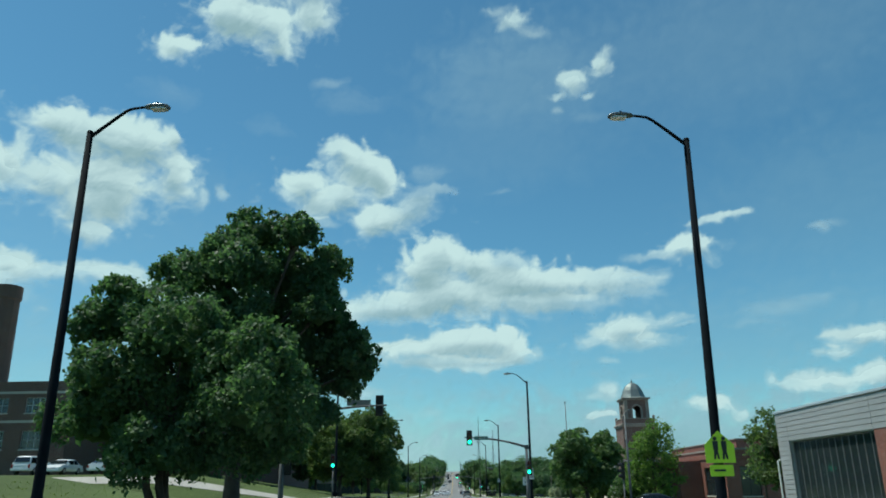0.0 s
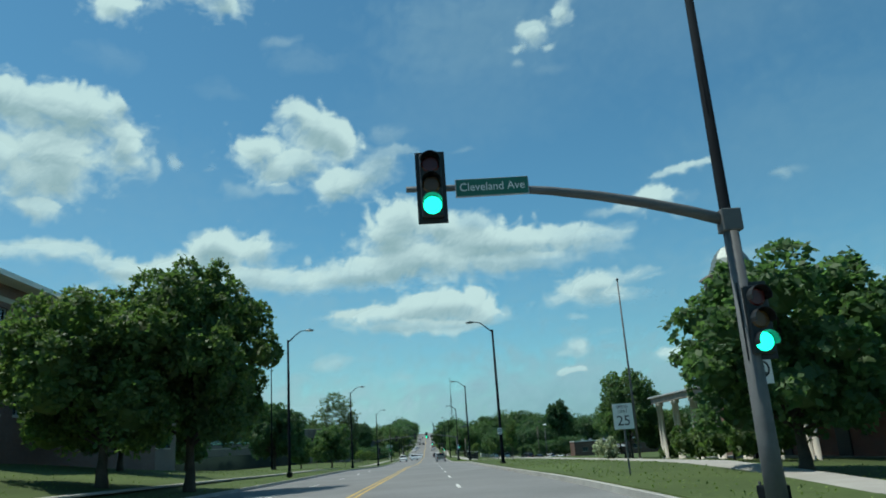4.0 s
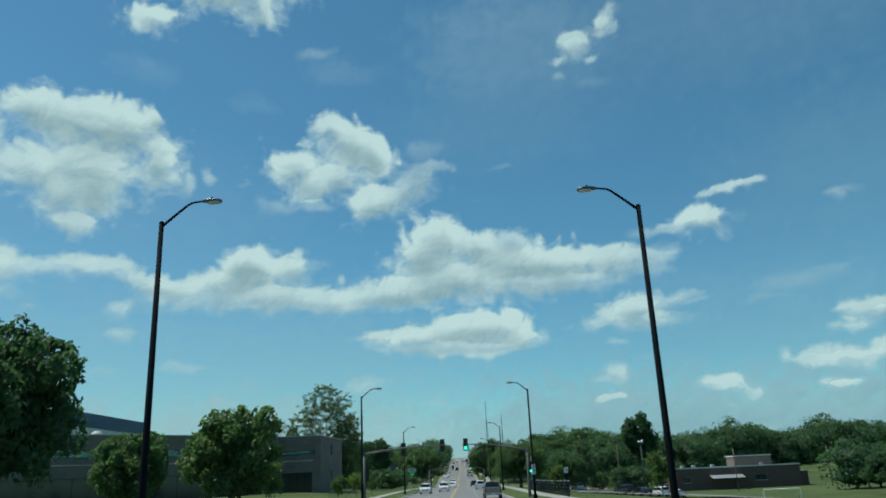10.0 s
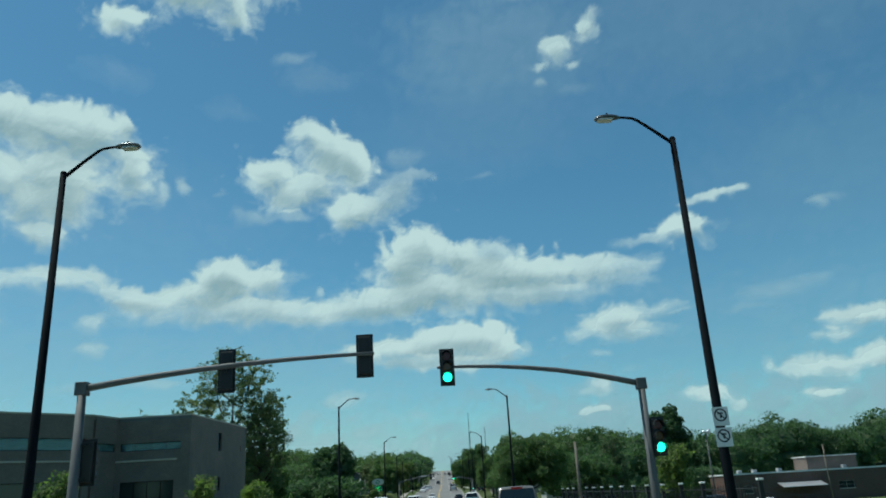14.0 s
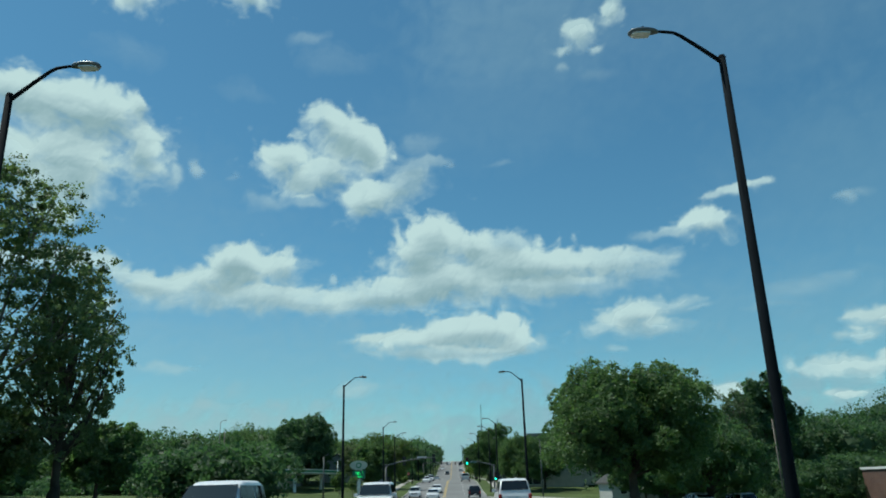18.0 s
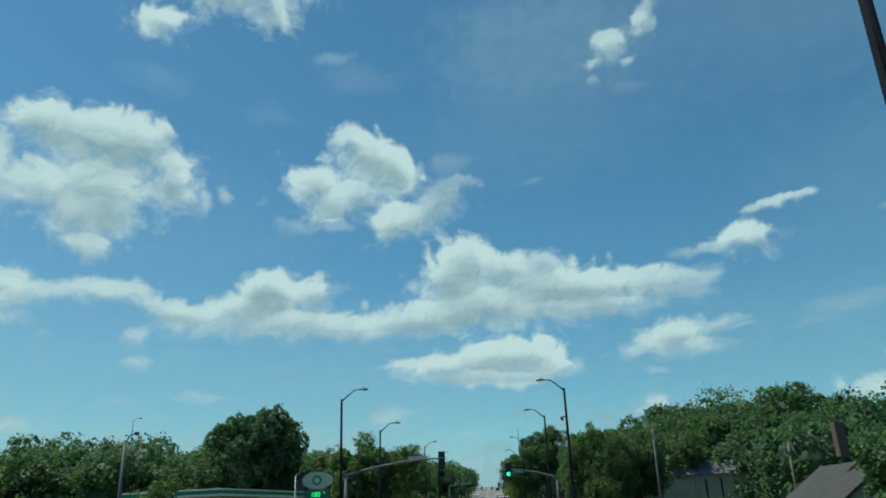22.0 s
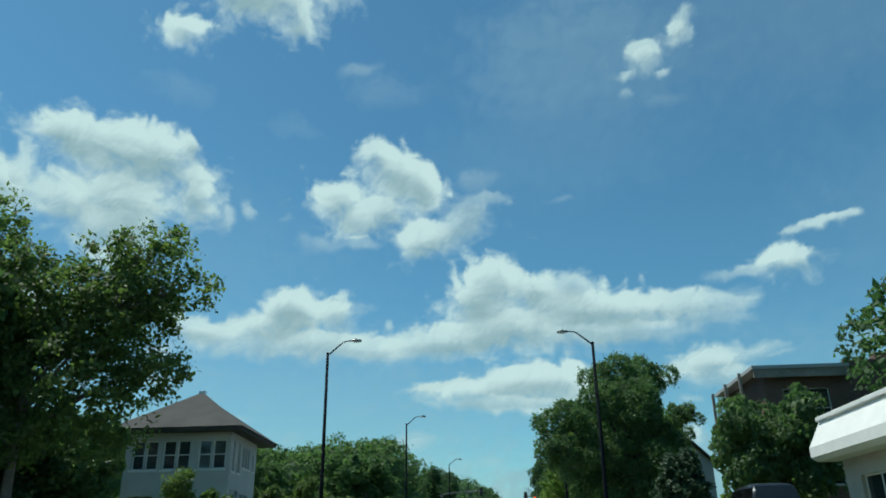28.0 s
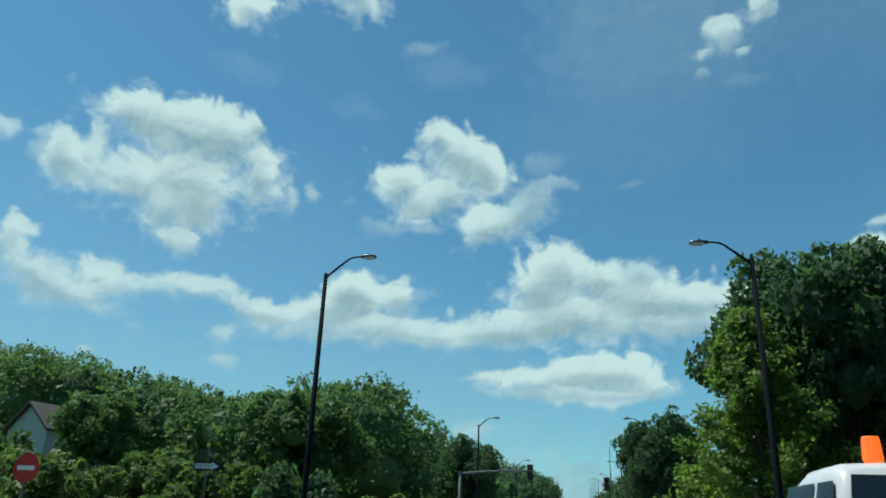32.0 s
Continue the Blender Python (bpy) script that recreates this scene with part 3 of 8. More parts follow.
cloud(454, [(-7.25, 6.96, 2.28, 0.60, 0.42), (-20.85, 8.50, 2.53, 0.42, 0.38), (-32.73, 6.78, 2.57, 0.53, 0.45), (-25.39, 12.46, 1.26, 0.99, 0.5), (-34.22, 10.70, 0.74, 0.30, 0.5), (-31.12, 12.34, 0.50, 0.31, 0.3), (-15.99, 4.84, 2.08, 0.42, 0.25), (-2.24, 5.70, 2.62, 0.34, 0.22), (-17.67, 5.91, 2.49, 0.42, 0.22), (-26.46, 7.95, 2.28, 0.48, 0.22)])
cloud(492, [(25.10, 12.41, 2.79, 0.55, 0.25), (27.76, 13.06, 2.01, 0.46, 0.2), (23.45, 11.51, 2.16, 0.40, 0.2), (13.13, 29.33, 1.85, 0.58, 0.15), (10.37, 30.37, 0.58, 0.34, 0.35), (29.84, 18.02, 1.01, 0.46, 0.25), (-19.36, 22.82, 0.63, 0.52, 0.4), (-16.63, 22.33, 0.64, 0.35, 0.25)])
cloud(526, [(-25.07, 34.14, 2.18, 0.59, 0.85), (-11.67, 32.68, 1.65, 0.63, 0.3), (9.99, 31.50, 0.72, 0.40, 0.55), (12.80, 31.08, 0.69, 0.33, 0.55), (-19.45, 22.90, 0.60, 0.60, 0.4), (-25.01, 10.82, 1.00, 0.83, 0.5), (-16.72, 28.73, 2.67, 0.72, 0.12), (0.49, 23.83, 0.68, 0.30, 0.3), (4.27, 23.93, 1.07, 0.37, 0.22)])
# low haze and thin veils, painted as glowing sheets that tint and brighten the sky
cloud(610, [(-44, 1.5, 24, 6.0, 0.7), (-14, 1.3, 22, 5.6, 0.66)], 0.3, M_HAZE, "glowing sheet painted as pale blue haze low in the sky")
cloud(617, [(12, 1.3, 20, 6.0, 0.7), (42, 1.5, 26, 7.0, 0.78)], 0.3, M_HAZE_BLUE, "glowing sheet painted as darker blue-grey haze low in the sky")
cloud(633, [(6, 33, 10, 6, 0.3), (4, 27, 12, 4, 0.15), (28, 34, 22, 8, 0.22)], 0.2, M_HAZE, "thin glowing veil painted to brighten the upper sky")
cloud(637, [(-40, 9, 24, 9, 0.34), (-14, 8, 22, 8, 0.3), (-30, 20, 22, 7, 0.18)], 0.2, M_VEIL, "thin glowing veil painted to grey the sky on the sunny side")
cloud(641, [(22, 10, 22, 6, 0.3), (32, 20, 14, 7, 0.22)], 0.2, M_HAZE_BLUE, "thin glowing veil painted blue-grey over the right-hand sky")


# ---- terrain ----
PROFILE_Y = [-300, 0, 46, 72, 106, 140, 160, 194, 222, 258, 306, 345, 370, 383, 401, 426, 451, 496, 540, 620, 700, 800, 900, 1200, 4000]
PROFILE_Z = [0.5, 0.54, 0.45, 0.72, 0.47, 0.28, 0.0, -0.48, -0.68, -0.65, -0.71, -0.97, -1.0, -0.46, 0.49, 1.6, 2.1, 2.75, 3.2, 6.5, 13, 18, 19, 14, 10]
_py = np.arange(-320.0, 4020.0, 2.0)
_pz = np.interp(_py, PROFILE_Y, PROFILE_Z)
_pz = np.convolve(np.pad(_pz, 4, mode="edge"), np.ones(9) / 9, mode="valid")
ROAD_L, ROAD_R = -8.9, 4.6
CROSS = ((54.0, 5.0), (361.5, 5.2))         # cross streets: middle and half width


def road_z(y):
    return float(np.interp(y, _py, _pz))


def side_z(x, y):
    """How far the ground stands above or under the street at the same y."""
    near = min([max(0.0, min(1.0, (abs(y - c) - h) / 5.0)) for c, h in CROSS])
    far = 1.0 / (1.0 + (max(0.0, abs(x) - 60) / 150.0) ** 2)
    if x < ROAD_L:
        rise = float(np.interp(y, [-50, 40, 75, 100, 120, 150, 200, 230, 280, 330, 380, 400, 440, 600], [1.2, 1.9, 2.3, 1.8, 1.0, 0.5, 0.3, 0.5, 0.9, 0.8, 0.6, 0.6, 1.6, 2.5]))
        s = max(0.0, min(float(np.interp(y, [90, 120, 380, 440], [1.15, 1.5, 1.5, 1.5])), (ROAD_L - 1.8 - x) / 12.0))
        return 0.14 * near + 0.12 * min(1.0, (ROAD_L - x) / 1.5) * near + rise * s * far * (0.35 + 0.65 * near)
    if x > ROAD_R:
        rise = float(np.interp(y, [-50, 40, 70, 110, 140, 200, 265, 340, 400, 440], [0.2, 0.2, -0.75, -0.8, -0.5, -1.1, -1.6, -1.6, -0.3, 0.5]))
        s = max(0.0, min(2.2, (x - ROAD_R - 4.0) / 16.0))
        dip = float(np.interp(y, [38, 46, 52, 60, 66, 84], [0.0, 0.25, 0.6, 1.0, 0.9, 0.0])) * min(1.0, (x - ROAD_R) / 13.0)
        return 0.14 * near + 0.06 * near + rise * s * far - dip
    return 0.0


def ground_z(x, y):
    return road_z(y) + side_z(x, y)


def build_ground():
    xs = sorted(set([-2500, -1500, -900, -600, -400, -250, -180] + list(range(-140, -30, 6)) + list(np.arange(-30, -9, 1.5)) + [ROAD_L - 0.16, ROAD_L - 0.1, ROAD_R + 0.1, ROAD_R + 0.16]
                    + list(np.arange(5.5, 32, 1.5)) + list(range(34, 150, 6)) + [180, 250, 400, 600, 900, 1500, 2500]))
    ys = sorted(set([-1500, -600, -300, -150, -80] + list(np.arange(-50, 560, 4.0)) + [c + s * (h + 2.5 * k) for c, h in CROSS for s in (-1, 1) for k in (0, 1, 2)] + list(range(560, 1000, 20)) + [1100, 1400, 2000, 3000, 3900]))
    verts = [(x, y, ground_z(x, y) if not (ROAD_L - 0.12 < x < ROAD_R + 0.12) else road_z(y) - 0.12) for y in ys for x in xs]
    w = len(xs)
    faces = [(j * w + i, j * w + i + 1, (j + 1) * w + i + 1, (j + 1) * w + i) for j in range(len(ys) - 1) for i in range(w - 1)]
    tagged(new("ground", raw_mesh("ground", verts, faces, M_GRASS)), "mown green grass verges and lawns", "ground", kind="structure")


build_ground()


def strip(name, x0, x1, y0, y1, lift, material, step=4.0, thick=0.0, follow=road_z):
    """A sheet, or a slab with thickness, that follows the street's profile."""
    n = max(1, int(abs(y1 - y0) / step))
    ys = [y0 + (y1 - y0) * k / n for k in range(n + 1)]
    v, f = [], []
    for y in ys:
        v += [(x0, y, follow(y) + lift), (x1, y, follow(y) + lift)]
        if thick:
            v += [(x0, y, follow(y) + lift - thick), (x1, y, follow(y) + lift - thick)]
    k = 4 if thick else 2
    for i in range(n):
        a, b = i * k, (i + 1) * k
        f.append((a, a + 1, b + 1, b))
        if thick:
            f += [(a, b, b + 2, a + 2), (a + 1, a + 3, b + 3, b + 1)]
    if thick:
        e = n * k
        f += [(0, 2, 3, 1), (e, e + 1, e + 3, e + 2)]
    return raw_mesh(name, v, f, material)


road = tagged(new("road", strip("road", ROAD_L, ROAD_R, -300, 1400, 0.0, M_ASPHALT, 3.0)), "four-lane grey asphalt street, worn and patched", "road", kind="structure")
for c, h in CROSS:
    for x0, x1 in ((-90, ROAD_L), (ROAD_R, 90)):
        n = 30
        v = [(x0 + (x1 - x0) * k / n, y, ground_z(x0 + (x1 - x0) * k / n, y) + 0.03) for k in range(n + 1) for y in (c - h, c + h)]
        side = new("road", raw_mesh("side_street", v, [(2 * k, 2 * k + 2, 2 * k + 3, 2 * k + 1) for k in range(n)], M_ASPHALT_OLD))
        tagged(side, "grey asphalt side street", "road", kind="structure")

# kerbs, broken at the cross streets
for x0, x1 in ((ROAD_L - 0.18, ROAD_L), (ROAD_R, ROAD_R + 0.18)):
    for y0, y1 in ((-60, 46.5), (61.5, 353.8), (369.2, 1000)):
        tagged(new("kerb", strip("kerb", x0, x1, y0, y1, 0.15, M_KERB, 3.0, 0.3)), "pale concrete kerb along the street", "kerb", kind="structure")

# painted lines
for y in np.arange(-30, 900, 12.0):
    if any(abs(y + 1.5 - c) < h + 5 for c, h in CROSS):
        continue
    for x in (1.25, -5.5):
        tagged(new("lane_dash", strip("lane_dash", x - 0.06, x + 0.06, y, y + 3.0, 0.005, M_WHITE_LINE, 1.5)), "worn white lane dash on the asphalt", "road marking", kind="structure")
for y0, y1 in ((-60, 45), (63, 352), (371, 900)):
    for x in (-2.25, -2.0):
        tagged(new("centre_line", strip("centre_line", x - 0.05, x + 0.05, y0, y1, 0.005, M_YELLOW_LINE, 3.0)), "worn yellow centre line", "road marking", kind="structure")
for y, x0, x1 in ((46.0, -2.0, 4.4), (62.2, -8.7, -2.3), (48.3, -8.7, 4.4), (205.5, -2.0, 4.4), (214.0, -8.7, -2.3), (353.0, -2.0, 4.4), (370.5, -8.7, -2.3)):
    tagged(new("stop_line", strip("stop_line", x0, x1, y, y + 0.45, 0.005, M_WHITE_LINE, 0.45)), "worn white stop line", "road marking", kind="structure")


# pavements
def pavement(x0, x1, y0, y1, lift=0.03):
    xm = (x0 + x1) / 2
    tagged(new("pavement", strip("pavement", x0, x1, y0, y1, lift, M_CONCRETE, 2.0, 0.1, lambda y: ground_z(xm, y))), "pale concrete pavement", "pavement", kind="structure")


pavement(7.4, 9.0, -40, 46)
pavement(-12.9, -11.3, -40, 46)
pavement(-13.1, -11.5, 210, 353)
pavement(7.6, 9.2, 148.6, 353)
pavement(-12.9, -11.3, 370, 600)
pavement(7.0, 8.6, 370, 600)
slab = finish(boxes((-0.8, 0.8, 0.01, 1.49, -0.08, 0.0), bevel=0.012), "slab", M_CONCRETE)


def walk_x(y):
    """The pavement on the library's side swings out round the lawn and back to the kerb."""
    return float(np.interp(y, [58, 61, 66, 75, 84, 95, 104, 110, 118, 127, 137, 149], [6.9, 8.0, 9.0, 10.7, 11.7, 12.5, 12.9, 12.8, 12.1, 11.2, 10.2, 8.6]))


for line, y0, y1 in ((walk_x, 61, 148.4), (lambda y: -12.3, 62, 210)):
    way = thing("pavement", 0, 0, 0, "pale concrete pavement of scored slabs", "pavement", kind="structure")
    y = y0
    while y < y1:
        x, turn = line(y), math.atan2(line(y + 1.5) - line(y), 1.5)
        y2 = y + 1.5 * math.cos(turn)
        z, z2 = ground_z(x, y), ground_z(line(y2), y2)
        m = Matrix.Translation((x, y, max(z, ground_z(x, y + 0.7)) + 0.035)) @ Matrix.Rotation(-turn, 4, "Z") @ Matrix.Rotation(math.atan2(z2 - z, 1.5), 4, "X")
        part_mesh("slab", slab, way, (0, 0, 0)).matrix_basis = m
        y = y2
# pavement along the side street and the paths over the lawns
for x0, x1, y0, y1 in ((9.3, 60, 62.0, 63.6), (9.2, 60, 43.5, 45.0), (-48, -13, 62.0, 63.4), (10.6, 14.5, 138.5, 141.5), (-34, -13.1, 168, 170)):
    n = 20
    v = [(x0 + (x1 - x0) * k / n, y, ground_z(x0 + (x1 - x0) * k / n, y) + 0.05) for k in range(n + 1) for y in (y0, y1)]
    tagged(new("pavement", raw_mesh("path", v, [(2 * k, 2 * k + 2, 2 * k + 3, 2 * k + 1) for k in range(n)], M_CONCRETE)), "pale concrete footpath across the grass", "pavement", kind="structure")


# ---- street lamps ----
def make_lamp(side):
    """A tall dark pole with a bent arm over the street; side 1: the arm reaches to +x."""
    t = thing("street_lamp", 0, 0, 0, "tall dark steel street lamp with a bent arm", "street lamp", "street lamps along the street")
    bm = bmesh.new()
    bm_tube(bm, [(0, 0, -0.3), (0, 0, 0.1), (0, 0, 9.68)], [0.125, 0.12, 0.075], 12)
    part("pole", bm, M_STEEL_DARK, t, smooth=True)
    bm = boxes((-0.19, 0.19, -0.19, 0.19, -0.2, 0.09), bevel=0.02)
    base = part("base_plate", bm, M_STEEL_DARK, t)
    for bx in (-0.14, 0.14):
        for by in (-0.14, 0.14):
            b = bmesh.new()
            bm_tube(b, [(bx, by, 0.08), (bx, by, 0.15)], [0.022, 0.022], 6)
            part("bolt", b, M_STEEL_GREY, base)
    bm = bmesh.new()
    bm_tube(bm, [(0, 0, 9.66), (0, 0, 9.72)], [0.085, 0.06], 12)
    part("cap", bm, M_STEEL_DARK, t)
    bm = bmesh.new()
    pts = [(side * x, 0, 9.68 + z) for x, z in ((0.0, -0.14), (0.12, -0.04), (0.5, 0.29), (0.84, 0.57), (0.97, 0.64), (1.15, 0.67), (1.36, 0.69))]
    bm_tube(bm, pts, [0.05, 0.048, 0.043, 0.038, 0.036, 0.034, 0.032], 8)
    part("arm", bm, M_STEEL_DARK, t, smooth=True)
    bm = bmesh.new()
    prof = [(1.3, 0.0, 0.045), (1.38, 0.012, 0.09), (1.55, 0.02, 0.135), (1.75, 0.012, 0.15), (1.9, -0.005, 0.12), (1.96, -0.02, 0.05)]
    rings = []
    for x, z, w in prof:
        rings.append([bm.verts.new((side * x, w * math.cos(a), 10.36 + z + 0.068 * math.sin(a) * min(1, w / 0.1))) for a in [6.2832 * k / 10 for k in range(10)]])
    for r, s in zip(rings, rings[1:]):
        for k in range(10):
            bm.faces.new((r[k], r[(k + 1) % 10], s[(k + 1) % 10], s[k]))
    bm.faces.new(rings[0])
    bm.faces.new(rings[-1][::-1])
    head = part("lamp_head", bm, M_ALU, t, "grey lamp head", smooth=True)
    bm = bmesh.new()
    bm_prism(bm, [(side * 1.5, -0.1), (side * 1.62, -0.115), (side * 1.8, -0.115), (side * 1.9, -0.07), (side * 1.9, 0.07), (side * 1.8, 0.115), (side * 1.62, 0.115), (side * 1.5, 0.1)], "z", 10.28, 10.320)
    part("lens", bm, M_LENS, head)
    bm = bmesh.new()
    bm_tube(bm, [(side * 1.62, 0, 10.42), (side * 1.62, 0, 10.5)], [0.035, 0.03], 8)
    part("photocell", bm, M_STEEL_DARK, head)
    return t


LAMPS_L = [(-9.74, 16.9, 0.97), (-10.5, 64.1, 1.7), (-9.85, 108.8, 0.93), (-9.97, 155.6, 0.5), (-9.89, 205.2, -0.07), (-9.87, 258.0, -0.38), (-9.5, 307.5, -0.48), (-10.4, 353.5, -0.52), (-10.15, 371.4, -0.89), (-9.89, 417.9, 1.53), (-10.08, 451.5, 2.59), (-9.7, 495.9, 3.12), (-9.55, 540, 3.54)] + [(-9.8, 540 + 44 * k, None) for k in range(1, 8)]
LAMPS_R = [(5.38, 17.4, 0.72), (5.66, 64.6, 0.95), (5.6, 108.4, 0.69), (5.7, 156.0, 0.43), (6.05, 204.9, -0.11), (5.85, 257.6, -0.26), (5.75, 307.8, -0.36), (5.85, 353.8, -0.41), (5.63, 372.3, -0.11), (5.26, 418.4, 1.75), (5.2, 450.4, 2.38), (5.4, 495, None), (5.5, 540, None)] + [(5.5, 540 + 44 * k, None) for k in range(1, 8)]
lamp_l, lamp_r = make_lamp(1), make_lamp(-1)
for proto, rows in ((lamp_l, LAMPS_L), (lamp_r, LAMPS_R)):
    for k, (x, y, z) in enumerate(rows):
        m = Matrix.Translation((x, y, road_z(y) + 0.34 if z is None else z))
        if k == 0 and x > 0:
            m = m @ Matrix.Translation((-0.2, 0, 0)) @ Matrix.Rotation(radians(1.2), 4, "Y")
        if k == 0:
            proto.matrix_basis = m
        else:
            copy_thing(proto, m)


# ---- traffic signals ----
def signal_head(parent, x, y, z, facing, lit=True, name="signal_head"):
    """Three lenses in a black housing with a plate behind; facing -1: towards smaller y."""
    f = facing
    bm = boxes((x - 0.17, x + 0.17, y - 0.1, y + 0.1, z - 0.52, z + 0.52), bevel=0.02)
    head = part(name, bm, M_SIGNAL, parent, "black traffic signal head")
    bm = boxes((x - 0.235, x + 0.235, y + 0.012 - f * 0.02, y + 0.026 - f * 0.02, z - 0.6, z + 0.6), bevel=0.005)
    part("backplate", bm, M_SIGNAL, head)
    for k, (dz, mat_) in enumerate(((0.34, M_SIGNAL_OFF_R), (0.0, M_SIGNAL_OFF_Y), (-0.34, M_SIGNAL_GREEN if lit else M_SIGNAL_OFF_Y))):
        bm = bmesh.new()
        bm_tube(bm, [(x, y + f * 0.1, z + dz), (x, y + f * 0.125, z + dz)], [0.145, 0.12], 14)
        part("lens", bm, mat_, head)
        bm = bmesh.new()
        for a in range(9):
            a0, a1 = radians(-20 + a * 24.4), radians(-20 + (a + 1) * 24.4)
            pts = [(x + 0.16 * math.cos(q), y + f * d, z + dz + 0.16 * math.sin(q)) for q, d in ((a0, 0.1), (a1, 0.1), (a1, 0.3), (a0, 0.3))]
            bm.faces.new([bm.verts.new(q) for q in pts])
        bmesh.ops.remove_doubles(bm, verts=bm.verts, dist=0.002)
        bmesh.ops.solidify(bm, geom=bm.faces[:], thickness=0.008)
        part("visor", bm, M_SIGNAL, head)
    return head


def name_board(parent, x0, x1, y, z0, z1, facing, words, face_mat):
    bm = boxes((x0, x1, y - 0.02, y + 0.02, z0, z1), bevel=0.008)
    board = part("street_name_sign", bm, M_SIGN_BACK, parent, "street name board")
    f = facing
    bm = boxes((x0 + 0.015, x1 - 0.015, min(y + f * 0.021, y + f * 0.026), max(y + f * 0.021, y + f * 0.026), z0 + 0.015, z1 - 0.015))
    part("face", bm, face_mat, board, "green sign face")
    if words:
        me = text_mesh("lettering", words, (z1 - z0) * 0.62, M_SIGN_WHITE)
        ob = part_mesh("lettering", me, board, ((x0 + x1) / 2, y + f * 0.031, (z0 + z1) / 2))
        ob.rotation_euler = (radians(90), 0, 0 if f < 0 else radians(180))
        w = max(v.co.x for v in me.vertices) - min(v.co.x for v in me.vertices)
        ob.scale = (min(1.0, (x1 - x0) * 0.88 / w), 1, 1)
    return board


def mast(x, y, pole_h, tip_x, tip_z, label, heads, boards=(), low=None):
    """A signal mast with a curved arm from the pole's top to tip_x. Heads: x, z, facing, lit. Heights are over the sea level of the scene."""
    t = thing("traffic_signal", 0, 0, 0, label, "traffic signal", "traffic signals at the crossings")
    z0 = ground_z(x, y)
    bm = bmesh.new()
    bm_tube(bm, [(x, y, z0 - 0.2), (x, y, z0 + 1.0), (x, y, pole_h)], [0.16, 0.145, 0.11], 12)
    part("pole", bm, M_STEEL_GREY, t, smooth=True)
    bm = boxes((x - 0.22, x + 0.22, y - 0.22, y + 0.22, z0 - 0.15, z0 + 0.08), bevel=0.02)
    part("base_plate", bm, M_STEEL_GREY, t)
    d = tip_x - x
    a_z = pole_h - 0.18
    pts = [(x, y, a_z)] + [(x + d * u, y, a_z + (tip_z - a_z) * (1 - (1 - u) ** 2.1)) for u in (0.12, 0.25, 0.4, 0.55, 0.7, 0.85, 1.0)]
    bm = bmesh.new()
    bm_tube(bm, pts, [0.1, 0.095, 0.088, 0.08, 0.072, 0.064, 0.056, 0.05], 10)
    part("arm", bm, M_STEEL_GREY, t, smooth=True)
    bm = boxes((x - 0.16, x + 0.16, y - 0.14, y + 0.14, a_z - 0.18, a_z + 0.18), bevel=0.02)
    part("clamp", bm, M_STEEL_GREY, t)
    for hx, hz, f, lit in heads:
        signal_head(t, hx, y + f * 0.16, hz, f, lit)
        az = a_z + (tip_z - a_z) * (1 - (1 - min(1, max(0, (hx - x) / d))) ** 2.1)
        part("bracket", boxes((hx - 0.03, hx + 0.03, min(y, y + f * 0.1), max(y, y + f * 0.1) + 0.02, min(az, hz) - 0.06, max(az, hz) + 0.06)), M_SIGNAL, t)
    for b in boards:
        name_board(t, *b)
    if low:
        for hx, hz, f, lit in low:
            signal_head(t, hx, y + f * 0.12, hz, f, lit, "side_signal_head")
            part("bracket", boxes((min(x, hx), max(x, hx), y - 0.03, y + 0.03, hz + 0.42, hz + 0.47), (min(x, hx), max(x, hx), y - 0.03, y + 0.03, hz - 0.47, hz - 0.42)), M_SIGNAL, t)
    return t


mast(5.3, 63.7, 5.3, 0.2, 5.95, "grey steel signal mast with a green street name board", [(0.6, 5.92, -1, True)],
     [(0.98, 2.15, 63.62, 5.74, 6.04, -1, "Cleveland Ave", M_SIGN_GREEN)], [(5.42, 3.5, -1, True)])
mast(-10.6, 44.4, 6.0, -4.6, 6.66, "grey steel signal mast seen from behind", [(-5.03, 6.66, 1, False)], [(-6.95, -5.55, 44.48, 6.66, 7.0, 1, "", M_SIGN_GREEN)], [(-10.3, 3.4, 1, False)])
mast(6.13, 211.5, 4.3, -0.4, 5.0, "grey steel signal mast with a green light", [(-0.08, 4.97, -1, True)], (), [(6.42, 2.45, -1, True)])
mast(-10.0, 207.6, 4.5, -2.1, 4.86, "grey steel signal mast with two signals facing away", [(-2.37, 4.83, 1, False), (-6.16, 4.62, 1, False)], (), [(-9.75, 2.4, 1, False)])
mast(-10.0, 353.3, 3.95, -2.9, 4.72, "grey steel signal mast over the street, seen from behind", [(-3.2, 4.58, 1, False), (-7.44, 4.36, 1, False)], [(-5.55, -4.22, 353.38, 4.6, 4.92, 1, "", M_SIGN_GREEN)], [(-9.8, 1.6, 1, False)])
mast(6.1, 369.7, 3.95, 1.4, 4.62, "grey steel signal mast with a green street name board", [(1.78, 4.58, -1, True)],
     [(2.15, 3.28, 369.62, 4.3, 4.58, -1, "Indiana Ave", M_SIGN_GREEN)], [(6.3, 2.05, -1, True)])
mast(-10.2, 488.4, 8.0, -4.2, 8.2, "distant signal mast over the street", [(-4.5, 8.1, 1, False)], [(-6.6, -5.4, 488.48, 8.05, 8.3, 1, "", M_SIGN_GREEN)])
mast(6.0, 500, 7.6, 1.5, 8.1, "distant signal mast over the street", [(1.9, 8.1, -1, False)])
mast(-10.2, 600, 10.3, -3.6, 11.0, "far signal mast over the street", [(-3.8, 10.9, 1, False)])
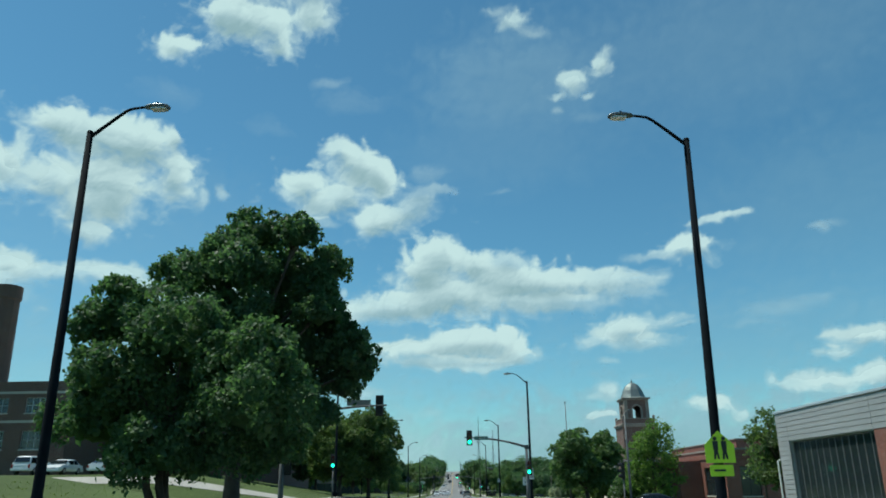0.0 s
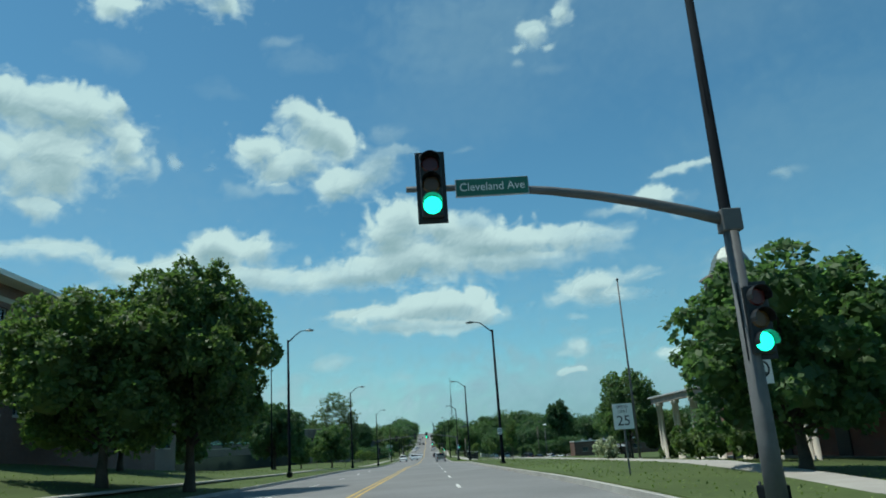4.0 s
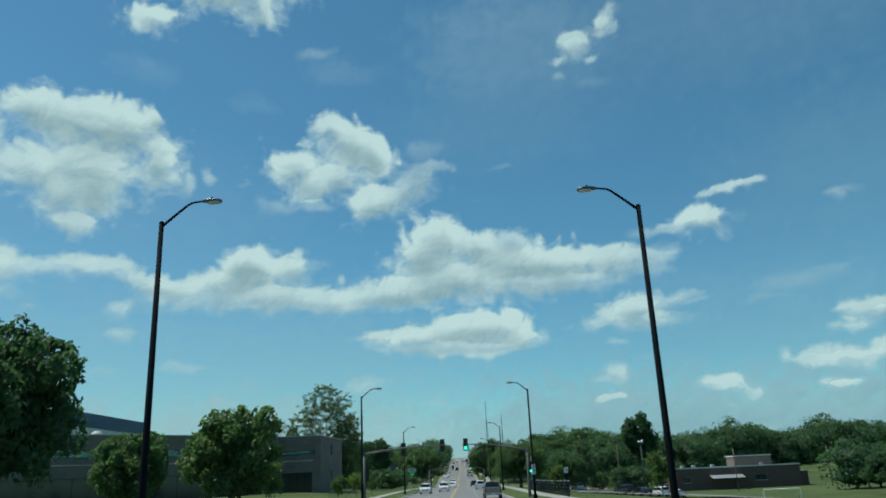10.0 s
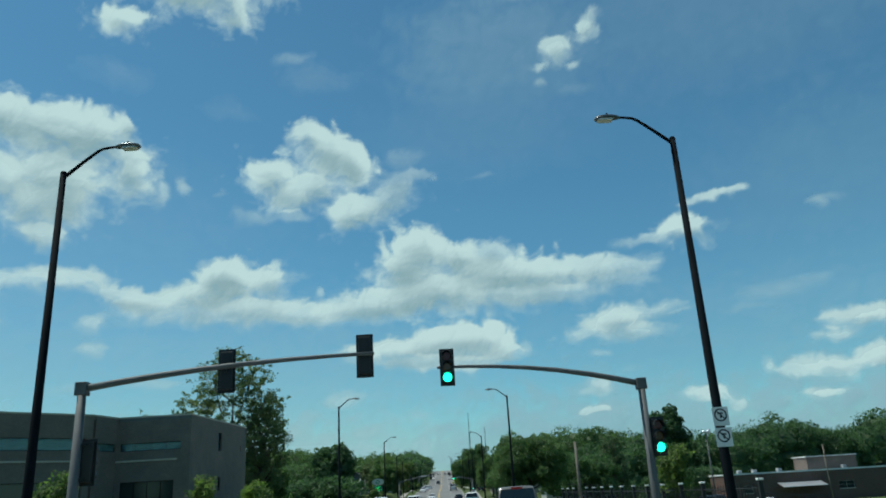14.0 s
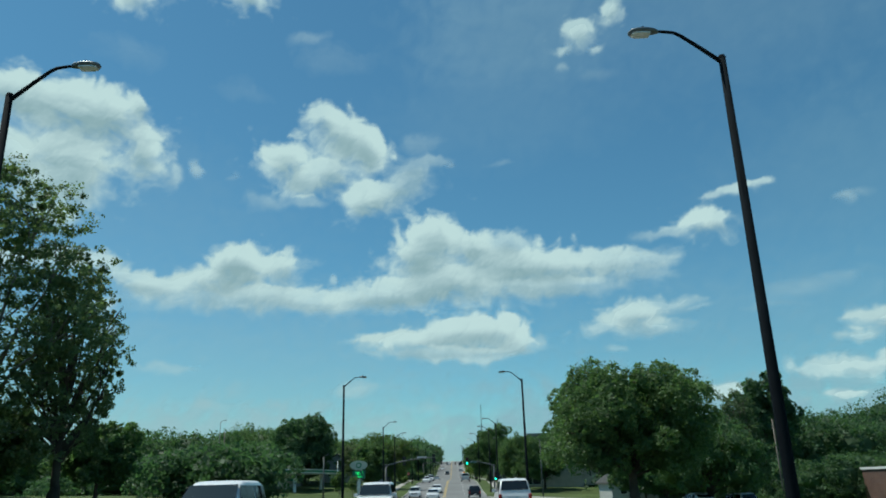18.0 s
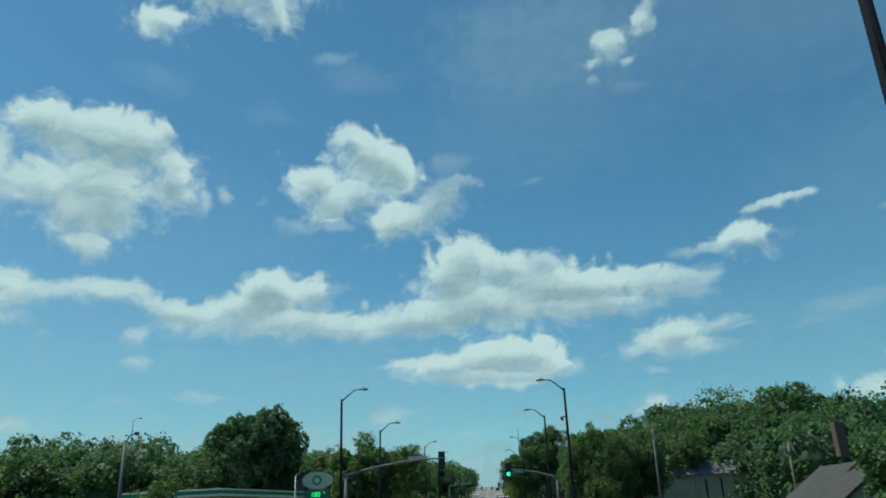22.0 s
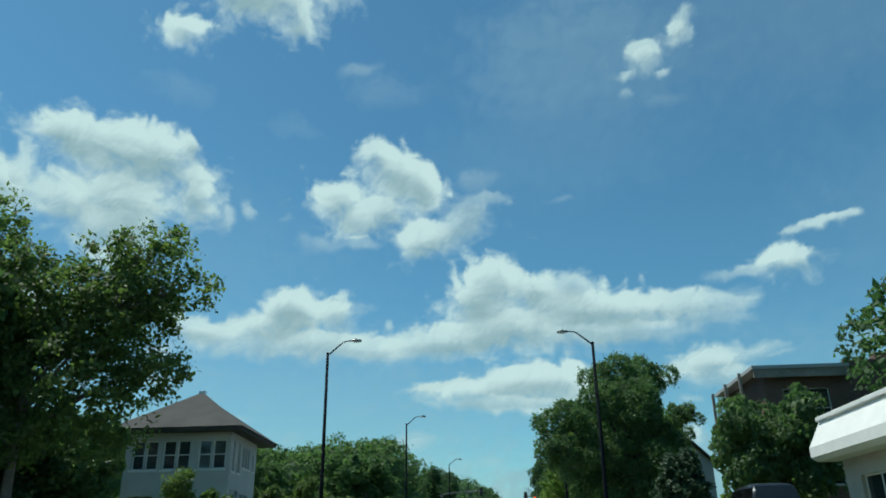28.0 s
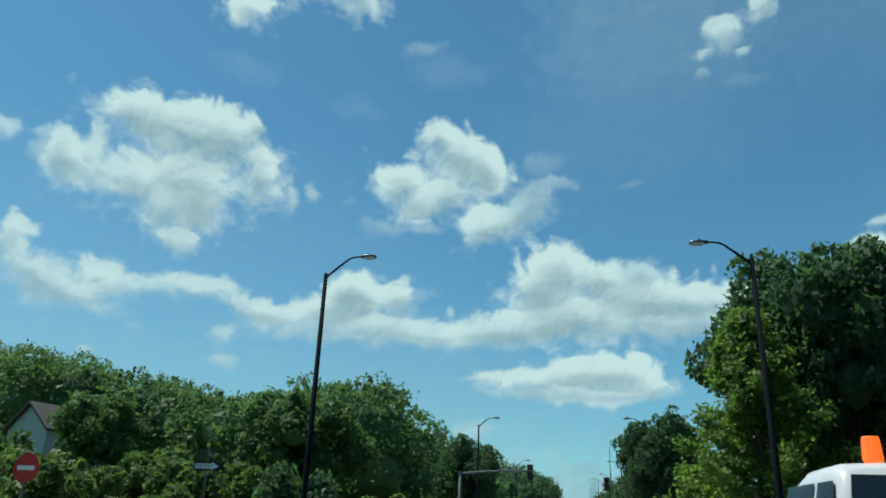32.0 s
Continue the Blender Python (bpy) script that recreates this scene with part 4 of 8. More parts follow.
mast(6.0, 606, 10.4, -0.4, 11.0, "far signal mast over the street", [(0.0, 10.9, -1, False)])


def post_signal(x, y, h, facing, lit):
    t = thing("traffic_signal", x, y, ground_z(x, y), "black traffic signal on a slim grey post", "traffic signal", "traffic signals at the crossings")
    bm = bmesh.new()
    bm_tube(bm, [(0, 0, -0.2), (0, 0, h - 0.5)], [0.06, 0.05], 10)
    part("post", bm, M_STEEL_GREY, t, smooth=True)
    part("base_plate", boxes((-0.14, 0.14, -0.14, 0.14, -0.1, 0.12), bevel=0.02), M_CONCRETE, t)
    signal_head(t, 0, 0, h, facing, lit)
    return t


post_signal(-10.9, 65.2, 3.3, -1, True)
post_signal(-10.9, 46.3, 3.3, -1, False)
corner = post_signal(10.1, 49.9, 2.6, -1, False)
corner.matrix_basis = pose(10.1, 49.9, ground_z(10.1, 49.9), 0, 0, -90)
back = thing("traffic_signal", 5.72, 353.5, 2.17, "black traffic signal seen from behind on a street lamp", "traffic signal", "traffic signals at the crossings")
signal_head(back, 0, 0, 0, 1, False)
back.scale = (0.68, 1, 0.68)
part("bracket", boxes((-0.02, 0.12, 0.1, 0.34, 0.4, 0.45), (-0.02, 0.12, 0.1, 0.34, -0.45, -0.4)), M_SIGNAL, back)


# ---- signs on posts ----
def bm_outline(bm, pts, y0, y1):
    return bm_prism(bm, pts, "y", y0, y1)


def plate(parent, x, z, w, h, y, material, name="plate", label=""):
    return part(name, boxes((x - w / 2, x + w / 2, y - 0.006, y, z - h / 2, z + h / 2), bevel=0.002), material, parent, label)


# school crossing sign strapped to the first lamp on the right-hand side
sgn = thing("school_crossing_sign", 5.22, 17.4, road_z(17.4) - 0.68, "bright yellow-green five-sided school crossing sign", "road sign")
bm = bmesh.new()
bm_outline(bm, [(-0.38, 3.05), (0.38, 3.05), (0.38, 3.5), (0.0, 3.86), (-0.38, 3.5)], -0.175, -0.165)
face = part("face", bm, M_SIGN_LIME, sgn)
for u in (-0.1, 0.12):
    bm = bmesh.new()
    bm_tube(bm, [(u, -0.176, 3.66), (u, -0.182, 3.66)], [0.055, 0.055], 10)
    bm_outline(bm, [(u - 0.06, 3.36), (u + 0.06, 3.36), (u + 0.075, 3.6), (u - 0.075, 3.6)], -0.182, -0.176)
    bm_outline(bm, [(u - 0.07, 3.14), (u - 0.02, 3.14), (u + 0.02, 3.36), (u - 0.05, 3.36)], -0.182, -0.176)
    bm_outline(bm, [(u + 0.03, 3.14), (u + 0.08, 3.14), (u + 0.05, 3.36), (u - 0.01, 3.36)], -0.182, -0.176)
    part("pictogram", bm, M_BLACK, face, "plain black marks")
part("lower_plate", boxes((-0.3, 0.3, -0.175, -0.165, 2.72, 3.0), bevel=0.003), M_SIGN_LIME, sgn)
part("bar", boxes((-0.2, 0.1, -0.179, -0.175, 2.84, 2.89)), M_BLACK, sgn)
part("strap", boxes((-0.13, 0.13, -0.166, 0.13, 3.3, 3.34), (-0.13, 0.13, -0.166, 0.13, 2.84, 2.88)), M_STEEL_GREY, sgn)
sgn.scale = (0.86, 1.0, 0.86)


def restriction_sign(x, y, z, label, two=True, post=None):
    t = thing("road_sign", x, y, z, label, "road sign")
    zs = (0.0, -0.75) if two else (0.0,)
    for dz in zs:
        pl = plate(t, 0, dz, 0.6, 0.68, 0, M_SIGN_WHITE, "plate", "white sign plate")
        bm = bmesh.new()
        ring_o = [(0.24 * math.cos(6.2832 * k / 20), 0.05 + dz + 0.24 * math.sin(6.2832 * k / 20)) for k in range(20)]
        ring_i = [(0.185 * math.cos(6.2832 * k / 20), 0.05 + dz + 0.185 * math.sin(6.2832 * k / 20)) for k in range(20)]
        o, i = [bm.verts.new((a, -0.0085, b)) for a, b in ring_o], [bm.verts.new((a, -0.0085, b)) for a, b in ring_i]
        for k in range(20):
            bm.faces.new((o[k], o[(k + 1) % 20], i[(k + 1) % 20], i[k]))
        bm.faces.new([bm.verts.new(v) for v in ((-0.15, -0.0087, dz + 0.17), (-0.11, -0.0087, dz + 0.2), (0.15, -0.0087, dz - 0.07), (0.11, -0.0087, dz - 0.1))])
        part("ring", bm, M_BLACK, pl, "dark ring with a slash")
        part("arrow", boxes((-0.03, 0.03, -0.0083, -0.007, dz - 0.06, dz + 0.14), (-0.1, 0.1, -0.0083, -0.007, dz + 0.08, dz + 0.14)), M_BLACK, pl)
    if post:
        bm = bmesh.new()
        bm_tube(bm, [(0, 0.04, post - z), (0, 0.04, 0.36)], [0.03, 0.03], 8)
        part("post", bm, M_STEEL_GREY, t)
    return t


restriction_sign(5.66, 64.3, road_z(64) + 2.6, "two white no-turn signs strapped to a street lamp").scale = (0.6, 1, 0.6)
restriction_sign(6.05, 204.77, road_z(205) + 3.0, "two white no-turn signs strapped to a street lamp").scale = (0.62, 1, 0.62)


def no_parking_sign(x, y, z, w, h, label):
    """A white plate with a dark ring, a letter and an arrow bar, on a slim post."""
    t = thing("no_parking_sign", x, y, z, label, "road sign")
    pl = plate(t, 0, 0, w, h, 0, M_SIGN_WHITE, "plate", "white sign plate")
    r, zc = w * 0.4, h * 0.12
    bm = bmesh.new()
    o = [bm.verts.new((r * math.cos(6.2832 * k / 20), -0.0085, zc + r * math.sin(6.2832 * k / 20))) for k in range(20)]
    i = [bm.verts.new((r * 0.76 * math.cos(6.2832 * k / 20), -0.0085, zc + r * 0.76 * math.sin(6.2832 * k / 20))) for k in range(20)]
    for k in range(20):
        bm.faces.new((o[k], o[(k + 1) % 20], i[(k + 1) % 20], i[k]))
    q = r * 0.56
    bm.faces.new([bm.verts.new(v) for v in ((-q - 0.01, -0.0088, zc + q), (-q + 0.02, -0.0088, zc + q + 0.02), (q + 0.01, -0.0088, zc - q), (q - 0.02, -0.0088, zc - q - 0.02))])
    part("ring", bm, M_BLACK, pl, "dark ring with a slash")
    ob = part_mesh("lettering", text_mesh("lettering", "P", r * 1.35, M_BLACK, 0.001), pl, (0, -0.0095, zc))
    ob.rotation_euler = (radians(90), 0, 0)
    part("bar", boxes((-w * 0.28, w * 0.28, -0.0085, -0.007, -h * 0.4, -h * 0.34)), M_BLACK, pl)
    part("border", boxes((-w * 0.47, w * 0.47, -0.0078, -0.0065, h * 0.46, h * 0.475), (-w * 0.47, w * 0.47, -0.0078, -0.0065, -h * 0.475, -h * 0.46)), M_BLACK, pl)
    part("post", boxes((-0.022, 0.022, 0.002, 0.03, ground_z(x, y) - z - 0.2, h * 0.4)), M_STEEL_DARK, t)
    return t


no_parking_sign(5.32, 106.0, 2.88, 0.31, 0.46, "white no-parking sign on a slim dark post")
no_parking_sign(7.6, 194.0, 1.98, 0.3, 0.45, "white no-parking sign on a slim post beside the pavement")
no_parking_sign(5.9, 353.3, 1.27, 0.27, 0.42, "white no-parking sign on a slim post below a street lamp")
sp = thing("speed_limit_sign", 6.2, 75.3, 2.52, "white speed limit sign on a slim post", "road sign")
pl = plate(sp, 0, 0, 0.6, 0.75, 0, M_SIGN_WHITE, "plate", "white sign plate")
for words, size, dz in (("SPEED", 0.13, 0.27), ("LIMIT", 0.13, 0.14), ("25", 0.42, -0.14)):
    ob = part_mesh("lettering", text_mesh("lettering", words, size, M_BLACK, 0.001), pl, (0, -0.0085, dz))
    ob.rotation_euler = (radians(90), 0, 0)
part("post", boxes((-0.025, 0.025, 0.002, 0.035, ground_z(6.2, 75.3) - 2.72, 0.3)), M_STEEL_GREY, sp)

ow = thing("one_way_sign", -14.1, 452, ground_z(-14.1, 452), "black and white one-way arrow sign on a post", "road sign")
bm = bmesh.new()
bm_tube(bm, [(0, 0.04, -0.2), (0, 0.04, 2.9)], [0.03, 0.03], 8)
part("post", bm, M_STEEL_GREY, ow)
zb = 5.11 - ground_z(-14.1, 452)
part("plate", boxes((-0.5, 0.5, -0.01, 0.0, zb - 0.17, zb + 0.17), bevel=0.003), M_BLACK, ow)
bm = bmesh.new()
bm_outline(bm, [(-0.45, zb - 0.09), (0.2, zb - 0.09), (0.2, zb - 0.15), (0.46, zb), (0.2, zb + 0.15), (0.2, zb + 0.09), (-0.45, zb + 0.09)], -0.016, -0.011)
part("arrow", bm, M_SIGN_WHITE, ow, "white arrow")
wd = part_mesh("lettering", text_mesh("lettering", "ONE WAY", 0.15, M_BLACK, 0.001), ow, (-0.12, -0.019, zb))
wd.rotation_euler = (radians(90), 0, 0)
dn = thing("no_entry_sign", -12.05, 440, ground_z(-12.05, 440), "red and white no-entry sign on a post", "road sign")
zd = 4.05 - ground_z(-12.05, 440)
bm = bmesh.new()
bm_tube(bm, [(0, 0.04, -0.2), (0, 0.04, zd + 0.3)], [0.03, 0.03], 8)
part("post", bm, M_STEEL_GREY, dn)
bm = bmesh.new()
bm_tube(bm, [(0, 0, zd), (0, -0.012, zd)], [0.3, 0.3], 20)
part("disc", bm, M_SIGN_RED, dn)
part("bar", boxes((-0.2, 0.2, -0.018, -0.013, zd - 0.045, zd + 0.045)), M_SIGN_WHITE, dn)


# ---- poles ----
def plain_pole(name, x, y, top, r0, r1, label, category, material, ball=0.0):
    t = thing(name, x, y, 0, label, category)
    z0 = ground_z(x, y)
    bm = bmesh.new()
    bm_tube(bm, [(0, 0, z0 - 0.3), (0, 0, (z0 + top) / 2), (0, 0, top)], [r0, (r0 + r1) / 2, r1], 10)
    part("pole", bm, material, t, smooth=True)
    bm = bmesh.new()
    bm_tube(bm, [(0, 0, z0 - 0.1), (0, 0, z0 + 0.1)], [r0 * 1.9, r0 * 1.6], 12)
    part("collar", bm, M_CONCRETE, t)
    if ball:
        bm = bmesh.new()
        bmesh.ops.create_uvsphere(bm, u_segments=12, v_segments=8, radius=ball)
        bmesh.ops.translate(bm, verts=bm.verts, vec=(0, 0, top + ball * 0.8))
        part("finial", bm, M_STEEL_GREY, t, "round metal finial", smooth=True)
        bm = bmesh.new()
        bm_tube(bm, [(0.06, 0, z0 + 1.2), (0.05, 0, top - 0.1)], [0.008, 0.008], 4)
        part("halyard", bm, M_SIGN_WHITE, t)
        part("cleat", boxes((0.03, 0.1, -0.03, 0.03, z0 + 1.1, z0 + 1.3)), M_STEEL_GREY, t)
    return t


plain_pole("flagpole", -17.22, 138.84, 13.1, 0.1, 0.05, "tall bare flagpole on the lawn", "flagpole", M_STEEL_DARK, 0.09)
plain_pole("flagpole", 14.92, 106.0, 13.1, 0.1, 0.05, "tall bare metal flagpole beside a juniper", "flagpole", M_STEEL_GREY, 0.1)
for x, y, top, lab in ((27.8, 372, 6.1, "leaning pale wooden pole at the edge of the wood"), (-47.9, 402, 13.0, "wooden pole behind the filling station"), (9.4, 244, 4.2, "short grey steel post beside the street"), (42, 345, 8.0, "wooden utility pole beside the playing field"), (64, 318, 5.5, "thin pole on the playing field"), (86, 318, 5.3, "thin pole on the playing field")):
    plain_pole("utility_pole", x, y, top, 0.13, 0.09, lab, "utility pole", M_BARK_PALE)


def small_lamp(x, y, h, reach, label, material=M_STEEL_GREY):
    t = thing("street_lamp", x, y, ground_z(x, y), label, "street lamp")
    bm = bmesh.new()
    bm_tube(bm, [(0, 0, -0.3), (0, 0, h)], [0.1, 0.06], 10)
    part("pole", bm, material, t, smooth=True)
    bm = bmesh.new()
    bm_tube(bm, [(0, 0, h - 0.2), (reach * 0.4, 0, h + 0.2), (reach, 0, h + 0.28)], [0.035, 0.03, 0.025], 8)
    part("arm", bm, material, t, smooth=True)
    part("lamp_head", boxes((min(reach, reach * 1.35), max(reach, reach * 1.35), -0.12, 0.12, h + 0.2, h + 0.34), bevel=0.03), M_ALU, t)
    return t


small_lamp(12.35, 356.5, 6.85 - ground_z(12.35, 356.5), -0.5, "tall grey pole with a small side lamp")
dome = thing("surveillance_dome", 5.85, 353.8, 7.2, "small grey surveillance dome on a street lamp", "security device")
part("bracket", boxes((-0.32, 0.0, -0.025, 0.025, 0.02, 0.07), bevel=0.005), M_STEEL_GREY, dome)
bm = bmesh.new()
bm_tube(bm, [(-0.32, 0, 0.08), (-0.32, 0, 0.05), (-0.32, 0, -0.08), (-0.32, 0, -0.17), (-0.32, 0, -0.22)], [0.06, 0.11, 0.12, 0.1, 0.04], 14)
part("housing", bm, M_ALU, dome, "grey housing", smooth=True)


small_lamp(11.9, 56.2, 7.0, 0.35, "grey utility pole with a small lamp")
small_lamp(-48.3, 400, 13.2, 0.9, "tall lamp behind the filling station")
small_lamp(-21.7, 385, 5.3, 0.45, "small white lamp post at the filling station", M_WHITE_PAINT)
small_lamp(-14.9, 330, 4.6, 0.4, "small lamp post beside the lawn")
small_lamp(24, 344, 5.2, -0.5, "small lamp post beside the car park")
sir = plain_pole("siren_pole", 37.7, 298.0, 7.0, 0.12, 0.09, "grey pole with a horn siren on its top", "siren", M_STEEL_GREY)
bm = bmesh.new()
bm_tube(bm, [(-0.45, 0, 7.45), (-0.1, 0, 7.45), (0.25, 0, 7.45), (0.55, 0, 7.45)], [0.22, 0.12, 0.24, 0.42], 14)
part("horn", bm, M_ROOF_METAL, sir, "pale metal horn", smooth=True)
part("bracket", boxes((-0.08, 0.08, -0.08, 0.08, 6.9, 7.36), bevel=0.02), M_STEEL_GREY, sir)
for x, top in ((60, 150), (95, 118)):
    t = thing("radio_mast", x, 1900, 0, "very thin far radio mast on the hill", "radio mast")
    bm = bmesh.new()
    bm_tube(bm, [(0, 0, 0), (0, 0, top + 20)], [1.1, 0.5], 6)
    part("mast", bm, M_STEEL_GREY, t)
    bm = bmesh.new()
    for s in (-1, 1):
        bm_tube(bm, [(0, 0, top * 0.9), (s * 9, 0, 8)], [0.25, 0.25], 4)
    part("guy", bm, M_STEEL_GREY, t)


# ---- buildings ----
def wall_bm(bm, a, b, z0, z1, thick, openings=(), start=0.0):
    """A wall from a to b (plan) with real openings, one closed skin. Openings: along0, along1, low, high. Its outer face lies on the line a-b; the thickness is to the left of a->b."""
    a, b = Vector((*a, 0)), Vector((*b, 0))
    ln = (b - a).length
    d = (b - a) / ln
    nrm = Vector((-d.y, d.x, 0))
    us = sorted({start, ln, *[u for o in openings for u in o[:2] if u > start]})
    zs = sorted({z0, z1, *[z for o in openings for z in o[2:]]})
    solid = {(i, j) for i in range(len(us) - 1) for j in range(len(zs) - 1)
             if not any(o[0] < (us[i] + us[i + 1]) / 2 < o[1] and o[2] < (zs[j] + zs[j + 1]) / 2 < o[3] for o in openings)}
    made = {}

    def vert(i, j, w):
        if (i, j, w) not in made:
            made[i, j, w] = bm.verts.new(a + d * us[i] + nrm * (thick * w) + Vector((0, 0, zs[j])))
        return made[i, j, w]

    for i, j in sorted(solid):
        q = [(i, j), (i + 1, j), (i + 1, j + 1), (i, j + 1)]
        bm.faces.new([vert(*p, 0) for p in q])
        bm.faces.new([vert(*p, 1) for p in q[::-1]])
        for (p, r), (di, dj) in zip(((q[0], q[1]), (q[1], q[2]), (q[2], q[3]), (q[3], q[0])), ((0, -1), (1, 0), (0, 1), (-1, 0))):
            if (i + di, j + dj) not in solid:
                bm.faces.new((vert(*r, 0), vert(*p, 0), vert(*p, 1), vert(*r, 1)))
    return d, nrm


def obox(bm, a, d, nrm, u0, u1, w0, w1, z0, z1):
    """A box along a wall: u along it, w inwards from its face (negative: proud of it)."""
    vs = [bm.verts.new(a + d * u + nrm * w + Vector((0, 0, z))) for u in (u0, u1) for w in (w0, w1) for z in (z0, z1)]
    for f in ((0, 1, 3, 2), (4, 6, 7, 5), (0, 4, 5, 1), (2, 3, 7, 6), (0, 2, 6, 4), (1, 5, 7, 3)):
        bm.faces.new([vs[i] for i in f])


def fill_window(parent, a, d, nrm, o, frame_mat, glass, bars=1, rail=True, sill=None):
    """A framed window in an opening, set back from the face."""
    u0, u1, z0, z1 = o
    a = Vector((*a, 0))
    w = part("window", _frame(a, d, nrm, u0, u1, z0, z1), frame_mat, parent)
    for k in range(1, bars + 1):
        u = u0 + (u1 - u0) * k / (bars + 1)
        bm = bmesh.new()
        obox(bm, a, d, nrm, u - 0.03, u + 0.03, 0.14, 0.2, z0 + 0.06, z1 - 0.06)
        part("glazing_bar", bm, frame_mat, w)
    if rail:
        zm = z0 + (z1 - z0) * 0.5
        bm = bmesh.new()
        obox(bm, a, d, nrm, u0 + 0.06, u1 - 0.06, 0.145, 0.195, zm - 0.025, zm + 0.025)
        part("rail", bm, frame_mat, w)
    bm = bmesh.new()
    obox(bm, a, d, nrm, u0 + 0.02, u1 - 0.02, 0.165, 0.175, z0 + 0.02, z1 - 0.02)
    part("pane", bm, glass, w)
    if sill:
        bm = bmesh.new()
        obox(bm, a, d, nrm, u0 - 0.08, u1 + 0.08, -0.06, 0.14, z0 - 0.12, z0)
        part("sill", bm, sill, w)
    return w


def _frame(a, d, nrm, u0, u1, z0, z1):
    bm = bmesh.new()
    t = 0.06
    obox(bm, a, d, nrm, u0, u0 + t, 0.13, 0.21, z0, z1)
    obox(bm, a, d, nrm, u1 - t, u1, 0.13, 0.21, z0, z1)
    obox(bm, a, d, nrm, u0 + t, u1 - t, 0.13, 0.21, z0, z0 + t)
    obox(bm, a, d, nrm, u0 + t, u1 - t, 0.13, 0.21, z1 - t, z1)
    return bm


def band(parent, a, b, u0, u1, z0, z1, out, material, name="band", label=""):
    va, vb = Vector((*a, 0)), Vector((*b, 0))
    d = (vb - va).normalized()
    nrm = Vector((-d.y, d.x, 0))
    bm = bmesh.new()
    obox(bm, va, d, nrm, u0, u1, -out, -0.003, z0, z1)
    return part(name, bm, material, parent, label)


def facade(parent, a, b, z0, z1, wall_mat, windows, frame_mat=M_GREY_PAINT, glass=M_GLASS, bars=1, rail=True, sill=M_STONE, thick=0.32, start=0.0):
    bm = bmesh.new()
    d, nrm = wall_bm(bm, a, b, z0, z1, thick, windows, start)
    w = part("wall", bm, wall_mat, parent)
    for o in windows:
        fill_window(parent, a, d, nrm, o, frame_mat, glass if o[2] > 1.0 else M_GLASS_DARK, bars, rail, sill)
    return w


def slab_roof(parent, pts, z0, z1, material, name="roof", label=""):
    bm = bmesh.new()
    bm_prism(bm, pts, "z", z0, z1)
    return part(name, bm, material, parent, label)


def shell(parent, pts, z0, z1, wall_mat, windows_by_wall, roof_mat, over=0.0, **kw):
    """Walls round a plan given against the clock's way, seen from above, reversed so that the thickness goes inwards."""
    k = len(pts)
    for i in range(k):
        before, here = Vector(pts[i]) - Vector(pts[i - 1]), Vector(pts[(i + 1) % k]) - Vector(pts[i])
        convex = before.x * here.y - before.y * here.x > 0
        facade(parent, pts[i], pts[(i + 1) % k], z0, z1, wall_mat, windows_by_wall.get(i, ()), start=kw.get("thick", 0.32) if convex else 0.0, **kw)
    cx, cy = sum(p[0] for p in pts) / k, sum(p[1] for p in pts) / k
    roof = [(cx + (x - cx) * 0.995, cy + (y - cy) * 0.995) for x, y in pts]
    slab_roof(parent, roof, z1 - 0.35, z1 - 0.1, roof_mat)


def windows_row(u0, u1, count, w, z0, z1):
    return [(u0 + (u1 - u0) * (k + 0.5) / count - w / 2, u0 + (u1 - u0) * (k + 0.5) / count + w / 2, z0, z1) for k in range(count)]


# brick school with wide pale eaves on the bank
sch = thing("school_building", 0, 0, -0.45, "three-storey dark red brick school with pale eaves and bands", "building")
P = [(-22.9, 90.2), (-22.9, 118.4), (-60, 118.4), (-60, 90.2)]
wins = windows_row(1.0, 27.5, 7, 2.4, 9.6, 11.6) + windows_row(1.0, 27.5, 7, 2.4, 5.8, 7.8)
wins_s = windows_row(1, 36, 7, 2.6, 9.6, 11.4) + windows_row(1, 36, 7, 2.6, 5.8, 7.6)
shell(sch, P, 1.2, 12.9, M_BRICK_DARK, {0: wins, 3: wins_s}, M_ROOF_DARK, bars=3)
slab_roof(sch, [(-21.8, 89.1), (-21.8, 119.4), (-61, 119.4), (-61, 89.1)], 12.9, 13.2, M_WHITE_PAINT, "eave", "pale wide eave")
bm = bmesh.new()
bm_prism(bm, [(-34.5, 13.2), (-25.2, 13.2), (-27.4, 14.3), (-32.4, 14.3)], "y", 91.5, 110)
part("skylight", bm, M_ROOF_METAL, sch, "bright metal roof light")
part("roof_unit", boxes((-41, -38, 92, 95, 13.2, 14.3), bevel=0.05), M_GREY_PAINT, sch)
for z in (11.9, 8.6):
    band(sch, P[0], P[1], -0.05, 28.2, z, z + 0.28, 0.06, M_STONE, label="pale stone band")
    band(sch, P[3], P[0], 0, 37.1, z, z + 0.28, 0.06, M_STONE, label="pale stone band")

# office block with pilasters, further on
off = thing("office_building", 0, 0, 0, "four-storey brown brick building with pale pilasters", "building")
P = [(-28.0, 121.5), (-28.0, 139.2), (-56, 139.2), (-56, 121.5)]
wins = windows_row(0.6, 16.4, 5, 2.0, 12.1, 14.2) + windows_row(0.6, 16.4, 5, 2.0, 8.7, 11.0) + windows_row(0.6, 16.4, 5, 2.0, 4.0, 7.2)
shell(off, P, 1.6, 15.9, M_BRICK_TAN, {0: wins, 3: windows_row(1, 27, 7, 2.2, 12.1, 14.2) + windows_row(1, 27, 7, 2.2, 8.7, 11.0)}, M_ROOF_DARK, frame_mat=M_STEEL_DARK, bars=1)
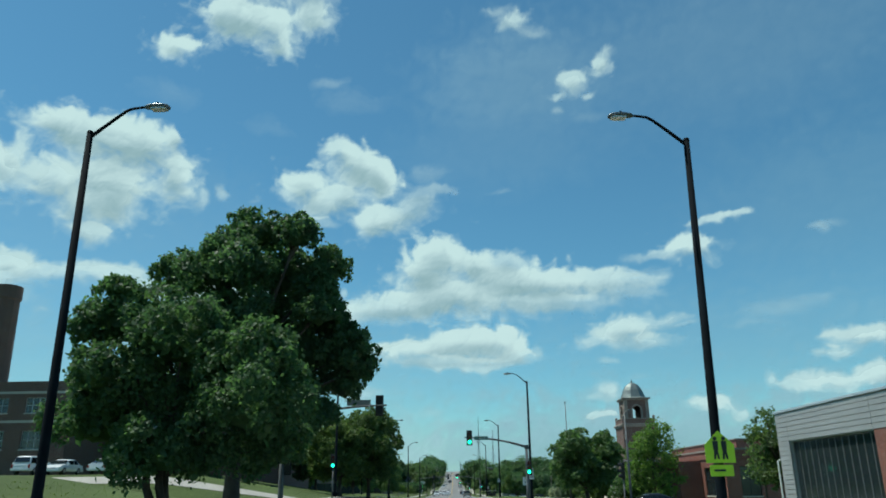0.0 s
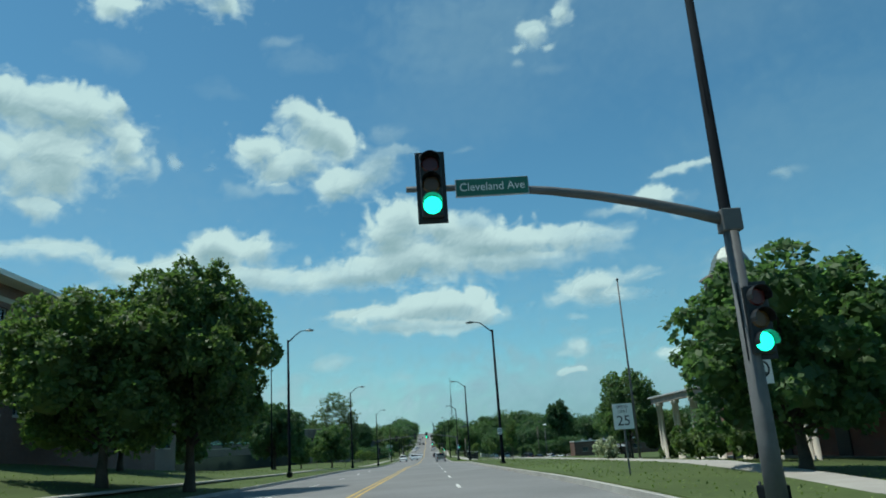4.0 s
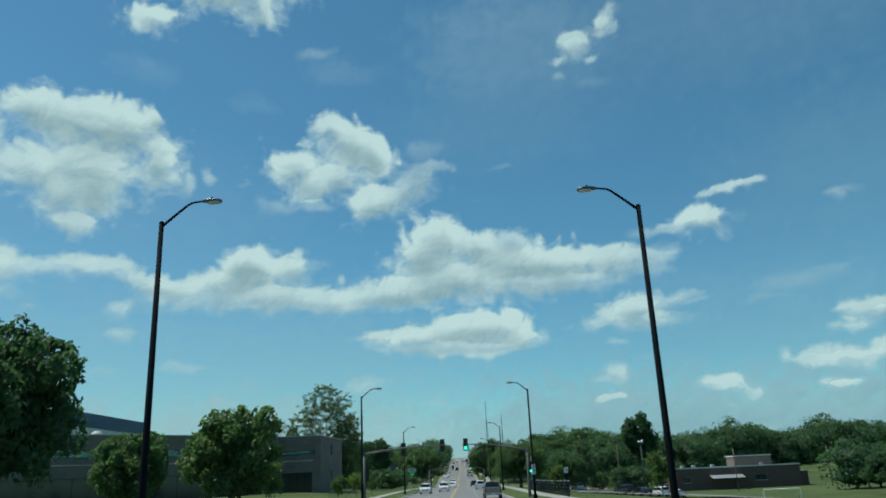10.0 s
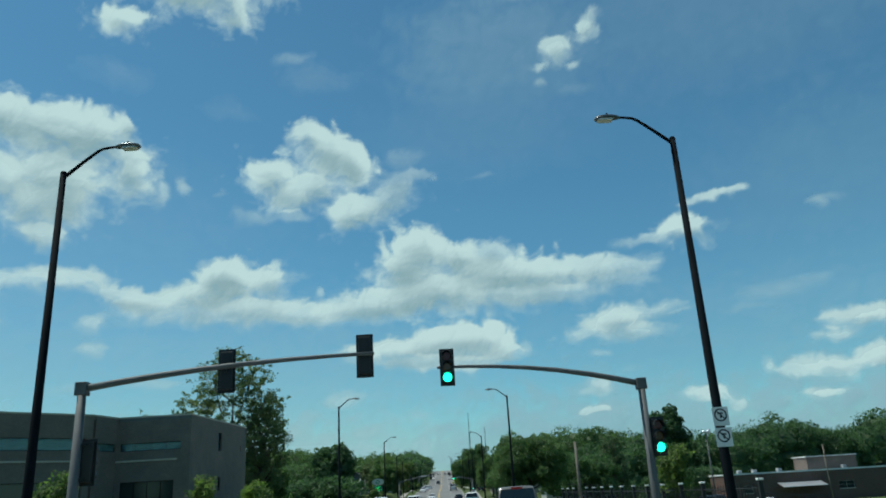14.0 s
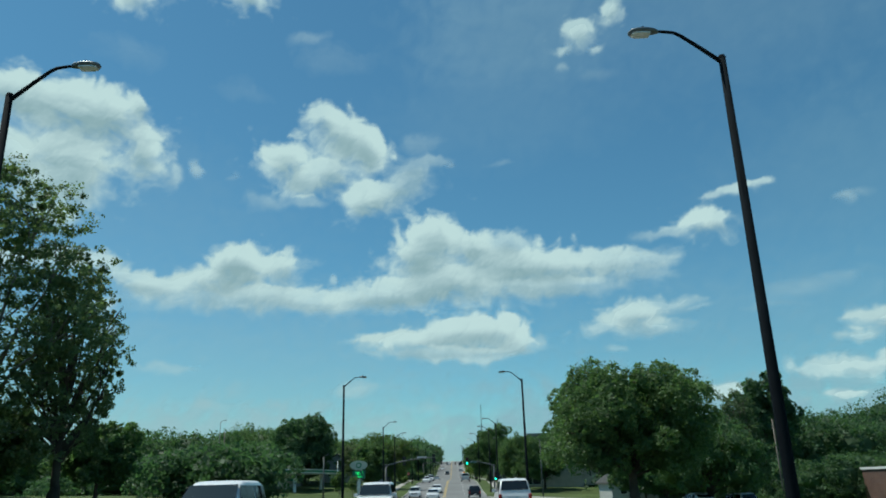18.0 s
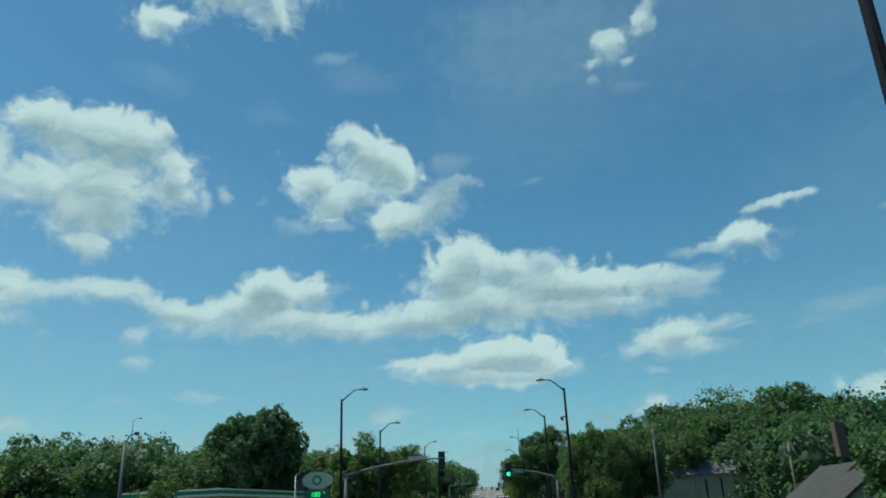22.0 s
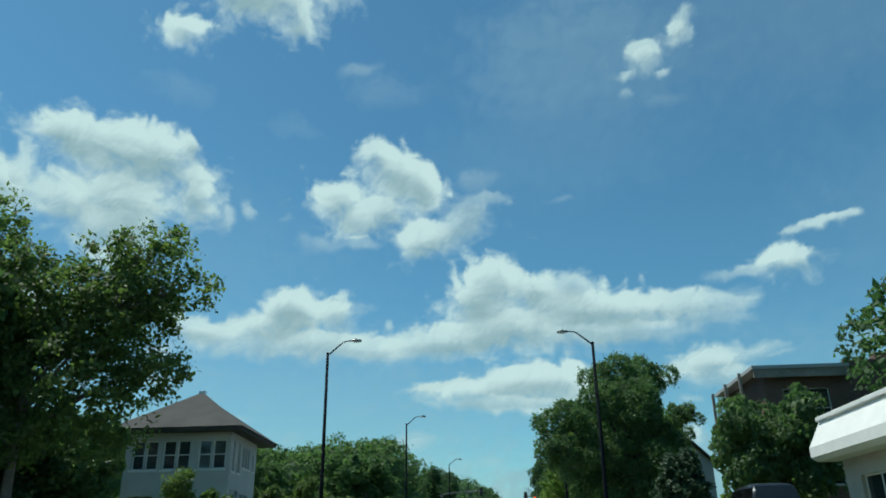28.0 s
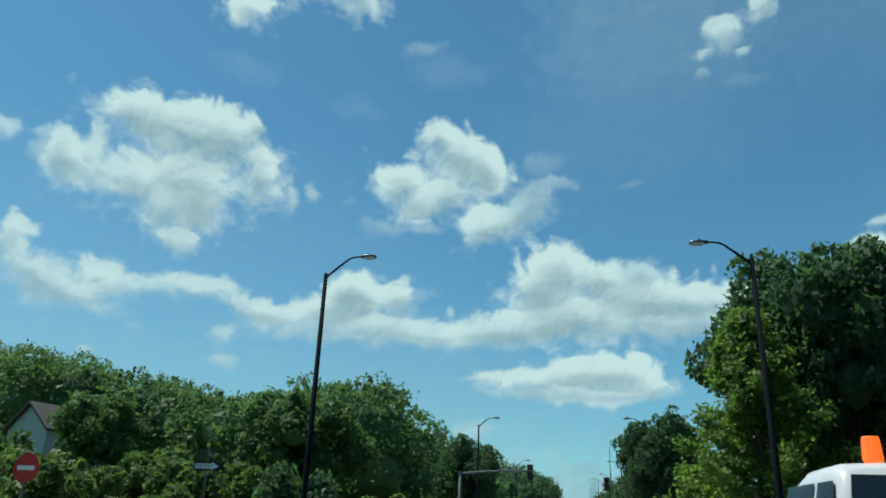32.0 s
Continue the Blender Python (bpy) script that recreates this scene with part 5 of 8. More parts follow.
band(off, P[0], P[1], -0.1, 17.8, 15.55, 15.95, 0.16, M_STONE, "parapet", "pale stone parapet")
band(off, P[0], P[1], -0.05, 17.7, 14.5, 14.8, 0.1, M_STONE, label="pale stone band")
band(off, P[0], P[1], -0.05, 17.7, 7.9, 8.25, 0.1, M_STONE, label="pale stone band")
band(off, P[3], P[0], -0.05, 28, 15.55, 15.95, 0.16, M_STONE, "parapet", "pale stone parapet")
for k in range(6):
    u = 0.45 + 15.8 / 5 * k
    band(off, P[0], P[1], u - 0.22, u + 0.22, 8.26, 14.49, 0.14, M_STONE, "pilaster", "pale stone pilaster")
band(off, P[0], P[1], 16.9, 17.5, 11.2, 12.2, 0.12, M_STONE, "plaque", "pale stone plaque")
part("camera_arm", boxes((-28.5, -28.42, 137.0, 137.08, 15.9, 16.5), (-28.5, -27.6, 136.95, 137.13, 16.5, 16.62), bevel=0.01), M_STEEL_DARK, off)

# wing and tall stack behind
sta = thing("boiler_house", 0, 0, 0, "dark brick boiler house with pale bands and a tall chimney stack", "building")
P = [(-41, 79), (-41, 88), (-80, 88), (-80, 79)]
shell(sta, P, 1.0, 13.3, M_BRICK_DARK, {3: windows_row(1, 38, 8, 2.8, 10.0, 11.6) + windows_row(1, 38, 8, 2.8, 6.3, 8.2)}, M_ROOF_DARK, bars=3)
for z in (12.0, 9.0):
    band(sta, P[3], P[0], 0, 39, z, z + 0.25, 0.06, M_STONE, label="pale stone band")
bm = bmesh.new()
bm_tube(bm, [(-52.7, 84, 2.0), (-52.7, 84, 23.4), (-52.7, 84, 23.6), (-52.7, 84, 25.1)], [1.6, 1.4, 1.56, 1.54], 14)
part("chimney", bm, M_BRICK_DARK, sta, "tall tapering brick stack", smooth=False)

# siding garage beside the start
gar = thing("garage_building", 0, 0, 0, "low garage with white horizontal siding and a dark barred opening", "building")
P = [(17.5, 43.2), (17.5, 21.0), (33, 21.0), (33, 43.2)]
opening = (1.4, 9.9, 0.7, 4.15)
shell(gar, P, 0.3, 5.75, M_GREY_PAINT, {0: [opening]}, M_ROOF_DARK, sill=None, bars=12, rail=False, frame_mat=M_STEEL_GREY)
plank_full = finish(boxes((-0.035, 0.0, -1.38, 0.0, 0.0, 0.224), bevel=0.008), "plank", M_CLAD)
plank_mid = finish(boxes((-0.035, 0.0, -8.48, 0.0, 0.0, 0.224), bevel=0.008), "plank", M_CLAD)
plank_far = finish(boxes((-0.035, 0.0, -12.28, 0.0, 0.0, 0.224), bevel=0.008), "plank", M_CLAD)
cladding = part("cladding", boxes((17.44, 17.494, 42.9, 43.2, 0.35, 5.7)), M_CLAD, gar)
for k in range(21):
    z = 0.45 + k * 0.25
    part_mesh("plank", plank_full, cladding, (17.455, 43.19, z))
    if z > 4.1:
        part_mesh("plank", plank_mid, cladding, (17.455, 41.79, z))
part("brickwork", boxes((17.44, 17.49, 21.0, 33.28, 0.35, 4.2)), M_BRICK, gar, "red brick pier")
for k in range(15, 21):
    part_mesh("plank", plank_far, cladding, (17.455, 33.29, 0.45 + k * 0.25))
part("coping", boxes((17.36, 17.62, 20.9, 43.3, 5.72, 5.84), bevel=0.01), M_ROOF_METAL, gar, "metal roof edge")
pipe = bmesh.new()
bm_tube(pipe, [(17.3, 43.3, 0.6), (17.3, 43.3, 3.2), (17.7, 43.5, 3.3)], [0.05, 0.05, 0.05], 8)
part("downpipe", pipe, M_WHITE_PAINT, gar)

# brick library with a bell tower and a colonnade
lib = thing("library_building", 0, 0, 0, "low red brick public building with a dark window and flat roof", "building")
P = [(25.9, 106), (25.9, 76.6), (60, 76.6), (60, 106)]
shell(lib, P, -1.4, 5.4, M_BRICK, {0: [(2, 5, 0.9, 3.8), (9, 12, 0.9, 3.8), (23.0, 26.4, 0.9, 3.7)], 1: [(1.4, 3.3, 0.9, 3.7), (8, 11, 0.9, 3.7), (16, 19, 0.9, 3.7)]}, M_ROOF_DARK, frame_mat=M_BLACK, bars=1)
band(lib, P[0], P[1], 0, 29.5, 4.5, 4.72, 0.09, M_BRICK, "cornice")
band(lib, P[1], P[2], 0, 34, 4.5, 4.72, 0.09, M_BRICK, "cornice")
band(lib, P[0], P[1], -0.1, 29.5, 5.26, 5.44, 0.1, M_STONE_DARK, "coping")
band(lib, P[1], P[2], -0.1, 34, 5.26, 5.44, 0.1, M_STONE_DARK, "coping")
part("upper_block", boxes((28.5, 56, 80, 104, 5.2, 6.4)), M_BRICK, lib)
part("upper_coping", boxes((28.4, 56.1, 79.9, 104.1, 6.4, 6.52)), M_STONE_DARK, lib)
part("wall_lamp", boxes((31.2, 31.5, 76.3, 76.62, 4.0, 4.2), bevel=0.02), M_SIGN_WHITE, lib)

tow = thing("bell_tower", 0, 0, 0, "brown brick bell tower with stone arches and a ribbed dome", "tower")
TX0, TX1, TY0, TY1 = 23.2, 27.8, 108.2, 113.0
part("shaft", boxes((TX0, TX1, TY0, TY1, -0.8, 9.9)), M_BRICK_BROWN, tow)
part("moulding", boxes((TX0 - 0.14, TX1 + 0.14, TY0 - 0.14, TY1 + 0.14, 9.9, 10.1), (TX0 - 0.24, TX1 + 0.24, TY0 - 0.24, TY1 + 0.24, 10.1, 10.28), (TX0 - 0.1, TX1 + 0.1, TY0 - 0.1, TY1 + 0.1, 10.28, 10.4), bevel=0.02), M_STONE_DARK, tow, "pale stone moulding")
part("parapet", boxes((TX0, TX1, TY0, TY0 + 0.25, 10.4, 11.0), (TX0, TX1, TY1 - 0.25, TY1, 10.4, 11.0), (TX0, TX0 + 0.25, TY0 + 0.25, TY1 - 0.25, 10.4, 11.0), (TX1 - 0.25, TX1, TY0 + 0.25, TY1 - 0.25, 10.4, 11.0)), M_BRICK_BROWN, tow)
part("parapet_cap", boxes((TX0 - 0.06, TX1 + 0.06, TY0 - 0.06, TY0 + 0.3, 11.0, 11.12), (TX0 - 0.06, TX1 + 0.06, TY1 - 0.3, TY1 + 0.06, 11.0, 11.12), (TX0 - 0.06, TX0 + 0.3, TY0 + 0.3, TY1 - 0.3, 11.0, 11.12), (TX1 - 0.3, TX1 + 0.06, TY0 + 0.3, TY1 - 0.3, 11.0, 11.12)), M_STONE_DARK, tow)
for bx in (TX0, TX1):
    for by in (TY0, TY1):
        bm = bmesh.new()
        bmesh.ops.create_uvsphere(bm, u_segments=10, v_segments=8, radius=0.2)
        bmesh.ops.translate(bm, verts=bm.verts, vec=(bx + (0.12 if bx == TX0 else -0.12), by + (0.12 if by == TY0 else -0.12), 11.32))
        part("ball", bm, M_STONE_DARK, tow, "stone ball", smooth=True)


def belfry_side(a, b):
    """A wall with a tall arched opening, built as stepped voussoirs over two piers."""
    bm = bmesh.new()
    va, vb = Vector((*a, 0)), Vector((*b, 0))
    d = (vb - va).normalized()
    nrm = Vector((-d.y, d.x, 0))
    ln = (vb - va).length
    m = ln / 2
    rr = 0.58
    obox(bm, va, d, nrm, 0, m - rr, 0, 0.5, 10.45, 13.7)
    obox(bm, va, d, nrm, m + rr, ln, 0, 0.5, 10.45, 13.7)
    for k in range(12):
        u0, u1 = -rr + 2 * rr * k / 12, -rr + 2 * rr * (k + 1) / 12
        z = 12.3 + math.sqrt(max(0, rr * rr - min(abs(u0), abs(u1)) ** 2))
        obox(bm, va, d, nrm, m + u0, m + u1, 0, 0.5, z, 13.7)
    part("belfry_wall", bm, M_BRICK_BROWN, tow)
    bm = bmesh.new()
    for k in range(9):
        a0, a1 = math.pi * k / 9, math.pi * (k + 1) / 9
        q = []
        for w in (-0.05, 0.12):
            q.append([bm.verts.new(va + d * (m + r * math.cos(t)) + nrm * w + Vector((0, 0, 12.3 + r * math.sin(t)))) for r, t in ((rr, a0), (rr + 0.24, a0), (rr + 0.24, a1), (rr, a1))])
        lo, hi = q
        for f in ((lo[0], lo[1], lo[2], lo[3]), (hi[3], hi[2], hi[1], hi[0]), (lo[1], hi[1], hi[2], lo[2]), (lo[0], lo[3], hi[3], hi[0])):
            bm.faces.new(f)
    obox(bm, va, d, nrm, m - rr - 0.24, m - rr, -0.05, 0.12, 11.0, 12.3)
    obox(bm, va, d, nrm, m + rr, m + rr + 0.24, -0.05, 0.12, 11.0, 12.3)
    obox(bm, va, d, nrm, 0.0, 0.42, -0.06, 0.1, 10.5, 13.69)
    obox(bm, va, d, nrm, ln - 0.42, ln, -0.06, 0.1, 10.5, 13.69)
    part("arch_trim", bm, M_STONE_DARK, tow, "weathered stone arch and corners")


BX0, BX1, BY0, BY1 = 23.8, 27.2, 108.8, 112.2
for a, b in (((BX0, BY1), (BX0, BY0)), ((BX0, BY0), (BX1, BY0)), ((BX1, BY0), (BX1, BY1)), ((BX1, BY1), (BX0, BY1))):
    belfry_side(a, b)
part("belfry_cornice", boxes((BX0 - 0.18, BX1 + 0.18, BY0 - 0.18, BY1 + 0.18, 13.7, 13.86), (BX0 - 0.32, BX1 + 0.32, BY0 - 0.32, BY1 + 0.32, 13.86, 14.02), bevel=0.02), M_STONE_DARK, tow)
bm = bmesh.new()
cx, cy = (BX0 + BX1) / 2, (BY0 + BY1) / 2
rings = []
for r, z in ((2.05, 14.02), (1.8, 14.2), (1.58, 14.7), (1.4, 15.2), (1.12, 15.7), (0.76, 16.1), (0.3, 16.32), (0.06, 16.38)):
    rings.append([bm.verts.new((cx + r * math.cos(6.2832 * (k + 0.5) / 8), cy + r * math.sin(6.2832 * (k + 0.5) / 8), z)) for k in range(8)])
for q, s in zip(rings, rings[1:]):
    for k in range(8):
        bm.faces.new((q[k], q[(k + 1) % 8], s[(k + 1) % 8], s[k]))
bm.faces.new(rings[-1])
part("dome", bm, M_LEAD, tow, "grey-green metal dome")
bm = bmesh.new()
bm_tube(bm, [(cx, cy, 16.3), (cx, cy, 16.45), (cx, cy, 16.55), (cx, cy, 16.65), (cx, cy, 16.96)], [0.12, 0.08, 0.14, 0.05, 0.015], 10)
part("finial", bm, M_LEAD, tow)
for z, w in ((7.15, 1.5), (6.75, 0.9)):
    part("lettering", boxes(*[(TX0 - 0.04, TX0 - 0.003, 109.0 + 3.2 - 0.32 * k, 109.2 + 3.2 - 0.32 * k, z, z + 0.26) for k in range(int(w / 0.16))]), M_BAR, tow, "raised pale bars of lettering")

por = thing("colonnade", 0, 0, 0, "pale colonnade with paired posts in front of a brick building", "colonnade")
zt = 4.62
part("roof", boxes((16.8, 23.5, 84.0, 108.8, zt - 0.12, zt), bevel=0.02), M_GREY_PAINT, por)
part("beam", boxes((16.95, 17.35, 84.2, 108.6, zt - 0.5, zt - 0.125), bevel=0.02), M_STONE_DARK, por, "weathered beam")
part("plinth", boxes((16.6, 25.88, 83.6, 109.4, -0.7, 0.1), bevel=0.03), M_CONCRETE, por)
for y in np.arange(86.0, 109, 3.55):
    for dy in (-0.32, 0.32):
        bm = bmesh.new()
        bm_tube(bm, [(0, 0, 0.1), (0, 0, 0.3), (0, 0, 0.31), (0, 0, zt - 0.75), (0, 0, zt - 0.74), (0, 0, zt - 0.5)], [0.2, 0.2, 0.14, 0.12, 0.19, 0.19], 12)
        c = part("column", bm, M_STONE, por, smooth=True)
        c.location = (17.15, y + dy, 0)
part("back_wall", boxes((23.5, 25.88, 84.0, 108.15, -0.6, 4.4)), M_BRICK, por)
for y in (88, 95, 102):
    part("door", boxes((23.42, 23.497, y - 0.7, y + 0.7, 0.1, 2.3), bevel=0.01), M_BLACK, por, "dark door")
bench = thing("bench", 19.6, 98, 0.1, "pale slatted bench under the colonnade", "bench")
part("seat", boxes((-0.25, -0.1, -0.8, 0.8, 0.42, 0.46), (-0.06, 0.09, -0.8, 0.8, 0.42, 0.46), (0.13, 0.25, -0.8, 0.8, 0.42, 0.46)), M_STONE, bench)
part("leg", boxes((-0.22, 0.22, -0.7, -0.62, -0.02, 0.42)), M_STEEL_DARK, bench)
part("leg", boxes((-0.22, 0.22, 0.62, 0.7, -0.02, 0.42)), M_STEEL_DARK, bench)

# long low modern brick building
mod = thing("health_building", 0, 0, 0, "long two-storey grey-brown brick building with ribbon windows", "building")
P = [(-23.4, 257.6), (-22.4, 273.5), (-60, 278), (-95, 215), (-71.5, 211.5), (-31.0, 254.5), (-30.2, 257.8)]
seg = lambda i: (Vector(P[(i + 1) % 7]) - Vector(P[i])).length
win_map = {4: [(0.6, seg(4) - 0.6, 6.3, 7.35), (0.6, seg(4) - 0.6, -0.2, 3.75)], 6: [(0.3, seg(6) - 0.9, 6.3, 7.0), (0.5, seg(6) - 1.4, -0.2, 3.6)], 5: [(0.2, seg(5) - 0.2, 6.3, 7.0)], 0: [(7.2, 8.1, 6.4, 8.2), (7.4, 8.1, 2.6, 3.9), (13.9, 14.2, 6.7, 7.3)]}
shell(mod, P, -0.9, 9.35, M_BRICK_GREY, win_map, M_ROOF_DARK, frame_mat=M_STEEL_DARK, glass=M_GLASS_TEAL, bars=3, rail=False, sill=None)
for i in range(7):
    band(mod, P[i], P[(i + 1) % 7], 0, seg(i), 9.28, 9.42, 0.05, M_STONE, "coping", "pale roof edge")
for i in (4, 6):
    band(mod, P[i], P[(i + 1) % 7], 0, seg(i) - (1.2 if i == 6 else 0), 5.35, 5.5, 0.12, M_STONE, "ledge", "pale ledge")
part("roof_hatch", boxes((-38, -36, 258, 260, 9.2, 9.9), bevel=0.03), M_GREY_PAINT, mod)
bm = bmesh.new()
bmesh.ops.create_uvsphere(bm, u_segments=12, v_segments=6, radius=1.0)
bmesh.ops.translate(bm, verts=bm.verts, vec=(-52, 240, 9.3))
part("roof_dome", bm, M_GREY_PAINT, mod, smooth=True)
for k in range(2):
    rail_ = thing("railing", 0, 0, 0, "low grey pipe railing on the lawn", "railing")
    y0 = 231 + 14 * k
    for i in range(5):
        x, y = -17.5, y0 + i * 2.6
        bm = bmesh.new()
        bm_tube(bm, [(x, y, ground_z(x, y) - 0.1), (x, y, ground_z(x, y) + 1.0)], [0.03, 0.03], 6)
        part("post", bm, M_STEEL_GREY, rail_)
    for h in (0.55, 1.0):
        bm = bmesh.new()
        bm_tube(bm, [(-17.5, y0 + i * 2.6, ground_z(-17.5, y0 + i * 2.6) + h) for i in range(5)], [0.03] * 5, 6)
        part("rail", bm, M_STEEL_GREY, rail_)
gym = thing("sports_hall", 0, 0, 0, "tall sports hall with dark blue metal cladding", "building")
P = [(-78, 287), (-78, 318), (-150, 318), (-150, 287)]
shell(gym, P, 0.5, 15.0, M_WHITE_PAINT, {}, M_ROOF_DARK)
part("cladding", boxes((-150.2, -77.8, 286.8, 318.2, 15.0, 17.9)), M_BLUE_METAL, gym, "dark blue metal cladding")

# low brick block behind the playing field
low = thing("low_brick_building", 0, 0, 0, "long low dark brick building with a pale roof edge", "building")
P = [(54.6, 349), (54.6, 340), (88.5, 340), (88.5, 349)]
shell(low, P, -5.0, 1.5, M_BRICK_DARK, {1: [(3, 5, -2.2, -0.8), (22, 25, -2.2, -0.8)]}, M_ROOF_METAL)
for i in range(4):
    band(low, P[i], P[(i + 1) % 4], -0.1, (Vector(P[(i + 1) % 4]) - Vector(P[i])).length + 0.1, 1.3, 1.6, 0.15, M_WHITE_PAINT, "roof_edge", "pale roof edge")
part("upper_block", boxes((72.5, 82.5, 343, 349, 1.4, 4.0)), M_BRICK_TAN, low)
part("upper_coping", boxes((72.3, 82.7, 342.8, 349.2, 4.0, 4.2)), M_WHITE_PAINT, low)
part("side_wing", boxes((88.5, 91, 341.5, 349, -5, -0.4)), M_BRICK_DARK, low)
part("side_edge", boxes((88.5, 91.3, 341.2, 349, -0.4, -0.2)), M_WHITE_PAINT, low)
bm = bmesh.new()
bm_prism(bm, [(339.9, -0.5), (337.2, -1.3), (337.2, -1.4), (339.9, -0.62)], "x", 64.5, 73)
part("awning", bm, M_ROOF_METAL, low, "pale sloping awning")
for x in (58, 61, 66, 79):
    part("roof_vent", boxes((x, x + 0.8, 342, 343, 1.5, 2.2), bevel=0.05), M_GREY_PAINT, low)

# filling station
gas = thing("filling_station_canopy", -30.2, 384.5, 0, "flat filling station canopy with a white and green edge", "canopy", turn=-14)
zc = 4.3
part("deck", boxes((-6.0, 6.0, -8.5, 8.5, zc - 0.7, zc - 0.1)), M_WHITE_PAINT, gas)
part("top_rim", boxes((-6.1, 6.1, -8.6, 8.6, zc - 0.1, zc), bevel=0.02), M_WHITE_PAINT, gas)
for nm, r in (("south_band", (-6.06, 6.06, -8.56, -8.503, zc - 0.5, zc - 0.15)), ("east_band", (6.003, 6.06, -8.5, 8.56, zc - 0.5, zc - 0.15))):
    part("green_band", boxes(r), M_CANOPY_GREEN, gas, "green band")
for x in (-3.6, 3.6):
    for y in (-5.5, 5.5):
        part("column", boxes((x - 0.2, x + 0.2, y - 0.2, y + 0.2, -2.2, zc - 0.7), bevel=0.02), M_WHITE_PAINT, gas)
shop = thing("filling_station_shop", -38, 399, 0, "low filling station shop with a glazed front", "building", turn=-14)
part("wall", boxes((-6, 6, -3, 3, -1.5, 2.6)), M_STONE, shop)
part("glazing", boxes((-5, 5, -3.06, -3.003, -0.9, 1.6)), M_GLASS, shop)
part("roof_edge", boxes((-6.1, 6.1, -3.1, 3.1, 2.6, 3.1)), M_CANOPY_GREEN, shop)
ps = thing("price_sign", -16.1, 371.1, 0, "oval white sign above a green fuel price board on a pole", "price sign")
gz0 = ground_z(-16.1, 371.1)
part("pole", boxes((-0.26, 0.26, 0.02, 0.3, gz0 - 0.2, 2.4), bevel=0.02), M_WHITE_PAINT, ps)
bm = bmesh.new()
bm_prism(bm, [(1.42 * math.cos(6.2832 * k / 32), 4.47 + 0.76 * math.sin(6.2832 * k / 32)) for k in range(32)], "y", -0.02, 0.34)
ov = part("oval_board", bm, M_SIGN_CREAM, ps, "oval off-white sign")
bm = bmesh.new()
bm_prism(bm, [((0.52 if k % 2 else 0.4) * math.cos(6.2832 * k / 24), 4.47 + (0.52 if k % 2 else 0.4) * math.sin(6.2832 * k / 24)) for k in range(24)], "y", -0.035, -0.022)
part("emblem", bm, M_CANOPY_GREEN, ov, "plain green toothed ring")
bm = bmesh.new()
bm_tube(bm, [(0, -0.037, 4.47), (0, -0.045, 4.47)], [0.27, 0.27], 16)
part("emblem_centre", bm, M_SIGN_CREAM, ov, "off-white disc")
pb = part("price_board", boxes((-1.02, 1.08, -0.02, 0.32, 2.3, 3.64), bevel=0.03), M_SIGN_GREEN, ps, "dark green price board")
for words, s, x, z in (("180", 0.62, -0.12, 3.18), ("9", 0.3, 0.68, 3.34), ("209", 0.42, 0.12, 2.62), ("9", 0.22, 0.72, 2.72)):
    o = part_mesh("digits", text_mesh("digits", words, s, M_PRICE_GREEN), pb, (x, -0.03, z), "glowing green digits")
    o.rotation_euler = (radians(90), 0, 0)
part("link", boxes((-0.5, -0.4, 0.1, 0.2, 3.6, 3.85), (0.4, 0.5, 0.1, 0.2, 3.6, 3.85)), M_WHITE_PAINT, ps)

# gabled house behind the willow and small houses between the trees
def gable_house(x, y, w, dpt, eave, ridge, label, wall_mat, roof_mat, turn=0.0):
    t = thing("house", x, y, ground_z(x, y), label, "house", turn=turn)
    bm = bmesh.new()
    bm_prism(bm, [(-w / 2, -0.4), (w / 2, -0.4), (w / 2, eave), (0, ridge), (-w / 2, eave)], "y", 0, dpt)
    part("wall", bm, wall_mat, t)
    for s in (-1, 1):
        bm = bmesh.new()
        bm_prism(bm, [(s * (w / 2 + 0.4), eave - 0.35), (s * (w / 2 + 0.4), eave - 0.15), (0, ridge + 0.22), (0, ridge + 0.02)], "y", -0.35, dpt + 0.35)
        part("roof", bm, roof_mat, t)
    for u in (-w * 0.25, w * 0.25):
        wf = part("window", boxes((u - 0.5, u + 0.5, -0.05, -0.003, 1.2, 2.6), bevel=0.01), M_WHITE_PAINT, t)
        part("pane", boxes((u - 0.4, u + 0.4, -0.07, -0.052, 1.3, 2.5)), M_GLASS, wf)
    part("door", boxes((-0.45, 0.45, -0.05, -0.003, 0, 2.0), bevel=0.01), M_GREY_PAINT, t)
    return t


gable_house(23, 345, 6, 9, 2.9, 5.0, "small pale house with a brown gable roof", M_SIDING, M_SHINGLE)
cottage = gable_house(79, 265, 8, 17, 2.6, 4.7, "low brick cottage with a white gable and a grey roof", M_BRICK, M_SHINGLE_GREY, -90)
bm = bmesh.new()
bm_prism(bm, [(-4.0, 2.62), (4.0, 2.62), (0, 4.66)], "y", -0.06, -0.003)
part("gable", bm, M_WHITE_PAINT, cottage, "white boarded gable")
gable_house(99, 277, 7, 8, 4.6, 7.2, "pale two-storey house in front of the wood", M_SIDING, M_SHINGLE_GREY, 20)
gable_house(108, 275, 7, 8, 4.6, 6.8, "pale two-storey house in front of the wood", M_GREY_PAINT, M_SHINGLE_GREY, -25)
gable_house(-42.5, 478, 5, 6, 4.2, 6.0, "pale house half hidden by trees", M_GREY_PAINT, M_SHINGLE, -20)
gable_house(-25.5, 409, 6, 7, 4.0, 5.8, "dark house beside the white house", M_GREY_PAINT, M_SHINGLE)
gable_house(17.2, 452, 5.5, 8, 5.6, 7.4, "weathered grey house between trees", M_GREY_PAINT, M_SHINGLE, 30)
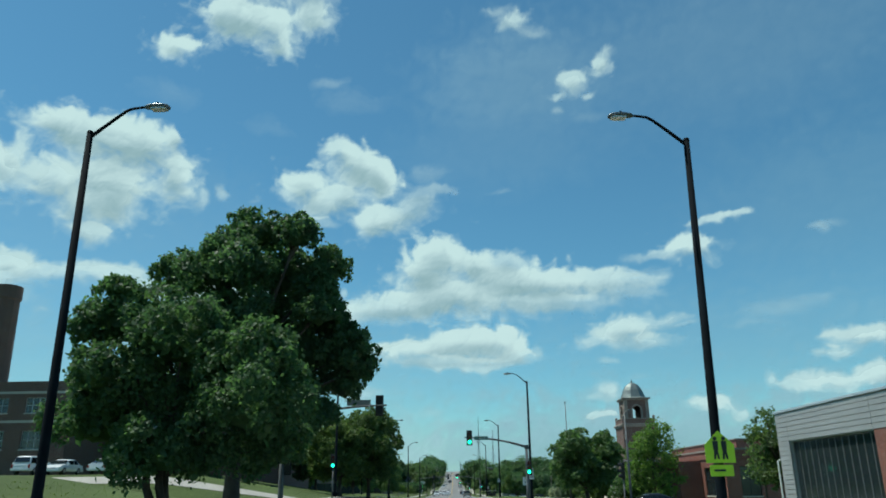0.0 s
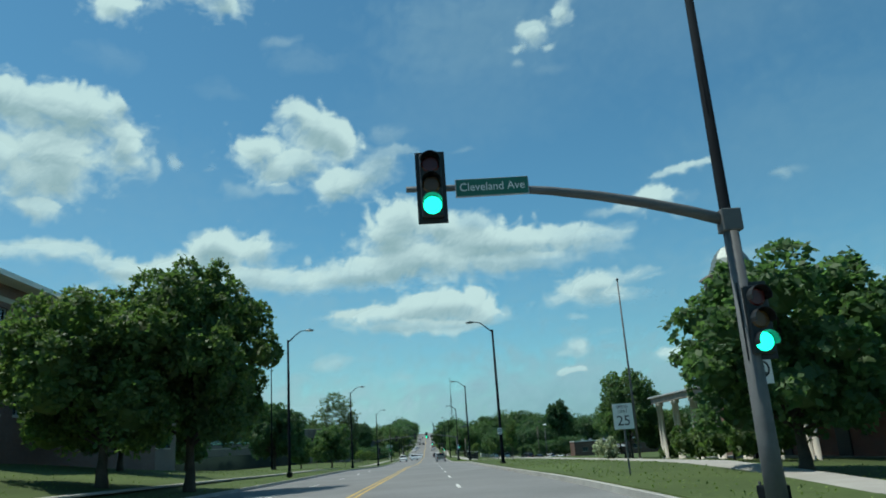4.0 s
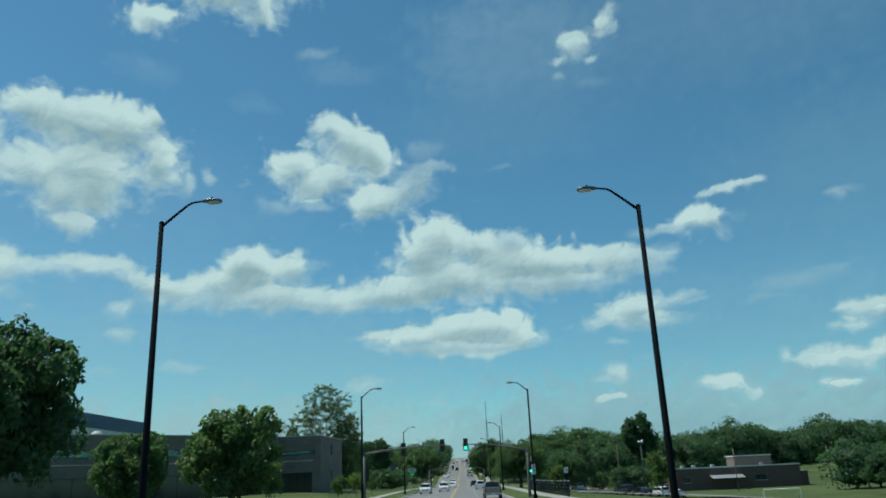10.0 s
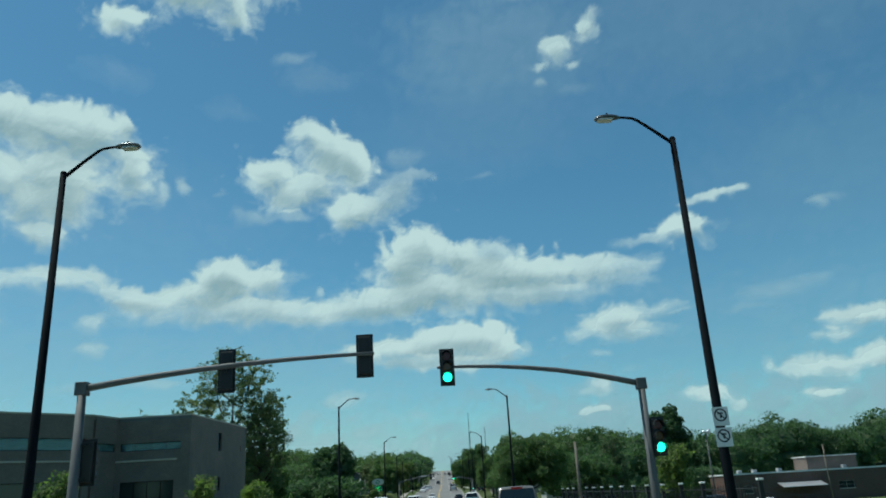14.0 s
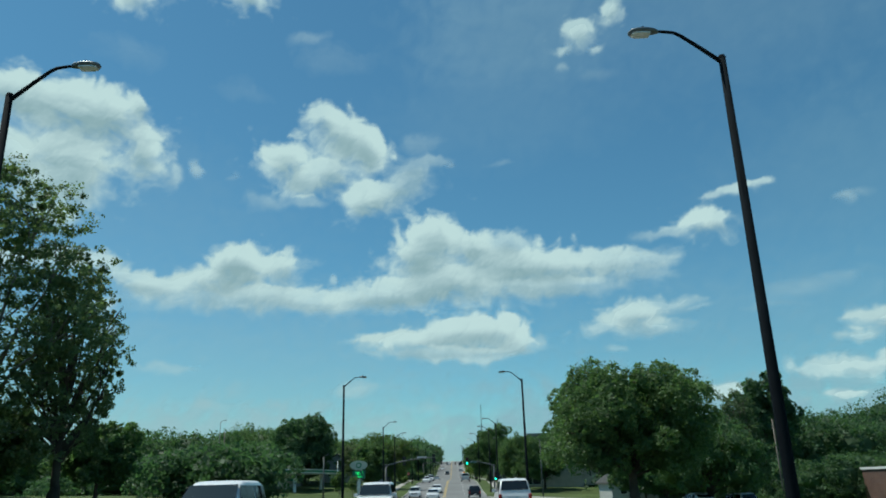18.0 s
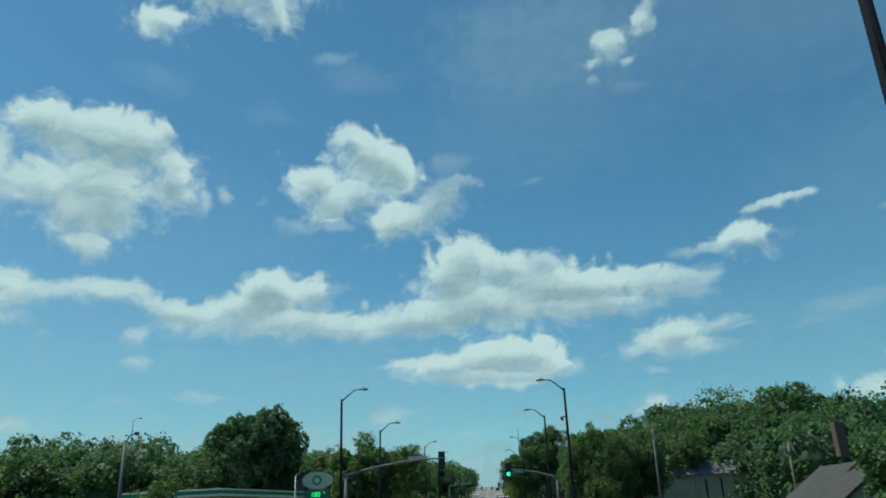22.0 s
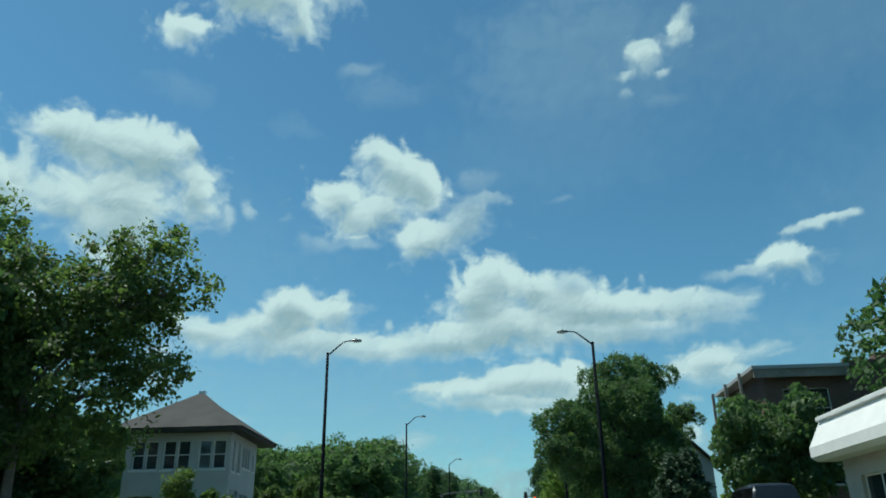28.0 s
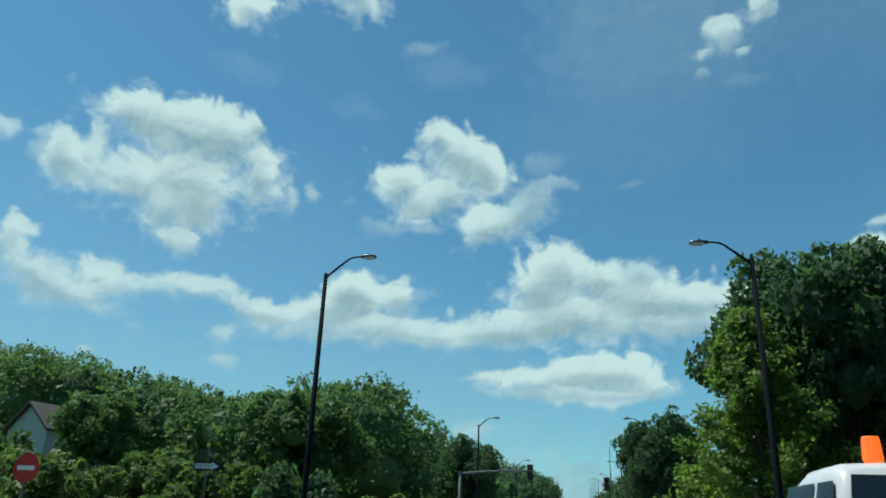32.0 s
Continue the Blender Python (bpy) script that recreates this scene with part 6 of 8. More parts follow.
part("chimney", boxes((-1.2, -0.6, 3, 3.6, 5.5, 7.6), bevel=0.02), M_BRICK_DARK, [o for o in scene.objects if o.name.startswith("house")][0])

# white house with a hip roof
wh = thing("white_house", 0, 0, 0, "large white two-storey house with a brown hip roof", "house")
P = [(-15.4, 418.6), (-16.0, 424.7), (-22.2, 424.5), (-21.6, 418.6)]
ln0, ln3 = (Vector(P[1]) - Vector(P[0])).length, (Vector(P[0]) - Vector(P[3])).length
w0 = [(0.3, 1.0, 4.9, 6.6), (1.5, 2.2, 4.9, 6.6), (2.7, 3.2, 5.3, 6.5), (3.35, 3.85, 5.3, 6.5), (4.0, 4.5, 5.3, 6.5), (5.2, 5.6, 5.3, 6.3)]
w0 += [(0.3, 0.9, 1.9, 3.9), (1.4, 2.2, 1.9, 3.9), (2.7, 3.2, 2.0, 3.8), (3.35, 3.85, 2.0, 3.8), (4.0, 4.5, 2.0, 3.8)]
w3 = [(0.4, 1.1, 5.0, 6.6), (1.2, 1.9, 5.0, 6.6), (2.2, 2.95, 5.0, 6.6), (3.05, 3.8, 5.0, 6.6), (4.3, 5.05, 5.0, 6.6), (5.15, 5.9, 5.0, 6.6), (0.5, 1.9, 2.0, 3.6), (3.0, 3.9, 2.0, 3.9)]
shell(wh, P, 0.8, 7.0, M_SIDING, {0: w0, 3: w3}, M_ROOF_DARK, frame_mat=M_WHITE_PAINT, sill=M_WHITE_PAINT, bars=0)
slab_roof(wh, [(-14.6, 417.7), (-15.2, 426.2), (-22.9, 426.0), (-22.3, 417.7)], 7.0, 7.2, M_SHINGLE, "eave", "brown eave")
bm = bmesh.new()
base = [bm.verts.new(p) for p in ((-14.5, 417.6, 7.205), (-15.1, 426.3, 7.205), (-23.0, 426.1, 7.205), (-22.4, 417.6, 7.205))]
r0, r1 = bm.verts.new((-18.5, 421.2, 9.85)), bm.verts.new((-18.9, 422.2, 9.85))
for f in ((base[0], base[1], r1, r0), (base[1], base[2], r1), (base[2], base[3], r0, r1), (base[3], base[0], r0), (base[3], base[2], base[1], base[0])):
    bm.faces.new(f)
part("roof", bm, M_SHINGLE, wh, "brown shingle hip roof")
part("ridge_vent", boxes((-18.75, -18.35, 421.1, 421.4, 9.6, 9.93), bevel=0.02), M_ROOF_METAL, wh)
d3 = (Vector(P[0]) - Vector(P[3])).normalized()
for k in range(26):
    z = 0.95 + 0.235 * k
    if 1.85 < z < 4.0 or 4.8 < z < 6.7:
        continue
    bm = bmesh.new()
    obox(bm, Vector((*P[3], 0)), Vector((*d3, 0)), Vector((-d3.y, d3.x, 0)), 0, ln3, -0.02, -0.004, z, z + 0.05)
    part("clapboard", bm, M_SIDING, wh)
part("porch_roof", boxes((-16.0, -14.4, 426.4, 428.6, 3.2, 3.4), bevel=0.03), M_GREY_PAINT, wh)
for y in (426.7, 428.3):
    part("porch_post", boxes((-14.7, -14.55, y - 0.07, y + 0.07, 1.0, 3.2)), M_GREY_PAINT, wh)

# apartment house
apt = thing("apartment_house", 0, 0, 0, "dark red brick apartment house with a wide pale eave and porches", "building")
P = [(18.6, 441.0), (18.6, 431.8), (36, 431.8), (36, 441.0)]
w1 = [(1.2, 4.4, 8.2, 11.0), (6.8, 8.0, 8.6, 10.4), (11, 12.2, 8.6, 10.4), (1.2, 4.4, 4.4, 7.0), (6.8, 8.0, 4.8, 6.6), (14, 15.2, 8.6, 10.4)]
shell(apt, P, 0.8, 12.3, M_BRICK_DARK, {1: w1, 0: [(1.0, 3.0, 8.4, 10.6), (5.5, 7.5, 8.4, 10.6), (1.0, 3.0, 4.4, 6.6), (5.5, 7.5, 4.4, 6.6)]}, M_ROOF_DARK, frame_mat=M_WHITE_PAINT)
slab_roof(apt, [(17.7, 441.9), (17.7, 431.0), (24.4, 431.0), (24.4, 441.9)], 12.3, 12.55, M_GREY_PAINT, "eave", "pale wide eave")
part("parapet", boxes((24.4, 36.1, 431.7, 441.1, 12.3, 12.9)), M_BRICK_DARK, apt)
part("chimney", boxes((27.2, 28.2, 433, 434, 12.8, 13.7), bevel=0.02), M_BRICK_DARK, apt)
part("eave_board", boxes((17.8, 24.3, 431.1, 431.25, 11.7, 12.29)), M_STONE_DARK, apt)
for z in (4.0, 7.8):
    part("porch_floor", boxes((17.0, 18.58, 432.2, 440.6, z - 0.2, z), bevel=0.01), M_STONE_DARK, apt)
for y in (432.4, 436.4, 440.4):
    part("porch_post", boxes((17.05, 17.25, y - 0.1, y + 0.1, 1.0, 12.3), bevel=0.01), M_STONE_DARK, apt)

# pale low hall with narrow slots under a steep shingle slope
pal = thing("low_hall", 0, 0, 0, "low pale hall with narrow slot windows and grey shingle roof", "building")
P = [(31.4, 395.4), (31.4, 406.0), (21.4, 405.0), (21.4, 394.4)]
shell(pal, P, 0.2, 4.5, M_STONE, {3: [(2.6 + 1.9 * k, 2.85 + 1.9 * k, 1.8, 4.0) for k in range(3)]}, M_ROOF_DARK, frame_mat=M_BLACK, bars=0, rail=False, sill=None)
bm = bmesh.new()
ring = [[bm.verts.new(p) for p in q] for q in (((31.8, 395.0, 4.5), (31.8, 406.4, 4.5), (21.0, 405.4, 4.5), (21.0, 394.0, 4.5)), ((30.9, 397.0, 6.15), (30.9, 404.5, 6.15), (21.9, 403.6, 6.3), (21.9, 396.0, 6.3)))]
for k in range(4):
    bm.faces.new((ring[0][k], ring[0][(k + 1) % 4], ring[1][(k + 1) % 4], ring[1][k]))
bm.faces.new(ring[1])
bm.faces.new(ring[0][::-1])
part("roof_slope", bm, M_SHINGLE_GREY, pal, "grey shingle roof slope")
for k in range(5):
    part("shingle_course", boxes((21.2 + 0.16 * k, 31.6 - 0.14 * k, 394.5 + 0.36 * k, 394.56 + 0.36 * k, 4.5 + 0.33 * k, 4.56 + 0.33 * k)), M_SHINGLE_GREY, pal)

# low shop with a white fascia
shp = thing("shop", 0.5, 0, 0, "low tan brick shop with a broad white sloping fascia", "building")
P = [(11.6, 405.0), (11.6, 394.2), (24, 394.2), (24, 405.0)]
shell(shp, P, -0.6, 4.0, M_STONE, {0: [(1.2, 3.6, 0.6, 2.8), (5.5, 8.5, 0.6, 2.8)], 1: [(1.0, 4.2, 0.6, 2.8)]}, M_ROOF_DARK, frame_mat=M_WHITE_PAINT)
bm = bmesh.new()
bm_prism(bm, [(10.7, 3.55), (10.9, 3.4), (11.58, 3.4), (11.58, 4.8), (11.2, 4.8), (10.7, 3.9)], "y", 393.6, 405.4)
part("fascia", bm, M_WHITE_PAINT, shp, "white fascia")
part("coping", boxes((11.05, 19.2, 393.9, 405.3, 4.8, 4.95), bevel=0.02), M_WHITE_PAINT, shp)
part("aerial", bm_tube(bmesh.new(), [(13, 401, 4.9), (13, 401, 9.3)], [0.03, 0.015], 6), M_STEEL_DARK, shp)

# church tower with battlements
chu = thing("church_tower", 0, 0, 0, "square grey stone church tower with battlements and a belfry window", "tower")
X0, X1, Y0, Y1 = -24.7, -19.4, 529, 534.3
shell(chu, [(X1, Y0), (X1, Y1), (X0, Y1), (X0, Y0)], 3.0, 15.9, M_STONE_DARK, {3: [(1.9, 2.5, 12.3, 14.6), (2.8, 3.4, 12.3, 14.6)], 0: [(1.9, 2.5, 12.3, 14.6), (2.8, 3.4, 12.3, 14.6)]}, M_ROOF_DARK, frame_mat=M_STONE_DARK, bars=0, rail=False, sill=M_STONE_DARK)
for k in range(4):
    u = X0 + (X1 - X0) * (k + 0.02) / 3.45
    for y in (Y0, Y1 - 0.35):
        part("merlon", boxes((u, u + 0.8, y, y + 0.35, 15.9, 16.75), bevel=0.03), M_STONE_DARK, chu)
    v = Y0 + (Y1 - Y0) * (k + 0.02) / 3.45
    if 0 < k < 3:
        for x in (X0, X1 - 0.35):
            part("merlon", boxes((x, x + 0.35, v, v + 0.8, 15.9, 16.75), bevel=0.03), M_STONE_DARK, chu)
for za, zb in ((11.6, 11.85), (15.3, 15.5)):
    part("string_course", boxes((X0 - 0.1, X1 + 0.1, Y0 - 0.1, Y0 - 0.003, za, zb)), M_STONE, chu)
part("nave", boxes((-40, X0 - 0.01, 530, 540, 3, 9.5)), M_STONE_DARK, chu)

# steel picket fence and the wall along the crossing
fen = thing("picket_fence", 0, 0, 0, "dark steel picket fence with pale capped posts", "fence")
picket = finish(boxes((-0.012, 0.012, -0.012, 0.012, 0.0, 1.35)), "picket", M_CHAIN)
for k in range(150):
    y = 214 + k * 0.3
    x = 10.4
    part_mesh("picket", picket, fen, (x, y, ground_z(x, y) + 0.05))
for k in range(16):
    y = 214 + k * 3.0
    part("post", boxes((10.33, 10.47, y - 0.07, y + 0.07, ground_z(10.4, y) - 0.1, ground_z(10.4, y) + 1.5), bevel=0.01), M_CHAIN, fen)
    part("cap", boxes((10.3, 10.5, y - 0.1, y + 0.1, ground_z(10.4, y) + 1.5, ground_z(10.4, y) + 1.58), bevel=0.02), M_WHITE_PAINT, fen)
for h in (0.25, 1.25):
    bm = bmesh.new()
    bm_tube(bm, [(10.4, 214 + 5 * k, ground_z(10.4, 214 + 5 * k) + h) for k in range(10)], [0.022] * 10, 4)
    part("rail", bm, M_CHAIN, fen)
fen2 = thing("picket_fence", 0, 0, 0, "tall dark steel picket fence beside the car park", "fence")
tallp = finish(boxes((-0.015, 0.015, -0.015, 0.015, 0.0, 2.2)), "picket", M_CHAIN)
for k in range(90):
    x, y = 11 + k * 0.28, 262.0
    part_mesh("picket", tallp, fen2, (x, y, ground_z(x, y) + 0.05))
for h in (0.3, 2.0):
    bm = bmesh.new()
    bm_tube(bm, [(11 + 5 * k, 262, ground_z(11 + 5 * k, 262) + h) for k in range(6)], [0.025] * 6, 4)
    part("rail", bm, M_CHAIN, fen2)

# playing field: goal frame, clay, posts
goal = thing("goal_frame", 46.4, 249.5, ground_z(46.4, 249.5), "white goal frame on the playing field", "goal")
bm = bmesh.new()
bm_tube(bm, [(-2.7, 0, -0.05), (-2.7, 0, 1.85), (2.7, 0, 1.85), (2.7, 0, -0.05)], [0.07] * 4, 8)
part("front_frame", bm, M_WHITE_PAINT, goal)
for u in (-2.7, 2.7):
    bm = bmesh.new()
    bm_tube(bm, [(u, 0, 1.83), (u, 1.7, 0.02)], [0.045, 0.045], 6)
    part("back_bar", bm, M_WHITE_PAINT, goal)
v = [(58 + 13 * math.cos(6.2832 * k / 24), 235 + 8 * math.sin(6.2832 * k / 24)) for k in range(24)]
tagged(new("infield", raw_mesh("infield", [(x, y, ground_z(x, y) + 0.08) for x, y in v], [tuple(range(24))], M_CLAY)), "bare clay infield on the playing field", "ground", kind="structure")
v = [(18 + 34 * u, 258 + 30 * w) for u, w in ((0, 0), (1, 0), (1, 1), (0, 1))]
tagged(new("car_park", raw_mesh("car_park", [(x, y, ground_z(x, y) + 0.12) for x, y in v], [(0, 1, 2, 3)], M_ASPHALT_OLD)), "grey asphalt car park", "ground", kind="structure")


# ---- trees ----
def leaf_points(lumps, n, rng, clump=0.7, shell=0.55):
    """Points in loose clumps through ellipsoid lumps, for airy crowns, with the way outwards."""
    L = np.array(lumps, float)
    wgt = (L[:, 3] * L[:, 4] * L[:, 5]) ** 0.7
    wgt /= wgt.sum()
    k = max(20, n // 40)
    which = rng.choice(len(L), k, p=wgt)
    d = rng.normal(size=(k, 3))
    d /= np.linalg.norm(d, axis=1)[:, None]
    rad = shell + (1.06 - shell) * rng.random(k) ** 0.6
    centre = L[which, :3] + d * L[which, 3:] * rad[:, None]
    own = rng.choice(k, n)
    size = clump * (0.5 + rng.random(k))
    off = np.clip(rng.normal(size=(n, 3)), -1.6, 1.6) * 0.55
    off[:, 2] *= 0.75
    p = centre[own] + off * size[own][:, None]
    return p, d[own]


def billowing_points(lumps, n, rng, puffs=18, loose=0.16):
    """Points on the skins of small puffs that sit on the lumps of a dense crown, with the way outwards."""
    L = np.array(lumps, float)
    k = np.arange(puffs) + 0.5
    up = 1 - 1.55 * k / puffs
    around = np.sqrt(np.clip(1 - up * up, 0, 1))
    C, R, D = [], [], []
    for x, y, z, a, b, c in L:
        turn = 2.39996 * k + rng.random() * 6.28
        d = np.stack([around * np.cos(turn), around * np.sin(turn), up], 1) + rng.normal(size=(puffs, 3)) * 0.14
        d /= np.linalg.norm(d, axis=1)[:, None]
        C.append(np.array([x, y, z]) + d * np.array([a, b, c]) * rng.uniform(0.58, 1.0, (puffs, 1)))
        R.append((a * b * c) ** (1 / 3) * rng.uniform(0.22, 0.5, puffs))
        D.append(d)
    C, R, D = np.concatenate(C), np.concatenate(R), np.concatenate(D)
    m = int(n * 1.5)
    own = rng.choice(len(C), m, p=R ** 2 / (R ** 2).sum())
    out = rng.normal(size=(m, 3)) + D[own] * 0.9 + np.array([0, 0, 0.35])
    out /= np.linalg.norm(out, axis=1)[:, None]
    far = rng.uniform(0.72, 1.06, m) + (rng.random(m) < loose) * rng.uniform(0.05, 0.4, m)
    p = C[own] + out * (R[own] * far)[:, None]
    if len(L) < 60:
        deep = np.min([np.sum(((p - q[:3]) / q[3:]) ** 2, axis=1) for q in L], axis=0)
        keep = deep > 0.5
        p, out = p[keep], out[keep]
    return p[:n], out[:n]


def leaf_quads(p, out, size, rng, droop=0.0):
    """A pointed leaf spray at each point: four corners, folded a little."""
    n = len(p)
    ax = rng.normal(size=(n, 3)) + out * 0.35
    ax[:, 2] -= droop
    ax /= np.linalg.norm(ax, axis=1)[:, None]
    nr = rng.normal(size=(n, 3)) * 0.5 + out * 0.9 + np.array([0, 0, 0.35])
    sd = np.cross(ax, nr)
    sd /= np.linalg.norm(sd, axis=1)[:, None] + 1e-9
    up = np.cross(sd, ax)
    s = size * (0.6 + 0.8 * rng.random(n))[:, None]
    q = np.stack([p - ax * s * 0.5, p + sd * s * 0.36 + up * s * 0.08, p + ax * s * 0.6 - up * s * 0.06, p - sd * s * 0.36 + up * s * 0.08], 1)
    return q.reshape(-1, 3)


def quads_mesh(name, v, material):
    n = len(v) // 4
    me = bpy.data.meshes.new(name)
    me.vertices.add(len(v))
    me.vertices.foreach_set("co", v.astype(np.float32).ravel())
    me.loops.add(n * 4)
    me.loops.foreach_set("vertex_index", np.arange(n * 4, dtype=np.int32))
    me.polygons.add(n)
    me.polygons.foreach_set("loop_start", np.arange(0, n * 4, 4, dtype=np.int32))
    me.polygons.foreach_set("loop_total", np.full(n, 4, dtype=np.int32))
    me.materials.append(material)
    me.update(calc_edges=True)
    return me


def crown_lumps(h, r, base, count, rng, flat=0.8, taper=0.0):
    """Lumps that fill a lobed crown between the heights base and h."""
    mid, half = (h + base) / 2, (h - base) / 2
    out = [(0, 0, mid, r * 0.5, r * 0.5, half * 0.62)]
    for k in range(count):
        a = 6.2832 * (k * 0.618 + 0.12 * rng.random())
        u = -0.82 + 1.7 * ((k + 0.5) / count)
        ring = math.sqrt(max(0.03, 1 - u * u)) * (0.6 + 0.3 * rng.random())
        s = 0.22 + 0.17 * rng.random()
        ring *= 1 - taper * (u + 0.82) / 1.7
        out.append((math.cos(a) * ring * r, math.sin(a) * ring * r, mid + u * half * 0.78, r * s, r * s, half * s * flat + 0.3))
    return out


def ball():
    bm = bmesh.new()
    bmesh.ops.create_icosphere(bm, subdivisions=2, radius=1.0)
    v = np.array([q.co[:] for q in bm.verts])
    f = np.array([[q.index for q in p.verts] for p in bm.faces])
    bm.free()
    return v, f


BALL_V, BALL_F = ball()


def crown_cores(lumps, size, rng, rough=0.2):
    """Rough masses of foliage inside the lumps, as corners and faces."""
    L = np.array(lumps, float)
    k = size * rng.uniform(1 - rough, 1 + rough, (len(L), len(BALL_V), 1))
    v = L[:, None, :3] + BALL_V[None] * L[:, None, 3:] * k
    f = BALL_F[None] + (np.arange(len(L)) * len(BALL_V))[:, None, None]
    return v.reshape(-1, 3).tolist(), f.reshape(-1, 3).tolist()


def trunk_mesh(bm, h, base, r, lumps, rng, thick, sides=8, twigs=3, multi=1):
    """A tapered trunk that bends a little, limbs to the lumps, and twigs that fork off them."""
    for m in range(multi):
        sx, sy = (rng.random() - 0.5) * 1.2 * (multi > 1), (rng.random() - 0.5) * 1.2 * (multi > 1)
        top = Vector((sx * 2 + (rng.random() - 0.5) * 0.4, sy * 2 + (rng.random() - 0.5) * 0.4, base + (h - base) * 0.62))
        pts = [Vector((sx, sy, -0.3)), Vector((sx, sy, 0.25)), Vector((sx * 1.2 + 0.1 * rng.random(), sy * 1.2, base * 0.6 + 0.2)), Vector((sx * 1.5, sy * 1.5, base + 0.3)), top]
        rad = [thick * 1.5, thick * 1.12, thick * 0.9, thick * 0.78, thick * 0.22]
        bm_tube(bm, pts, rad, sides)
    for i, (x, y, z, a, b, c) in enumerate(lumps[1:]):
        start = Vector((0, 0, min(z - 0.3, base + (z - base) * 0.35 + 0.2)))
        end = Vector((x, y, z))
        midp = start.lerp(end, 0.5) + Vector(((rng.random() - 0.5) * 0.5, (rng.random() - 0.5) * 0.5, 0.1 + rng.random() * 0.4))
        t = thick * (0.3 + 0.12 * rng.random())
        bm_tube(bm, [start, midp, end], [t, t * 0.65, t * 0.3], 6, False)
        for _ in range(twigs):
            d = Vector(rng.normal(size=3)).normalized()
            tip = end + Vector((d.x * a, d.y * b, abs(d.z) * c)) * 0.9
            bm_tube(bm, [midp.lerp(end, 0.6), midp.lerp(end, 0.85).lerp(tip, 0.4), tip], [t * 0.4, t * 0.28, t * 0.1], 4, False)


def make_tree(label, h, r, base, seed, material, bark, leaves=9000, leaf=0.42, lumps=13, thick=0.24, clump=0.75, shell=0.5, droop=0.0, flat=0.8, twigs=3, multi=1, category="tree", name="tree", core=0.5, taper=0.0, shape=()):
    """A tree at the origin; it is moved to its place afterwards."""
    rng = np.random.default_rng(seed)
    lm = list(shape) or crown_lumps(h, r, base, lumps, rng, flat, taper)
    t = thing(name, 0, 0, 0, label, category)
    bm = bmesh.new()
    trunk_mesh(bm, h, base, r, lm, rng, thick, 9, twigs, multi)
    part("trunk", bm, bark, t, smooth=True)
    p, out = billowing_points(lm, leaves, rng) if core else leaf_points(lm, leaves, rng, clump, shell)
    p[:, 2] = np.maximum(p[:, 2], base * 0.55 + 0.15)
    inner, out2 = leaf_points([(x, y, z, a * 0.8, b * 0.8, c * 0.8) for x, y, z, a, b, c in lm], leaves // 6, rng, clump, 0.3)
    if core:
        inner, out2 = billowing_points([(x, y, z, a * 0.72, b * 0.72, c * 0.72) for x, y, z, a, b, c in lm], leaves // 7, rng, 12)
    v = [leaf_quads(p, out, leaf, rng, droop), leaf_quads(inner, out2, leaf * (1.9 if core else 1.5), rng, droop)]
    v = np.concatenate(v)
    crown = part_mesh("crown", quads_mesh("crown", v, material), t)
    if core:
        part_mesh("inner_foliage", raw_mesh("inner_foliage", *crown_cores(lm, core * 1.15, rng, 0.12), material), crown)
    return t


def make_conifer(label, h, r, seed, material, leaves=5000, leaf=0.34, name="tree"):
    rng = np.random.default_rng(seed)
    t = thing(name, 0, 0, 0, label, "tree")
    bm = bmesh.new()
    bm_tube(bm, [(0, 0, -0.3), (0, 0, h * 0.5), (0.05, 0, h * 0.97)], [h * 0.022, h * 0.015, 0.02], 7)
    tips = []
    for k in range(70):
        z = h * (0.08 + 0.88 * (k / 70))
        ln = r * (1 - z / h) ** 0.8 * (0.75 + 0.4 * rng.random()) + 0.12
        a = k * 2.4 + rng.random()
        e = (math.cos(a) * ln, math.sin(a) * ln, z + ln * 0.35)
        bm_tube(bm, [(0, 0, z), e], [0.035, 0.008], 4, False)
        tips.append(((0, 0, z), e))
    part("trunk", bm, M_BARK, t, smooth=True)
    own = rng.choice(len(tips), leaves)
    A, B = np.array([q[0] for q in tips]), np.array([q[1] for q in tips])
    f = rng.random(leaves) ** 0.6
    p = A[own] + (B - A)[own] * f[:, None] + rng.normal(size=(leaves, 3)) * 0.16
    d = (B - A)[own]
    d /= np.linalg.norm(d, axis=1)[:, None]
    part_mesh("crown", quads_mesh("crown", leaf_quads(p, d * 1.8, leaf, rng), material), t)
    return t


def put(ob, x, y, turn=0.0, scale=(1, 1, 1), sink=0.08, label=""):
    """A finished thing to its place on the ground."""
    s = scale if isinstance(scale, tuple) else (scale,) * 3
    ob.matrix_basis = Matrix.Translation((x, y, ground_z(x, y) - sink)) @ Matrix.Rotation(radians(turn), 4, "Z") @ Matrix.Diagonal((*s, 1))
    if label:
        ob["label"] = label
    return ob


def again(ob, x, y, turn=0.0, scale=(1, 1, 1), sink=0.08, label=""):
    c = copy_thing(ob, Matrix.Identity(4))
    return put(c, x, y, turn, scale, sink, label)


